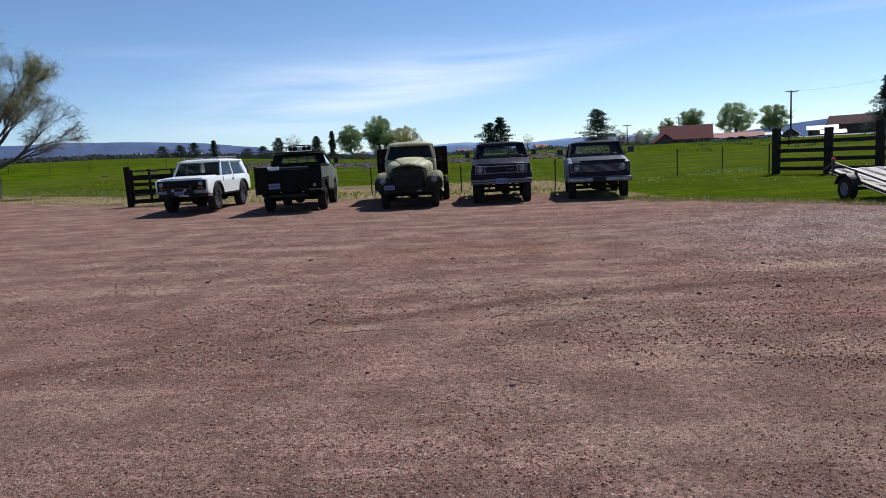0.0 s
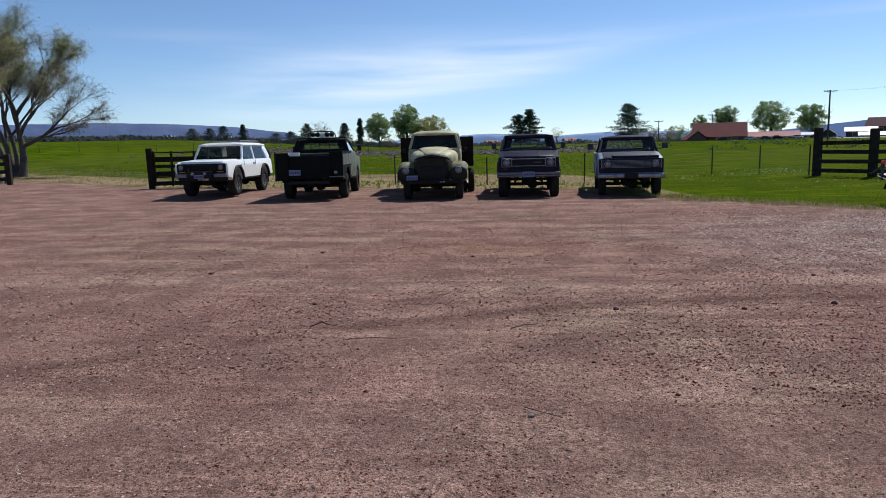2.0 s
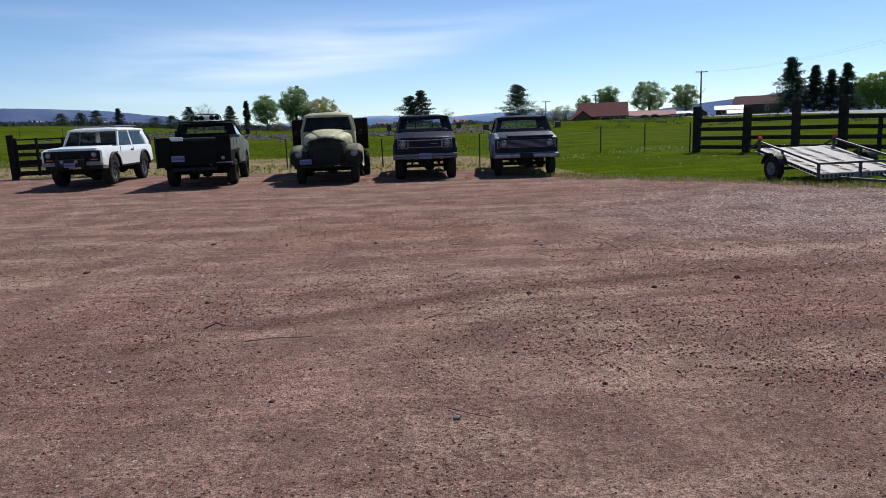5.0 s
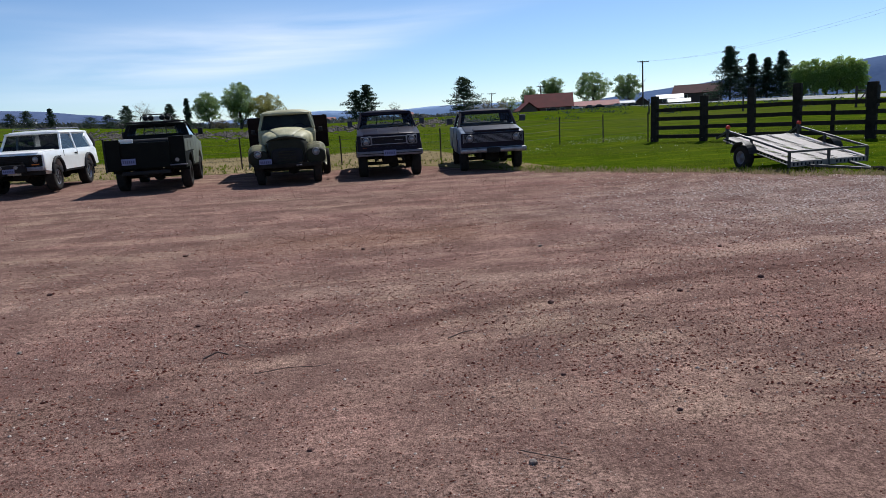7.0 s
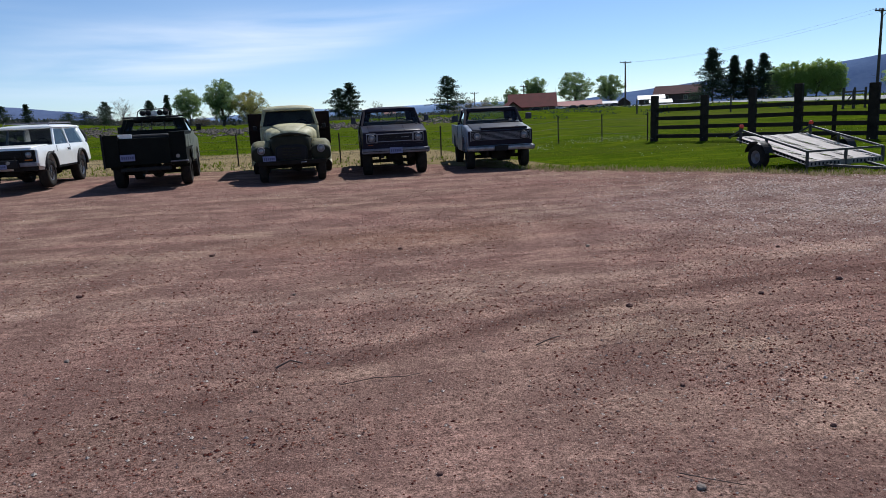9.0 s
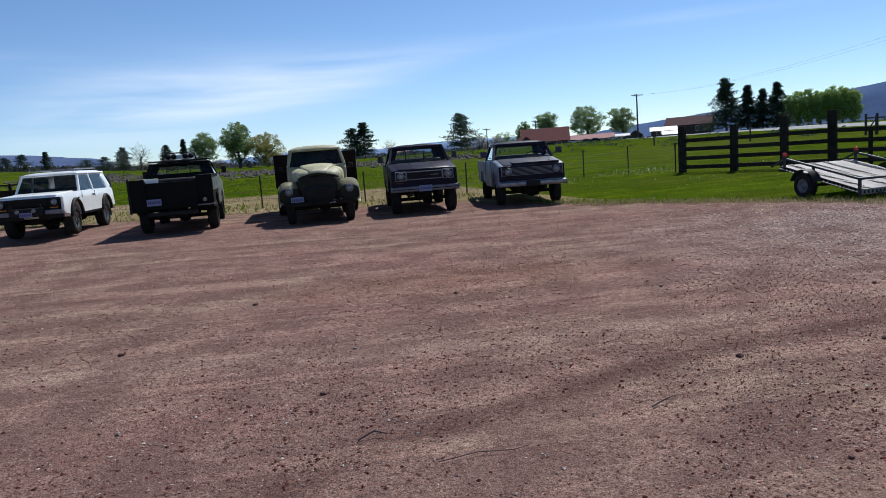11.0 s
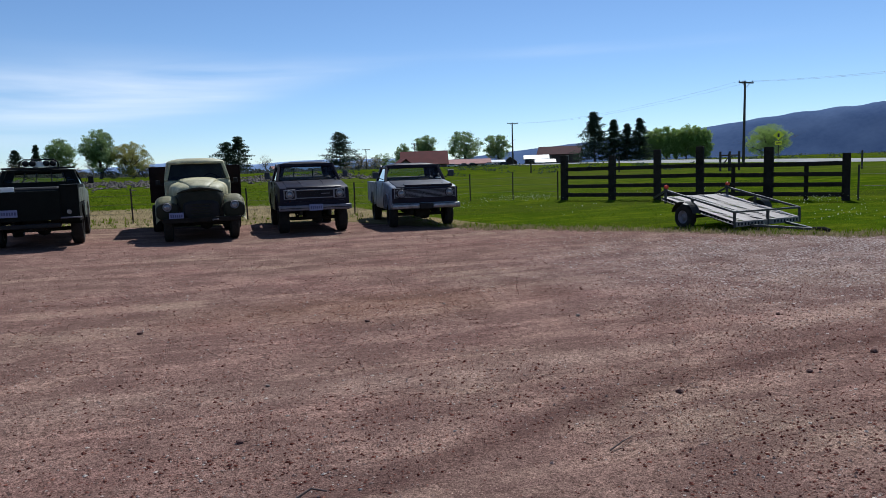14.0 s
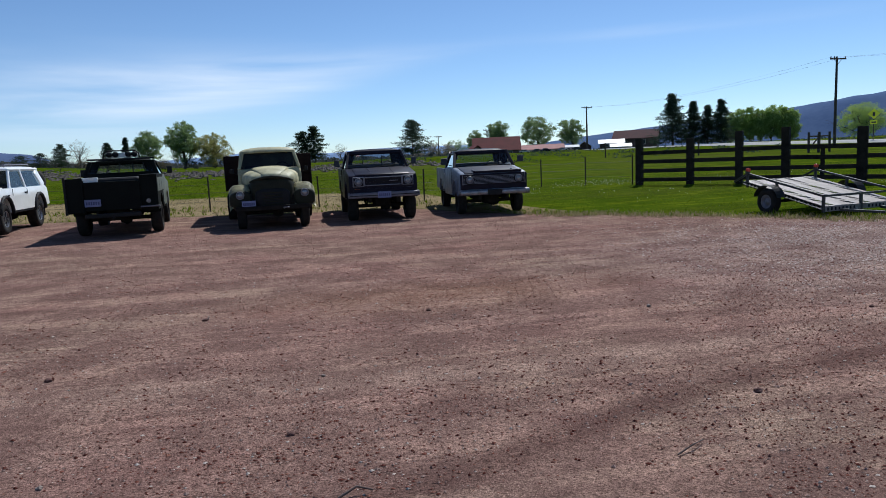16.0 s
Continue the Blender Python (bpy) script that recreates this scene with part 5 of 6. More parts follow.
# ---------------------------------------------------------------- fences and poles
def rough_box(cx, cy, z0, z1, w, d, turn, lean=0.0):
    b = box(-w / 2, w / 2, -d / 2, d / 2, 0, z1 - z0, 0.012, 1)
    for v in b.verts:
        v.co.x += lean * v.co.z + 0.008 * noise.noise((v.co.z * 3 + cx, cy, 1))
    bmesh.ops.rotate(b, verts=b.verts, cent=(0, 0, 0), matrix=Matrix.Rotation(turn, 3, "Z"))
    bmesh.ops.translate(b, verts=b.verts, vec=(cx, cy, z0))
    return b


def corral_fence():
    posts = [(11.58, 29.66, 1.76, 0.25), (13.0, 28.25, 1.69, 0.25), (14.28, 27.01, 1.87, 0.25), (15.42, 25.9, 1.92, 0.27), (16.83, 23.91, 1.83, 0.31), (18.24, 21.87, 1.54, 0.25)]
    thin = [(16.12, 24.91), (17.53, 22.89)]
    t = thing("corral_fence", pose(0, 0, 0), "dark weathered plank corral fence with thick square posts in grass", "fence")
    turn = math.atan2(-8, 6.9)
    for x, y, h, w in posts:
        g = ground_z(x, y)
        part("post", rough_box(x, y, g - 0.1, g + h + 0.08, w, w, turn, random.uniform(-0.012, 0.012)), M_FENCE, t)
    for x, y in thin:
        g = ground_z(x, y)
        part("batten", rough_box(x, y, g - 0.05, g + 1.28, 0.14, 0.06, turn), M_FENCE, t)
    for (x0, y0, h0, w0), (x1, y1, h1, w1) in zip(posts, posts[1:]):
        for k in range(4):
            z = 0.20 + 0.355 * k
            a = Vector((x0, y0, ground_z(x0, y0) + z + random.uniform(-0.015, 0.015)))
            c = Vector((x1, y1, ground_z(x1, y1) + z + random.uniform(-0.015, 0.015)))
            off = (c - a).normalized().cross(Vector((0, 0, 1))) * 0.10
            part("rail", strut(a + off, c + off, 0.15, 0.045, up=off, bev=0.005), M_FENCE, t)
    return t


corral_fence()


def wooden_gate():
    t = thing("wooden_gate", pose(0, 0, 0), "brown wooden plank gate between posts beside the white wagon", "gate")
    a, c = Vector((-14.6, 27.35, 0)), Vector((-11.5, 28.5, 0))
    for p, h in ((a, 1.60), (c, 1.55)):
        g = ground_z(p.x, p.y)
        part("gate_post", rough_box(p.x, p.y, g - 0.1, g + h, 0.22, 0.22, 0.3, -0.02), M_GATE, t)
    for z, th, w in ((0.20, 0.17, 0.05), (0.45, 0.05, 0.04), (0.58, 0.20, 0.05), (0.88, 0.13, 0.05), (1.15, 0.20, 0.05), (1.42, 0.05, 0.04)):
        p, q = a.copy(), c.copy()
        p.z, q.z = ground_z(p.x, p.y) + z, ground_z(q.x, q.y) + z + 0.02
        part("gate_rail", strut(p, q, th, w, up=(0.3, -1, 0), bev=0.005), M_GATE, t)
    for f in (0.04, 0.24, 0.5, 0.76, 0.96):
        p = a.lerp(c, f)
        g = ground_z(p.x, p.y)
        part("gate_upright", strut((p.x + 0.02, p.y - 0.05, g + 0.1), (p.x + 0.02, p.y - 0.05, g + 1.48), 0.09, 0.04), M_GATE, t)


wooden_gate()


def old_rail_fence():
    t = thing("rail_fence", pose(0, 0, 0), "dark plank fence section under the bare willow tree", "fence")
    pts = [(-22.7, 30.0), (-24.7, 29.3), (-26.7, 28.7)]
    for x, y in pts:
        g = ground_z(x, y)
        part("post", rough_box(x, y, g - 0.1, g + 1.35, 0.2, 0.2, 0.2), M_FENCE, t)
    for (x0, y0), (x1, y1) in zip(pts, pts[1:]):
        for z in (0.25, 0.58, 0.92, 1.22):
            part("rail", strut((x0, y0 - 0.1, ground_z(x0, y0) + z), (x1, y1 - 0.1, ground_z(x1, y1) + z), 0.16, 0.05, up=(0, 1, 0)), M_FENCE, t)


old_rail_fence()


def wire_fence(line, heights, label, steel=True, h=1.15):
    t = thing("wire_fence", pose(0, 0, 0), label, "fence")
    for x, y in line:
        g = ground_z(x, y)
        hh = h + random.uniform(-0.06, 0.06)
        if steel:
            p = part("steel_post", strut((x, y, g - 0.1), (x + random.uniform(-0.02, 0.02), y, g + hh), 0.05, 0.012), M_STEELPOST, t)
            part("post_web", strut((x, y + 0.025, g - 0.1), (x, y + 0.025, g + hh), 0.012, 0.045), M_STEELPOST, p)
        else:
            part("wooden_post", tube([(x, y, g - 0.1), (x, y, g + hh)], [0.07, 0.06], 7), M_POLE, t)
    for (x0, y0), (x1, y1) in zip(line, line[1:]):
        for z in heights:
            mid = ((x0 + x1) / 2, (y0 + y1) / 2, (ground_z(x0, y0) + ground_z(x1, y1)) / 2 + z - 0.03)
            part("wire", tube([(x0, y0, ground_z(x0, y0) + z), mid, (x1, y1, ground_z(x1, y1) + z)], 0.004, 4), M_WIRE, t)


wire_fence([(-11.4, 28.5), (-8.2, 28.6), (-5.0, 28.65), (-1.3, 28.6), (2.5, 28.65), (5.6, 30.2), (8.2, 31.9), (10.0, 31.4), (11.4, 29.9)], (0.35, 0.65, 0.95), "thin steel post and wire fence behind the parked trucks")
wire_fence([(18.5, 21.6), (22, 17.5), (26, 13), (31, 8)], (0.5, 0.9, 1.15), "wire fence running on from the corral corner", h=1.2)
wire_fence([(27, 66), (31.5, 57.5), (36.1, 49.1), (40.5, 41), (45, 33)], (0.5, 0.9, 1.2), "wooden post and wire field fence near the road", False, 1.35)
wire_fence([(-62 + 3.5 * i, 63 + 1.2 * i) for i in range(14)], (0.4, 0.75), "thin post fence across the far pasture", True, 0.85)


def fence_brace():
    t = thing("fence_brace", pose(36.6, 49.6, ground_z(36.6, 49.6)), "timber fence corner brace in the far field", "fence brace")
    for x in (-0.9, 0.0, 0.9):
        part("post", tube([(x, 0, -0.1), (x, 0, 1.5)], 0.09, 8), M_POLE, t)
    part("brace_rail", tube([(-0.9, 0, 1.2), (0.9, 0, 1.2)], 0.06, 7), M_POLE, t)
    part("brace_rail", tube([(-0.9, 0, 0.2), (0.0, 0, 1.2)], 0.05, 7), M_POLE, t)


fence_brace()


def utility_pole(x, y, h, r, arm, lean=0.0):
    g = ground_z(x, y)
    t = thing("utility_pole", pose(x, y, g, 0, lean, 0), "tall weathered timber utility pole with one crossarm", "pole", "power line poles")
    part("pole", tube([(0, 0, -0.2), (0, 0, h * 0.5), (0, 0, h)], [r, r * 0.85, r * 0.65], 10), M_POLE, t)
    part("crossarm", box(-arm, arm, -0.06 - r, -r + 0.04, h - 0.32, h - 0.18, 0.01, 1), M_POLE, t)
    for k in (-0.9, -0.45, 0.9):
        part("insulator", lathe([(-0.08, 0.0), (-0.08, 0.05), (0.03, 0.07), (0.10, 0.03), (0.10, 0.0)], (k * arm, -r, h - 0.10), "z", 10), M_SILVER, t)
    for s in (-1, 1):
        part("arm_brace", strut((s * arm * 0.5, -r, h - 0.30), (0, -r, h - 0.75), 0.04, 0.03, up=(0, 1, 0)), M_POLE, t)
    return Vector((x, y, g + h))


P2 = utility_pole(53.3, 67.4, 8.87, 0.16, 0.95, 0.4)
P1 = utility_pole(63.6, 154.3, 9.6, 0.20, 1.3)
P0 = utility_pole(60.5, 18, 9.2, 0.16, 0.95)
PF = utility_pole(36.5, 189.3, 5.6, 0.14, 1.1)
utility_pole(46.0, 175.0, 6.3, 0.14, 1.0)
for a, c in ((P0, P2), (P2, P1)):
    w = thing("power_line", pose(0, 0, 0), "thin dark overhead power wires between poles", "power line")
    for k in (-0.85, 0.85):
        pts = []
        for i in range(13):
            f = i / 12
            p = a.lerp(c, f)
            pts.append((p.x + k, p.y, p.z - 0.1 - 1.2 * 4 * f * (1 - f)))
        part("wire", tube(pts, 0.007, 4), M_BLACK, w)


def road():
    verts, faces = [], []
    n = 60
    for i in range(n + 1):
        y = 0 + 330 * i / n
        xc = 56.5 + 3.0 * math.sin(y * 0.012) + max(0, y - 150) * 0.22
        z = rise(xc, y) + 0.12
        for dx, dz in ((-5.0, -0.45), (-3.2, 0.0), (3.2, 0.0), (5.0, -0.45)):
            verts.append((xc + dx, y, z + dz))
    for i in range(n):
        for k in range(3):
            a = i * 4 + k
            faces.append((a, a + 1, a + 5, a + 4))
    ob = arrays("road", verts, faces, M_ROAD)
    tagged(ob, "pale grey country road along the far edge of the field", "road", kind="structure")


road()


def warning_sign(x, y):
    g = ground_z(x, y)
    t = thing("road_sign", pose(x, y, g, 0, 0, -42), "yellow diamond warning sign with small plate below", "sign")
    part("sign_post", strut((0, 0, -0.1), (0, 0, 3.3), 0.08, 0.05), M_POLE, t)
    b = bmesh.new()
    bmesh.ops.create_cube(b, size=1)
    for v in b.verts:
        v.co = (v.co.x * 0.78, v.co.y * 0.02, v.co.z * 0.78)
    bmesh.ops.rotate(b, verts=b.verts, cent=(0, 0, 0), matrix=Matrix.Rotation(radians(45), 3, "Y"))
    bmesh.ops.translate(b, verts=b.verts, vec=(0, -0.05, 2.85))
    d = part("sign_diamond", b, M_YELLOW, t, "yellow diamond plate")
    part("sign_symbol", box(-0.10, 0.10, -0.075, -0.065, 2.62, 3.02), M_INK, d)
    q = part("sign_plate", box(-0.32, 0.32, -0.06, -0.04, 1.78, 2.2, 0.01), M_YELLOW, t, "small yellow plate")
    part("sign_bar", box(-0.22, 0.22, -0.07, -0.062, 1.93, 2.05), M_INK, q)


warning_sign(57.0, 66.3)


# ---------------------------------------------------------------- far buildings
def gabled(name, p, q, depth, wall_h, ridge_h, wall, roof, label, windows=3, over=0.4, cat="house", sunk=0.0):
    """A gabled building whose front runs from p to q."""
    p, q = Vector((*p, 0)), Vector((*q, 0))
    w = (q - p).length
    g = min(ground_z(p.x, p.y), ground_z(q.x, q.y)) - sunk
    turn = math.degrees(math.atan2(q.y - p.y, q.x - p.x))
    t = thing(name, pose(p.x, p.y, g, 0, 0, turn), label, cat)
    b = bmesh.new()
    v = [b.verts.new(c) for c in ((0, 0, -0.5), (0, 0, wall_h), (0, depth / 2, ridge_h - 0.1), (0, depth, wall_h), (0, depth, -0.5))]
    u = [b.verts.new((w, c.co.y, c.co.z)) for c in v]
    b.faces.new(v)
    b.faces.new(u[::-1])
    for i in range(5):
        j = (i + 1) % 5
        b.faces.new((v[j], v[i], u[i], u[j]))
    bmesh.ops.recalc_face_normals(b, faces=b.faces)
    part("wall", b, wall, t)
    drop = (ridge_h - wall_h) / (depth / 2) * over
    for y0, y1 in ((-over, depth / 2), (depth + over, depth / 2)):
        part("roof", strut((w / 2, y0, wall_h - drop + 0.08), (w / 2, y1, ridge_h + 0.06), w + 2 * over, 0.12, up=(0, 0, 1)), roof, t)
    for i in range(windows):
        x = w * (i + 0.7) / (windows + 0.4)
        wn_ = part("window", box(x - 0.55, x + 0.55, -0.06, -0.01, wall_h * 0.35, wall_h * 0.85), M_PALEWALL, t)
        part("pane", box(x - 0.45, x + 0.45, -0.08, -0.055, wall_h * 0.39, wall_h * 0.81), M_DARKPANE, wn_)
    part("door", box(w * 0.5 - 0.5, w * 0.5 + 0.5, -0.05, -0.005, 0, wall_h * 0.85), M_BARNWALL, t)
    return t


gabled("farmhouse", (34.9, 145.8), (43.9, 143.3), 8.5, 1.6, 4.2, M_HOUSEWALL, M_REDROOF, "low brown farmhouse with broad red metal roof", sunk=0.8)
gabled("porch_wing", (36.3, 141.5), (36.3, 145.6), 3.6, 1.2, 2.6, M_HOUSEWALL, M_REDROOF, "small red-roofed gabled wing before the farmhouse", 1, cat="house wing", sunk=0.8)


def far_car(x, y, turn, paint, label):
    """A parked car far across the field: lower body, glazed cabin, roof and four wheels."""
    t = thing("parked_car", pose(x, y, ground_z(x, y) - 0.05, 0, 0, turn), label, "car", "cars parked at the farm")
    part("body", outline([(-2.1, 0.30), (-2.15, 0.75), (-1.1, 0.90), (1.5, 0.92), (2.1, 0.85), (2.15, 0.35)], 0.85, 0.08, 2), paint, t)
    part("cabin_glass", outline([(-1.05, 0.88), (-0.5, 1.38), (1.2, 1.38), (1.75, 0.90)], 0.74, 0.06, 2), M_DARKPANE, t, "dark car windows")
    part("roof", box(-0.70, 0.70, -0.48, 1.18, 1.36, 1.43, 0.03), paint, t)
    for sx in (-1, 1):
        for yy in (-1.35, 1.35):
            part("wheel", disc((sx * 0.78, yy, 0.33), 0.33, 0.22, "x", 14), M_RUBBER, t)
    t.scale = (0.5, 0.5, 0.5)


for x, y, turn, paint, label in ((38.6, 138.5, 80, M_NAVY, "dark car parked before the farmhouse"), (43.6, 139.0, 65, M_WHITEROOF, "pale car parked beside the farmhouse"), (46.8, 140.5, 75, M_GREYBLUE, "grey-blue car parked at the farm"),
                                 (51.8, 149.0, 80, M_NAVY, "dark car parked before the long shed"), (55.5, 148.5, 70, M_WHITEROOF, "pale car parked before the long shed"), (59.5, 150.0, 75, M_GREYBLUE, "grey-blue car beside the long shed")):
    far_car(x, y, turn, paint, label)
gabled("long_shed", (49.0, 157.4), (57.9, 154.4), 7, 1.3, 2.3, M_PALEWALL, M_PINKROOF, "long low shed with faded pink roof", 4, cat="shed", sunk=0.8)
gabled("long_shed", (59.5, 166.0), (65.5, 164.0), 5, 0.8, 1.3, M_PALEWALL, M_WHITEROOF, "long low shed with white metal roof", 4, cat="shed")
gabled("farm_shed", (79.0, 187.0), (81.0, 191.5), 3.6, 1.0, 2.3, M_BARNWALL, M_WHITEROOF, "small dark shed with white metal roof", 1, cat="shed")
gabled("farm_shed", (77.6, 178.2), (83.2, 175.8), 5, 1.5, 2.4, M_BARNWALL, M_WHITEROOF, "wide dark shed with white metal roof", 2, cat="shed")
gabled("farm_shed", (78.6, 173.4), (83.0, 171.5), 4, 0.5, 1.2, M_BARNWALL, M_WHITEROOF, "low lean shed with white metal roof", 1, cat="shed")
gabled("barn", (101.0, 219.5), (112.5, 212.0), 12, 3.2, 5.8, M_BARNWALL, M_BROWNROOF, "large dark barn with dull red roof", 2, cat="barn")
for (x, y, w_) in ((-170, 330, 5), (-155, 345, 6), (-128, 300, 4), (-71, 230, 4), (-12, 290, 5), (18, 262, 4)):
    gabled("far_cottage", (x, y), (x + w_, y + 1), 4, 1.4, 2.3, M_PALEWALL, M_PINKROOF if x > -15 else M_WHITEROOF, "far pale building with a light roof", 2)


# ---------------------------------------------------------------- trees
def quads(centres, sizes, rng, flat=0.0):
    """Small leaf-like quads, each turned at random."""
    n = len(centres)
    a = rng.normal(size=(n, 3))
    a /= np.linalg.norm(a, axis=1)[:, None]
    b = rng.normal(size=(n, 3))
    b -= (a * b).sum(1)[:, None] * a
    b /= np.linalg.norm(b, axis=1)[:, None]
    a, b = a * sizes[:, None] * 0.5, b * sizes[:, None] * 0.36
    c = np.asarray(centres)
    v = np.stack([c - a, c + b, c + a, c - b], 1).reshape(-1, 3)
    return v, np.arange(4 * n).reshape(n, 4)


def limb_rings(pts, radii, seg, verts, faces):
    base = len(verts)
    for i, p in enumerate(pts):
        t = (pts[min(i + 1, len(pts) - 1)] - pts[max(i - 1, 0)]).normalized()
        u = t.cross(Vector((0.31, 0.17, 0.93)))
        if u.length < 1e-3:
            u = t.cross(Vector((1, 0, 0)))
        u.normalize()
        w = t.cross(u)
        for k in range(seg):
            a = 2 * math.pi * k / seg
            verts.append(p + (u * math.cos(a) + w * math.sin(a)) * radii[i])
    for i in range(len(pts) - 1):
        for k in range(seg):
            j = (k + 1) % seg
            o = base + i * seg
            faces.append((o + k, o + j, o + seg + j, o + seg + k))


def grow(p, d, length, rad, depth, rnd, out, tips, spread=0.6, droop=0.0, seg=7, kids=(3, 4), shrink=0.68):
    n = 4
    pts, radii = [p.copy()], [rad]
    q, v = p.copy(), d.copy()
    for i in range(n):
        v = (v + Vector((rnd.uniform(-1, 1), rnd.uniform(-1, 1), rnd.uniform(-0.5, 0.6) - droop)) * 0.16).normalized()
        q = q + v * (length / n)
        pts.append(q.copy())
        radii.append(max(0.006, rad * (1 - 0.45 * (i + 1) / n)))
    limb_rings(pts, radii, max(3, seg), *out)
    if depth == 0:
        tips.extend(pts[1:])
        return
    for k in range(rnd.randint(*kids)):
        f = rnd.uniform(0.35, 1.0) if k else 1.0
        i = min(n, max(1, round(f * n)))
        side = Vector((rnd.uniform(-1, 1), rnd.uniform(-1, 1), rnd.uniform(-0.35, 0.7)))
        nd = (v + side * spread - Vector((0, 0, droop))).normalized()
        grow(pts[i], nd, length * shrink * rnd.uniform(0.8, 1.15), radii[i] * 0.66, depth - 1, rnd, out, tips, spread, droop * 1.3, seg - 1, kids, shrink)


def willow(x, y, height, seed, label, stems):
    """Slender stems rising together from one foot, each forking upward into bare boughs and budding twigs."""
    rnd = random.Random(seed)
    rng = np.random.default_rng(seed)
    t = thing("willow_tree", pose(x, y, ground_z(x, y) - 0.1), label, "tree")
    tips, tw = [], ([], [])
    for foot, lean, rad, boughs in stems:
        out = ([], [])
        trunk = [Vector((foot, 0, 0)) + Vector((lean * f ** 1.3 + 0.10 * math.sin(f * 5 + foot), 0.08 * math.sin(f * 4), height * 0.42 * f)) for f in np.linspace(0, 1, 7)]
        limb_rings(trunk, [rad * (1.35 if i == 0 else 1 - 0.09 * i) for i in range(7)], 10, *out)
        for k, d in boughs:
            grow(trunk[k], Vector(d).normalized(), height * 0.26, rad * 0.5, 4, rnd, out, tips, 0.50, -0.015, 7, (3, 4), 0.70)
        arrays("trunk", [tuple(v) for v in out[0]], out[1], M_BARK, t, "grey-brown stem with bare limbs").data.shade_smooth()
    P = np.array([tuple(p) for p in tips])
    for p in np.repeat(P, 2, 0):
        d = Vector((rnd.uniform(-1, 1), rnd.uniform(-1, 1), rnd.uniform(-0.8, 0.8))).normalized()
        q = Vector(p)
        limb_rings([q, q + d * 0.3, q + d * 0.55 - Vector((0, 0, 0.08))], [0.006, 0.005, 0.003], 3, *tw)
    tagged(arrays("twig_spray", [tuple(v) for v in tw[0]], tw[1], M_TWIG, t), kind="stuff")
    keep = P[rng.random(len(P)) < np.clip((P[:, 2] - height * 0.45) / (height * 0.45), 0.08, 0.9)]
    c = np.repeat(keep, 7, 0) + rng.normal(scale=0.27, size=(7 * len(keep), 3))
    v, f = quads(c, rng.uniform(0.03, 0.075, len(c)), rng)
    arrays("crown", v.tolist(), f.tolist(), L_BUD, t, "sparse yellow-green new leaves")


def broadleaf(x, y, h, w, leaf, seed, label, density=1.6, low=0.14, name="tree", sparse=False):
    rnd = random.Random(seed)
    rng = np.random.default_rng(seed)
    t = thing(name, pose(x, y, ground_z(x, y) - 0.1), label, "tree")
    out, tips = ([], []), []
    limb_rings([Vector((0, 0, 0)), Vector((0.05 * w, 0, h * low)), Vector((0, 0, h * (low + 0.2)))], [h * 0.030, h * 0.022, h * 0.016], 7, *out)
    for k in range(7):
        a = k * 2.4 + rnd.uniform(-0.4, 0.4)
        d = Vector((math.cos(a) * 0.75, math.sin(a) * 0.75, rnd.uniform(0.55, 1.5))).normalized()
        grow(Vector((0, 0, h * (low * 0.75 + 0.05 * k))), d, h * 0.27, h * 0.012, 2, rnd, out, tips, 0.7, 0, 5, (2, 3), 0.7)
    P = np.array([tuple(p) for p in out[0]])
    P[:, :2] *= (w * 0.5) / max(0.1, np.percentile(np.abs(P[:, :2]), 97))
    P[:, 2] *= (h * 0.95) / P[:, 2].max()
    arrays("trunk", P.tolist(), out[1], M_BARK if not sparse else M_TWIG, t)
    n_cl = int(190 * density)
    cs = []
    zc, rz = h * (0.5 + low * 0.45), h * (0.5 - low * 0.45)
    for k in range(n_cl):
        g = rng.normal(size=3)
        g *= rng.random() ** 0.42 / np.linalg.norm(g)
        c = np.array((g[0] * w * 0.46, g[1] * w * 0.46, zc + g[2] * rz * 0.92))
        c[:2] *= 1 + 0.35 * noise.noise(Vector((g[0] * 2 + seed, g[1] * 2, g[2] * 2)))
        if noise.noise(Vector((c[0] * 5 / w + seed * 3.1, c[1] * 5 / w, c[2] * 7 / h))) < -0.22:
            continue
        m = int(rng.integers(60, 110) * (0.22 if sparse else 1.0))
        r = rng.uniform(0.05, 0.11) * (w + h) * 0.5
        q = rng.normal(size=(m, 3))
        q *= (rng.random(m) ** 0.4 / np.linalg.norm(q, axis=1))[:, None]
        cs.append(c + q * r * np.array([1, 1, 0.7]))
    C = np.concatenate(cs)
    v, f = quads(C, rng.uniform(0.5, 1.2, len(C)) * (0.025 * h if not sparse else 0.018 * h), rng)
    arrays("crown", v.tolist(), f.tolist(), leaf, t)


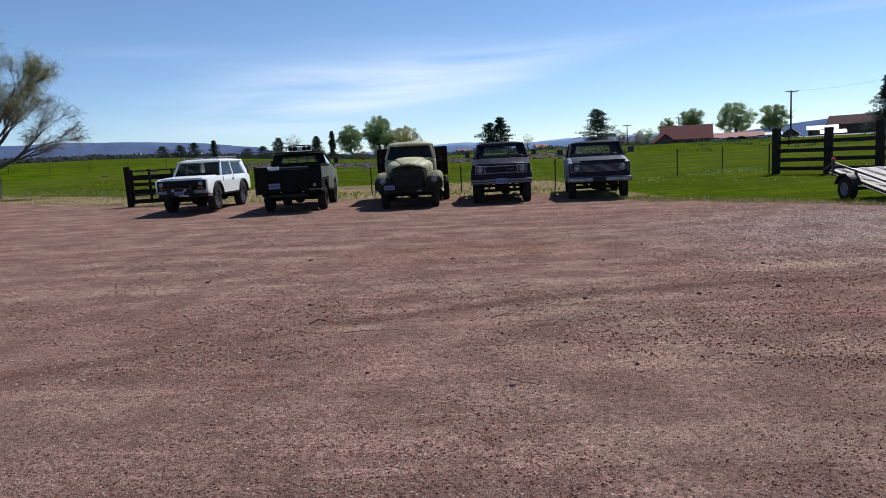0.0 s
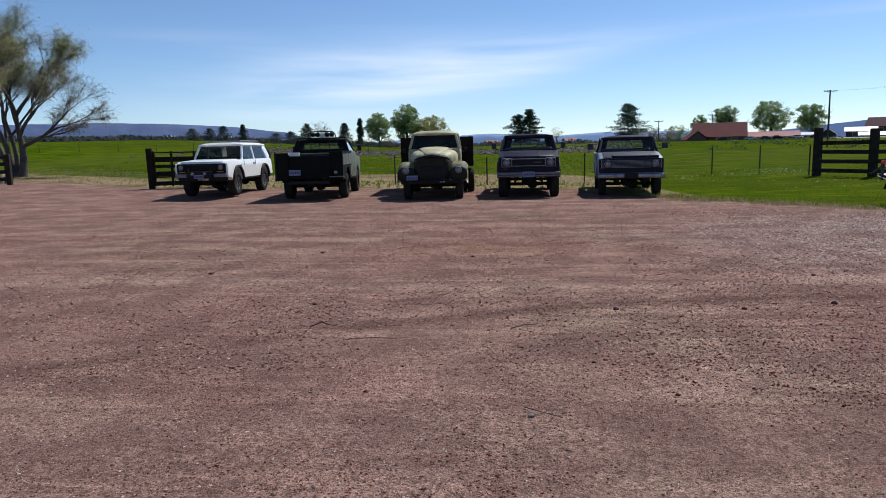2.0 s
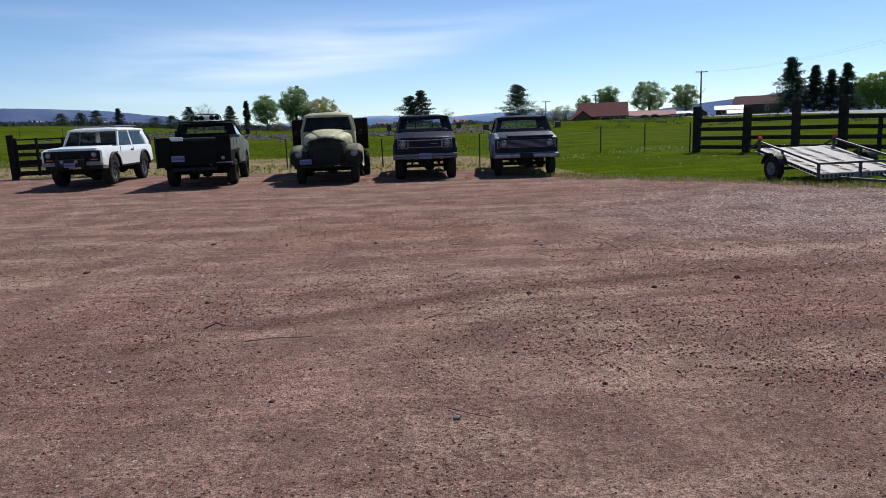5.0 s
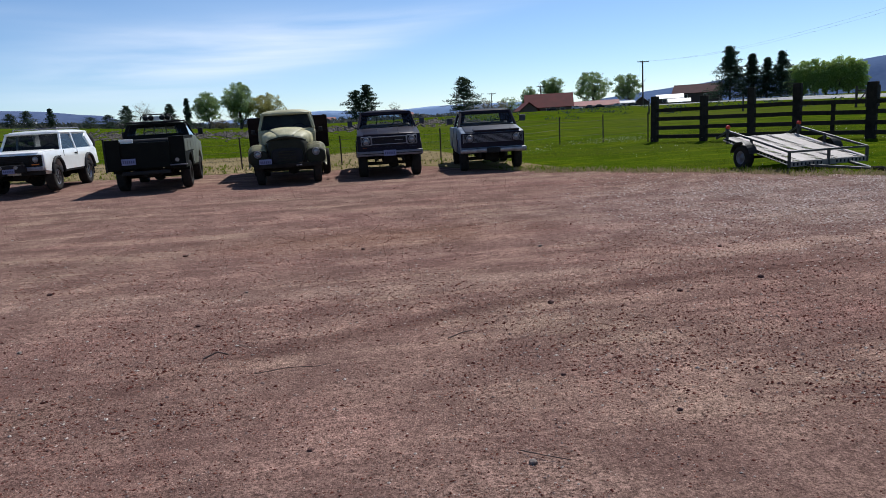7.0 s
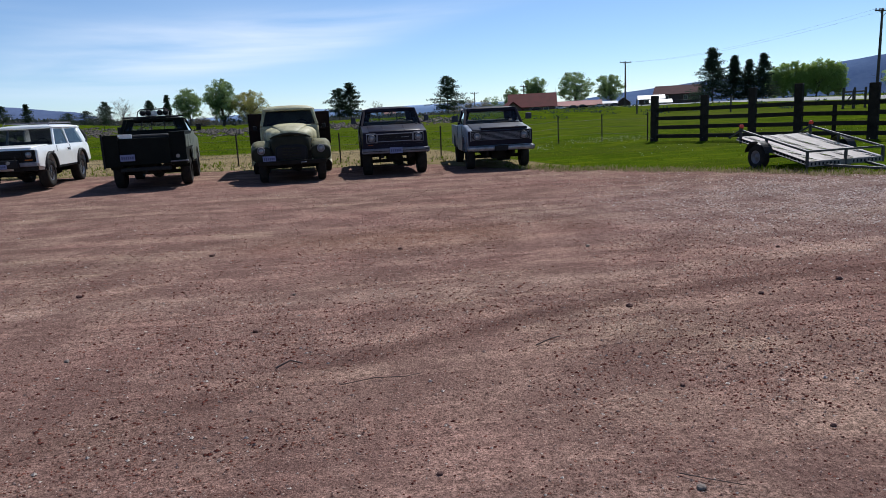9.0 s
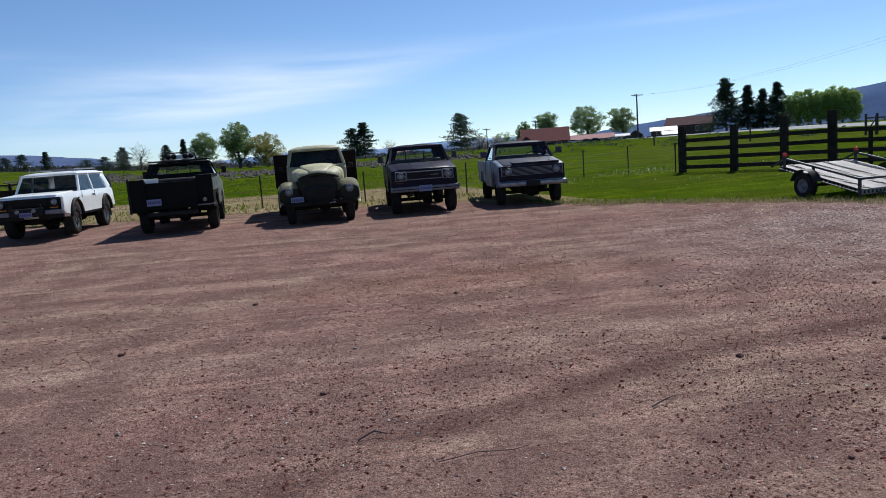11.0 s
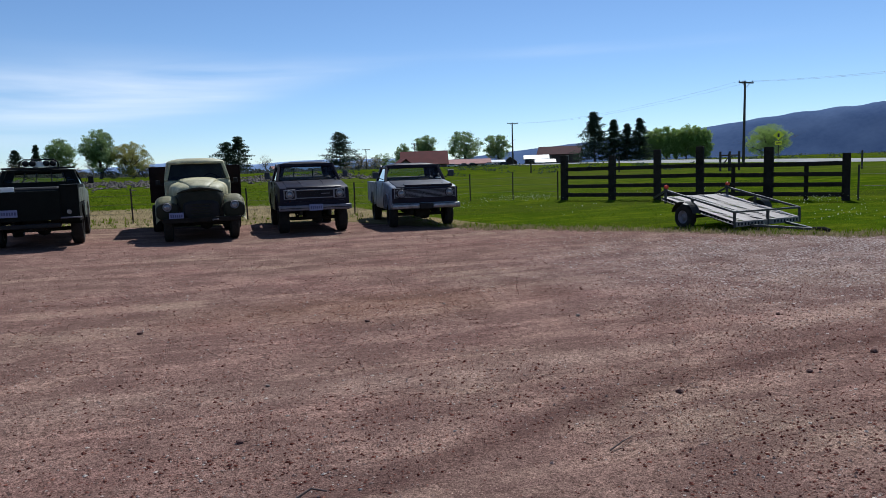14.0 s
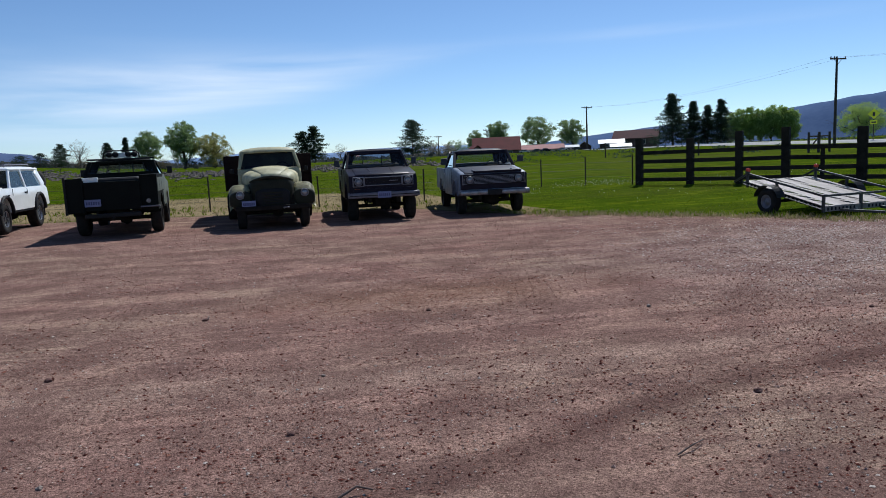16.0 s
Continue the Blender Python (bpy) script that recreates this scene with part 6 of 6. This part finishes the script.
def pine(x, y, h, w, seed, label, open_=0.0, leaf=L_PINE, pointed=False):
    rng = np.random.default_rng(seed)
    rnd = random.Random(seed)
    t = thing("pine_tree", pose(x, y, ground_z(x, y) - 0.1), label, "tree")
    out = ([], [])
    limb_rings([Vector((0, 0, 0)), Vector((0, 0, h * 0.5)), Vector((0, 0, h))], [h * 0.022, h * 0.014, 0.02], 7, *out)
    cs = []
    z = h * (0.10 if pointed else 0.16)
    while z < h * 0.97:
        f = (z / h - 0.08) / 0.92
        R = w * 0.56 * (1 - f) ** 0.85 + 0.02 * w if pointed else w * 0.5 * (1 - f ** 1.7) ** 0.7 * (0.6 + 0.4 * min(1, f * 4)) + 0.03 * w
        gap = 1.0 + 0.35 * noise.noise((seed * 1.7, z * 9 / h, 0))
        for k in range(rnd.randint(6, 9)):
            if rnd.random() < open_ * 0.5 + 0.08:
                continue
            a = rnd.uniform(0, 2 * math.pi)
            r = R * rnd.uniform(0.45, 1.3) * gap
            lift = 0.05 * h * (f - 0.45) + rnd.uniform(-0.02, 0.02) * h
            tip = Vector((math.cos(a) * r, math.sin(a) * r, z + lift))
            limb_rings([Vector((0, 0, z)), Vector((tip.x * 0.5, tip.y * 0.5, z + lift * 0.2)), tip], [h * 0.006, h * 0.004, 0.01], 3, *out)
            m = 80
            s = rng.uniform(0.15, 1.0, m) ** 0.8
            c = np.outer(s, np.array(tip)) + np.outer(1 - s, np.array((0, 0, z)))
            cs.append(c + rng.normal(scale=0.016 * h + 0.024 * w, size=(m, 3)) * (0.45 + 0.55 * np.sin(s * 3.0))[:, None] * np.array([1, 1, 0.55]))
        z += h * 0.036
    cs.append(np.c_[rng.normal(scale=0.008 * h, size=(60, 2)), rng.uniform(0.88, 1.02, 60) * h])
    arrays("trunk", [tuple(v) for v in out[0]], out[1], M_BARK, t)
    C = np.concatenate(cs)
    v, f = quads(C, rng.uniform(0.6, 1.3, len(C)) * 0.024 * h, rng)
    arrays("crown", v.tolist(), f.tolist(), leaf, t)


willow(-26.6, 36.1, 8.0, 5, "large half-bare willow with several stems and yellow-green buds",
       [(0.0, 0.15, 0.22, [(3, (0.85, 0.1, 0.35)), (4, (0.6, -0.3, 0.75)), (5, (-0.4, 0.3, 1.0)), (6, (0.45, 0.2, 1.1)), (6, (0.0, -0.2, 1.2))]),
        (-0.55, -0.75, 0.19, [(3, (-0.3, 0.4, 1.0)), (5, (0.1, -0.3, 1.2)), (6, (-0.15, 0.2, 1.2))]),
        (-0.3, -0.25, 0.15, [(4, (0.25, 0.4, 1.0)), (6, (0.1, 0.1, 1.2))])])
willow(-23.6, 30.9, 7.2, 11, "tall bare willow behind the dark plank fence",
       [(-0.3, -1.3, 0.17, [(3, (-0.6, 0.2, 0.9)), (5, (-0.2, -0.2, 1.2)), (6, (-0.5, 0.1, 1.0))]),
        (0.1, -0.55, 0.13, [(4, (-0.5, 0.3, 0.9)), (6, (-0.1, 0.1, 1.2))])])
for i, (x, y, h, w) in enumerate(((-28.8, 147.8, 7.6, 5.6), (-18.4, 119.3, 7.6, 5.6), (54.0, 193.1, 9.8, 6.6), (48.3, 194.7, 7.2, 5.0), (61.0, 180.5, 9.8, 9.8), (69.4, 177.6, 8.6, 7.6))):
    broadleaf(x, y, h, w, L_GREEN, 30 + i, "leafy green roadside tree far across the field")
broadleaf(-14.2, 119.8, 5.8, 6.4, L_YELLOW, 41, "spreading tree with fresh yellow-green leaves", 1.7, 0.06)
for i, (x, y, h, w) in enumerate(((-46.0, 150.0, 2.6, 5.5), (-41.0, 150.5, 2.2, 5.0), (-36.5, 151.0, 2.8, 4.5), (-31.5, 149.0, 2.2, 4.5), (-26.5, 146.0, 2.0, 4.0), (-22.0, 121.0, 1.8, 3.6), (-17.0, 118.6, 1.9, 3.8), (-12.6, 120.5, 2.2, 3.2), (-10.0, 122.0, 1.6, 3.0))):
    broadleaf(x, y, h, w, L_THICKET if i % 3 else L_PINE, 140 + i, "low brown thicket at the foot of the far trees", 0.7, 0.03, "thicket")
broadleaf(72.0, 84.1, 4.9, 6.8, L_POPLAR, 42, "round bright green tree beside the road", 2.0, 0.04)
for i, (x, y, h, w) in enumerate(((11.0, 200.3, 5.2, 4.2), (-42.9, 154.8, 6.0, 4.8), (-24.0, 150.0, 4.5, 3.6), (30.0, 205.0, 4.6, 4.0))):
    broadleaf(x, y, h, w, L_PALE, 50 + i, "bare pale branching tree far away", 0.7, 0.2, sparse=True)
for i, (x, y, h, w) in enumerate(((38.3, 207.1, 4.6, 6.2), (45.0, 205.7, 5.0, 7.0), (41.5, 200.0, 4.0, 5.0), (50.0, 205.0, 4.2, 6.0), (34.5, 210, 3.6, 5.0))):
    broadleaf(x, y, h, w, L_GREEN if i % 2 else L_PALE, 60 + i, "thin leafing shrub tree behind the farmhouse", 0.8, 0.1)
for i, (x, y, h, w) in enumerate(((81.6, 127.4, 6.3, 3.4), (83.0, 126.4, 6.9, 3.6), (84.5, 125.3, 7.1, 3.4), (86.0, 124.3, 6.8, 3.6), (87.5, 123.2, 7.3, 3.6), (89.0, 122.1, 7.1, 3.4), (90.4, 121.0, 6.5, 3.2))):
    broadleaf(x, y, h, w, L_POPLAR, 70 + i, "upright bright green poplar in a row", 1.6, 0.02, "poplar_tree")
for i, (x, y, h, w) in enumerate(((0.4, 160.6, 6.9, 6.8), (3.0, 160.9, 8.0, 5.8), (22.6, 148.9, 7.8, 7.4))):
    pine(x, y, h, w, 80 + i, "dark green conifer standing in the far field", 0.1)
for i, (x, y, h, w) in enumerate(((62.6, 115.6, 8.8, 7.6), (65.6, 114.1, 7.4, 4.2), (67.5, 112.8, 6.6, 4.0), (69.4, 111.8, 7.4, 4.8))):
    pine(x, y, h, w, 90 + i, "dark pointed pine beside the barn", pointed=True)
for i, (x, y, h, w) in enumerate(((-73.2, 165.1, 3.2, 3.8), (-70.2, 166.4, 3.8, 5.0), (-66.0, 168.1, 4.4, 2.6), (-45.9, 153.9, 4.9, 4.4), (-37.9, 156.1, 5.3, 3.4), (-34.6, 156.9, 6.4, 2.0), (-76.5, 163, 3.0, 4.2), (-49.0, 152.0, 3.0, 4.5), (-53.5, 155.0, 2.6, 5.0))):
    pine(x, y, h, w, 100 + i, "small dark conifer at the edge of the plain", 0.2)


# ---------------------------------------------------------------- far scrub, rocks, grass, pebbles
def far_scrub():
    rng = np.random.default_rng(7)
    n = 4200
    az = np.radians(np.where(rng.random(n) < 0.65, rng.uniform(-62, -8, n), rng.uniform(-62, 18, n)))
    d = rng.uniform(200, 420, n)
    x, y = -1 + d * np.sin(az), 2 + d * np.cos(az)
    cs, ss = [], []
    for a, b, dd in zip(x, y, d):
        g = ground_z(a, b)
        m = 20
        r = rng.uniform(0.4, 1.5)
        cs.append(np.array((a, b, g + r * 0.35)) + np.clip(rng.normal(size=(m, 3)), -1.6, 1.6) * np.array((r * 1.3, r, r * 0.4)))
        ss.append(np.full(m, r * 0.8))
    v, f = quads(np.concatenate(cs), np.concatenate(ss), rng)
    ob = arrays("far_scrub", v.tolist(), f.tolist(), L_SCRUB)
    tagged(ob, "dark line of far scrub and hedges on the plain", "scrub", kind="stuff")


far_scrub()


def roadside_scrub():
    rng = np.random.default_rng(17)
    cs, ss = [], []
    for k in range(280):
        az = radians(rng.uniform(8, 62))
        d = rng.uniform(62, 150)
        a, b = -1 + d * math.sin(az), 2 + d * math.cos(az)
        if abs(a - 57) < 7:
            continue
        r = rng.uniform(0.12, 0.5)
        cs.append(np.array((a, b, ground_z(a, b) + r * 0.3)) + np.clip(rng.normal(size=(22, 3)), -1.5, 1.5) * np.array((r * 1.6, r, r * 0.28)))
        ss.append(np.full(22, r * 0.6))
    v, f = quads(np.concatenate(cs), np.concatenate(ss), rng)
    tagged(arrays("roadside_scrub", v.tolist(), f.tolist(), L_PINE), "low dark brush dotted over the field by the road", "scrub", kind="stuff")


roadside_scrub()


def rubble():
    rng = np.random.default_rng(9)
    verts, faces = [], []
    o = np.array([(1, 0, 0), (-1, 0, 0), (0, 1, 0), (0, -1, 0), (0, 0, 1), (0, 0, -1)], float)
    tri = [(0, 2, 4), (2, 1, 4), (1, 3, 4), (3, 0, 4), (2, 0, 5), (1, 2, 5), (3, 1, 5), (0, 3, 5)]
    for k in range(1800):
        x = rng.uniform(-34, 13)
        y = 82 + rng.normal() * 7 + 0.1 * x
        r = rng.uniform(0.06, 0.26)
        p = o * r * rng.uniform(0.6, 1.3, (6, 3)) * np.array((1.3, 1.1, 0.7)) + np.array((x, y, ground_z(x, y) + r * 0.15))
        b = len(verts)
        verts.extend(map(tuple, p))
        faces.extend(tuple(i + b for i in f) for f in tri)
    ob = arrays("rubble_rocks", verts, faces, M_STONE)
    tagged(ob, "broken dark rocks lying in a band across the pasture", "rocks", kind="stuff")


rubble()


def blades(name, pts, h, material, label, rng, per=4, wide=0.012, cat="grass"):
    """Tufts of narrow bent blades."""
    n = len(pts)
    base = np.repeat(pts, per, 0) + np.c_[rng.normal(scale=0.03, size=(n * per, 2)), np.zeros(n * per)]
    hh = np.repeat(h, per) * rng.uniform(0.5, 1.15, n * per)
    a = rng.uniform(0, 2 * np.pi, n * per)
    side = np.c_[np.cos(a), np.sin(a), np.zeros(n * per)] * wide
    lean = np.c_[rng.normal(scale=0.35, size=(n * per, 2)), np.ones(n * per)] * hh[:, None]
    v = np.stack([base - side, base + side, base + lean * 0.6 + side * 0.6, base + lean], 1).reshape(-1, 3)
    f = np.arange(4 * n * per).reshape(-1, 4)
    ob = arrays(name, v.tolist(), f.tolist(), material)
    tagged(ob, label, cat, kind="stuff")


def scatter(rng, n, x0, x1, y0, y1, ok):
    out = []
    while len(out) < n:
        x, y = rng.uniform(x0, x1), rng.uniform(y0, y1)
        if ok(x, y):
            out.append((x, y, ground_z(x, y) - 0.01))
    return np.array(out)


def sow():
    rng = np.random.default_rng(21)
    p = scatter(rng, 14000, 3.5, 26, 10, 36, lambda x, y: y > edge_y(x) + 0.8)
    blades("pasture_grass", p, rng.uniform(0.015, 0.055, len(p)), L_GRASS, "lush green pasture grass around the trailer and fence", rng, 4, 0.014)
    p = scatter(rng, 6000, -30, 6, 34, 62, lambda x, y: y > edge_y(x) + 8)
    blades("far_pasture_grass", p, rng.uniform(0.04, 0.10, len(p)), L_GRASS, "green pasture grass beyond the dry strip", rng, 3, 0.03)
    p = scatter(rng, 6000, -30, 5, 26, 46, lambda x, y: 0.0 < y - edge_y(x) < 9 + 2 * noise.noise((x, y, 0)))
    blades("dry_grass", p, rng.uniform(0.03, 0.11, len(p)), L_DRY, "straw-coloured dry grass behind the parked trucks", rng, 3, 0.012)
    p = scatter(rng, 450, -16, 5, 26, 32, lambda x, y: 0.0 < y - edge_y(x) < 4)
    blades("green_weeds", p, rng.uniform(0.06, 0.2, len(p)), L_GRASS, "patchy green weeds at the yard edge", rng, 4, 0.014)
    p = scatter(rng, 4200, 3.6, 24, 10, 26, lambda x, y: -0.7 + 0.8 * noise.noise((x * 1.2, y * 1.2, 2)) < y - edge_y(x) < 0.9)
    blades("verge_weeds", p, rng.uniform(0.02, 0.13, len(p)), L_DRY, "dry weedy verge between gravel and grass", rng, 4, 0.010)
    p = scatter(rng, 1500, 3.6, 24, 10, 26, lambda x, y: -0.25 + 0.8 * noise.noise((x * 1.2, y * 1.2, 2)) < y - edge_y(x) < 1.3)
    blades("verge_grass", p, rng.uniform(0.04, 0.16, len(p)), L_GRASS, "green grass tufts at the gravel edge", rng, 4, 0.012)
    p = scatter(rng, 200, 7.5, 20, 14, 33, lambda x, y: y > edge_y(x) + 1 and noise.noise((x * 0.45, y * 0.45, 3)) > 0.12)
    p[:, 2] += rng.uniform(0.10, 0.20, len(p))
    v, f = quads(p, rng.uniform(0.02, 0.045, len(p)), rng)
    tagged(arrays("meadow_flowers", v.tolist(), f.tolist(), L_FLOWER), "small white flowers dotted through the grass", "flowers", kind="stuff")


sow()


def pale_weeds():
    rng = np.random.default_rng(23)
    cs = []
    for x, y, n, s in ((9.6, 30.2, 150, 0.9), (11.0, 30.4, 120, 0.6), (6.2, 27.5, 60, 0.5), (16.8, 21.5, 110, 0.8), (19.5, 19.5, 110, 1.0), (13.2, 17.2, 40, 0.5)):
        p = np.c_[rng.normal(x, s, n), rng.normal(y, s * 0.5, n)]
        cs.append(np.array([(a, b, ground_z(a, b) + rng.uniform(0.05, 0.28)) for a, b in p]))
    C = np.concatenate(cs)
    v, f = quads(C, rng.uniform(0.02, 0.06, len(C)), rng)
    tagged(arrays("pale_weeds", v.tolist(), f.tolist(), L_WEED), "clumps of pale flowering weeds along the fence", "weeds", kind="stuff")


pale_weeds()


OCT = np.array([(1, 0, 0), (-1, 0, 0), (0, 1, 0), (0, -1, 0), (0, 0, 1), (0, 0, -1)], float)
OCT_F = np.array([(0, 2, 4), (2, 1, 4), (1, 3, 4), (3, 0, 4), (2, 0, 5), (1, 2, 5), (3, 1, 5), (0, 3, 5)])


def pebble_mat(name, stops):
    m = leaf_mat(name, stops[0], stops[-1])
    nt = m.node_tree
    out, b = nt.nodes["Material Output"], nt.nodes["Principled BSDF"]
    b.inputs["Roughness"].default_value = 0.9
    nt.links.new(b.outputs[0], out.inputs[0])
    ramp = next(n for n in nt.nodes if n.type == "VALTORGB")
    ramp.color_ramp.interpolation = "CONSTANT"
    for i, c in enumerate(stops[1:-1]):
        e = ramp.color_ramp.elements.new((i + 1) / len(stops))
        e.color = (*c, 1)
    ramp.color_ramp.elements[-1].position = 1 - 1 / len(stops) * 0.6
    return m


M_PEBBLE = pebble_mat("mixed_cinder_pebbles", [(0.10, 0.034, 0.026), (0.19, 0.075, 0.055), (0.26, 0.125, 0.09), (0.12, 0.044, 0.034), (0.21, 0.12, 0.095), (0.32, 0.22, 0.18), (0.50, 0.42, 0.36)])


def pebbles(name, n, d0, d1, r0, r1, seed, label):
    rng = np.random.default_rng(seed)
    az = np.radians(rng.uniform(-48, 62, n * 3))
    d = d0 * (d1 / d0) ** rng.random(n * 3)
    x, y = -1 + d * np.sin(az), -0.6 + d * np.cos(az)
    keep = [i for i in range(len(x)) if y[i] < edge_y(x[i]) - 0.2 and noise.noise((x[i] * 0.6, y[i] * 0.6, 8)) + 0.5 * noise.noise((x[i] * 1.9, y[i] * 2.6, 5)) + 0.06 * x[i] * (0.5 if x[i] < 0 else 1) > rng.uniform(-0.75, 0.35)][:n]
    x, y = x[keep], y[keep]
    r = r0 * (r1 / r0) ** (rng.random(len(x)) ** 1.8)
    g = np.array([ground_z(a, b) for a, b in zip(x, y)])
    v = OCT[None] * r[:, None, None] * rng.uniform(0.55, 1.25, (len(x), 6, 3)) * np.array((1.25, 1.1, 0.66))
    v = v + np.stack([x, y, g + r * 0.25], 1)[:, None, :]
    f = OCT_F[None] + (np.arange(len(x)) * 6)[:, None, None]
    ob = arrays(name, v.reshape(-1, 3).tolist(), f.reshape(-1, 3).tolist(), M_PEBBLE)
    tagged(ob, label, "gravel", kind="stuff")


pebbles("gravel", 150000, 2.0, 15, 0.0025, 0.0090, 31, "loose reddish cinder gravel scattered over the yard")
def pale_gravel():
    rng = np.random.default_rng(35)
    x, y = rng.normal(9.0, 3.6, 40000), rng.normal(12.2, 2.6, 40000)
    keep = [i for i in range(len(x)) if 3 < x[i] < 20 and 7 < y[i] < edge_y(x[i]) - 0.1 and noise.noise((x[i] * 0.8, y[i] * 1.6, 4)) > rng.uniform(-0.5, 0.3)][:16000]
    x, y = x[keep], y[keep]
    r = rng.uniform(0.006, 0.019, len(x))
    g = np.array([ground_z(a, b) for a, b in zip(x, y)])
    v = OCT[None] * r[:, None, None] * rng.uniform(0.55, 1.25, (len(x), 6, 3)) * np.array((1.35, 1.25, 0.42))
    v = v + np.stack([x, y, g + r * 0.12], 1)[:, None, :]
    f = OCT_F[None] + (np.arange(len(x)) * 6)[:, None, None]
    tagged(arrays("pale_gravel", v.reshape(-1, 3).tolist(), f.reshape(-1, 3).tolist(), M_PALEPEBBLE), "loose pale grey gravel near the trailer", "gravel", kind="stuff")


M_PALEPEBBLE = pebble_mat("pale_grey_pebbles", [(0.27, 0.20, 0.17), (0.42, 0.35, 0.31), (0.18, 0.11, 0.09), (0.55, 0.48, 0.44), (0.33, 0.26, 0.23)])
pale_gravel()
pebbles("coarse_gravel", 30000, 6, 26, 0.006, 0.0150, 32, "coarser dark cinder gravel over the yard")


def stone(x, y, r, seed, material, label):
    rng = random.Random(seed)
    b = bmesh.new()
    r *= 0.75
    bmesh.ops.create_icosphere(b, subdivisions=2, radius=r)
    for v in b.verts:
        k = 1 + 0.35 * noise.noise(v.co / r * 1.3 + Vector((seed, 0, 0)))
        v.co = Vector((v.co.x * k * 1.15, v.co.y * k, v.co.z * k * 0.75))
    ob = link("stone", b, material)
    ob.location = (x, y, ground_z(x, y) + r * 0.35)
    tagged(ob, label, "stone")


M_DARKSTONE = mat("dark_cinder", (0.085, 0.036, 0.028), (0.13, 0.062, 0.048), 20, 0.9, bump=0.5)
M_PALESTONE = mat("pale_stone", (0.24, 0.19, 0.16), (0.16, 0.13, 0.11), 20, 0.9, bump=0.4)
for i, (x, y, r) in enumerate(((0.79, 7.27, 0.034), (0.85, 4.89, 0.02), (-2.28, 7.55, 0.03), (1.99, 7.28, 0.03), (-1.17, 4.9, 0.02), (2.9, 7.5, 0.036), (-0.8, 10.7, 0.03), (-4.2, 9.3, 0.035), (0.4, 5.6, 0.02), (-3.2, 11.2, 0.035), (3.3, 9.0, 0.03))):
    stone(x, y, r, i + 1, M_DARKSTONE, "dark reddish cinder stone on the gravel yard")
for i, (x, y, r) in enumerate(((-0.085, 4.49, 0.025), (-2.03, 8.69, 0.02), (-3.6, 7.2, 0.024), (1.4, 9.9, 0.028))):
    stone(x, y, r, i + 20, M_PALESTONE, "pale grey stone on the gravel yard")


def stick(pts, r, label):
    b = tube([(x, y, ground_z(x, y) + z) for x, y, z in pts], [r * (1 - 0.5 * i / len(pts)) for i in range(len(pts))], 6)
    tagged(link("stick", b, M_DRIFT), label, "stick")


stick([(-1.62, 6.16, 0.012), (-1.4, 6.2, 0.02), (-1.2, 6.17, 0.02), (-1.1, 6.22, 0.012)], 0.003, "thin dry twig lying on the gravel")
stick([(-0.22, 6.55, 0.01), (-0.1, 6.6, 0.03), (0.0, 6.66, 0.02)], 0.005, "short dark stick lying on the gravel")
stick([(-2.05, 6.6, 0.01), (-1.95, 6.64, 0.04), (-1.87, 6.62, 0.02)], 0.007, "dark clump of bark on the gravel")
stick([(-0.12, 4.62, 0.01), (-0.02, 4.52, 0.02), (0.1, 4.45, 0.015)], 0.003, "small dry twig beside a pale stone")
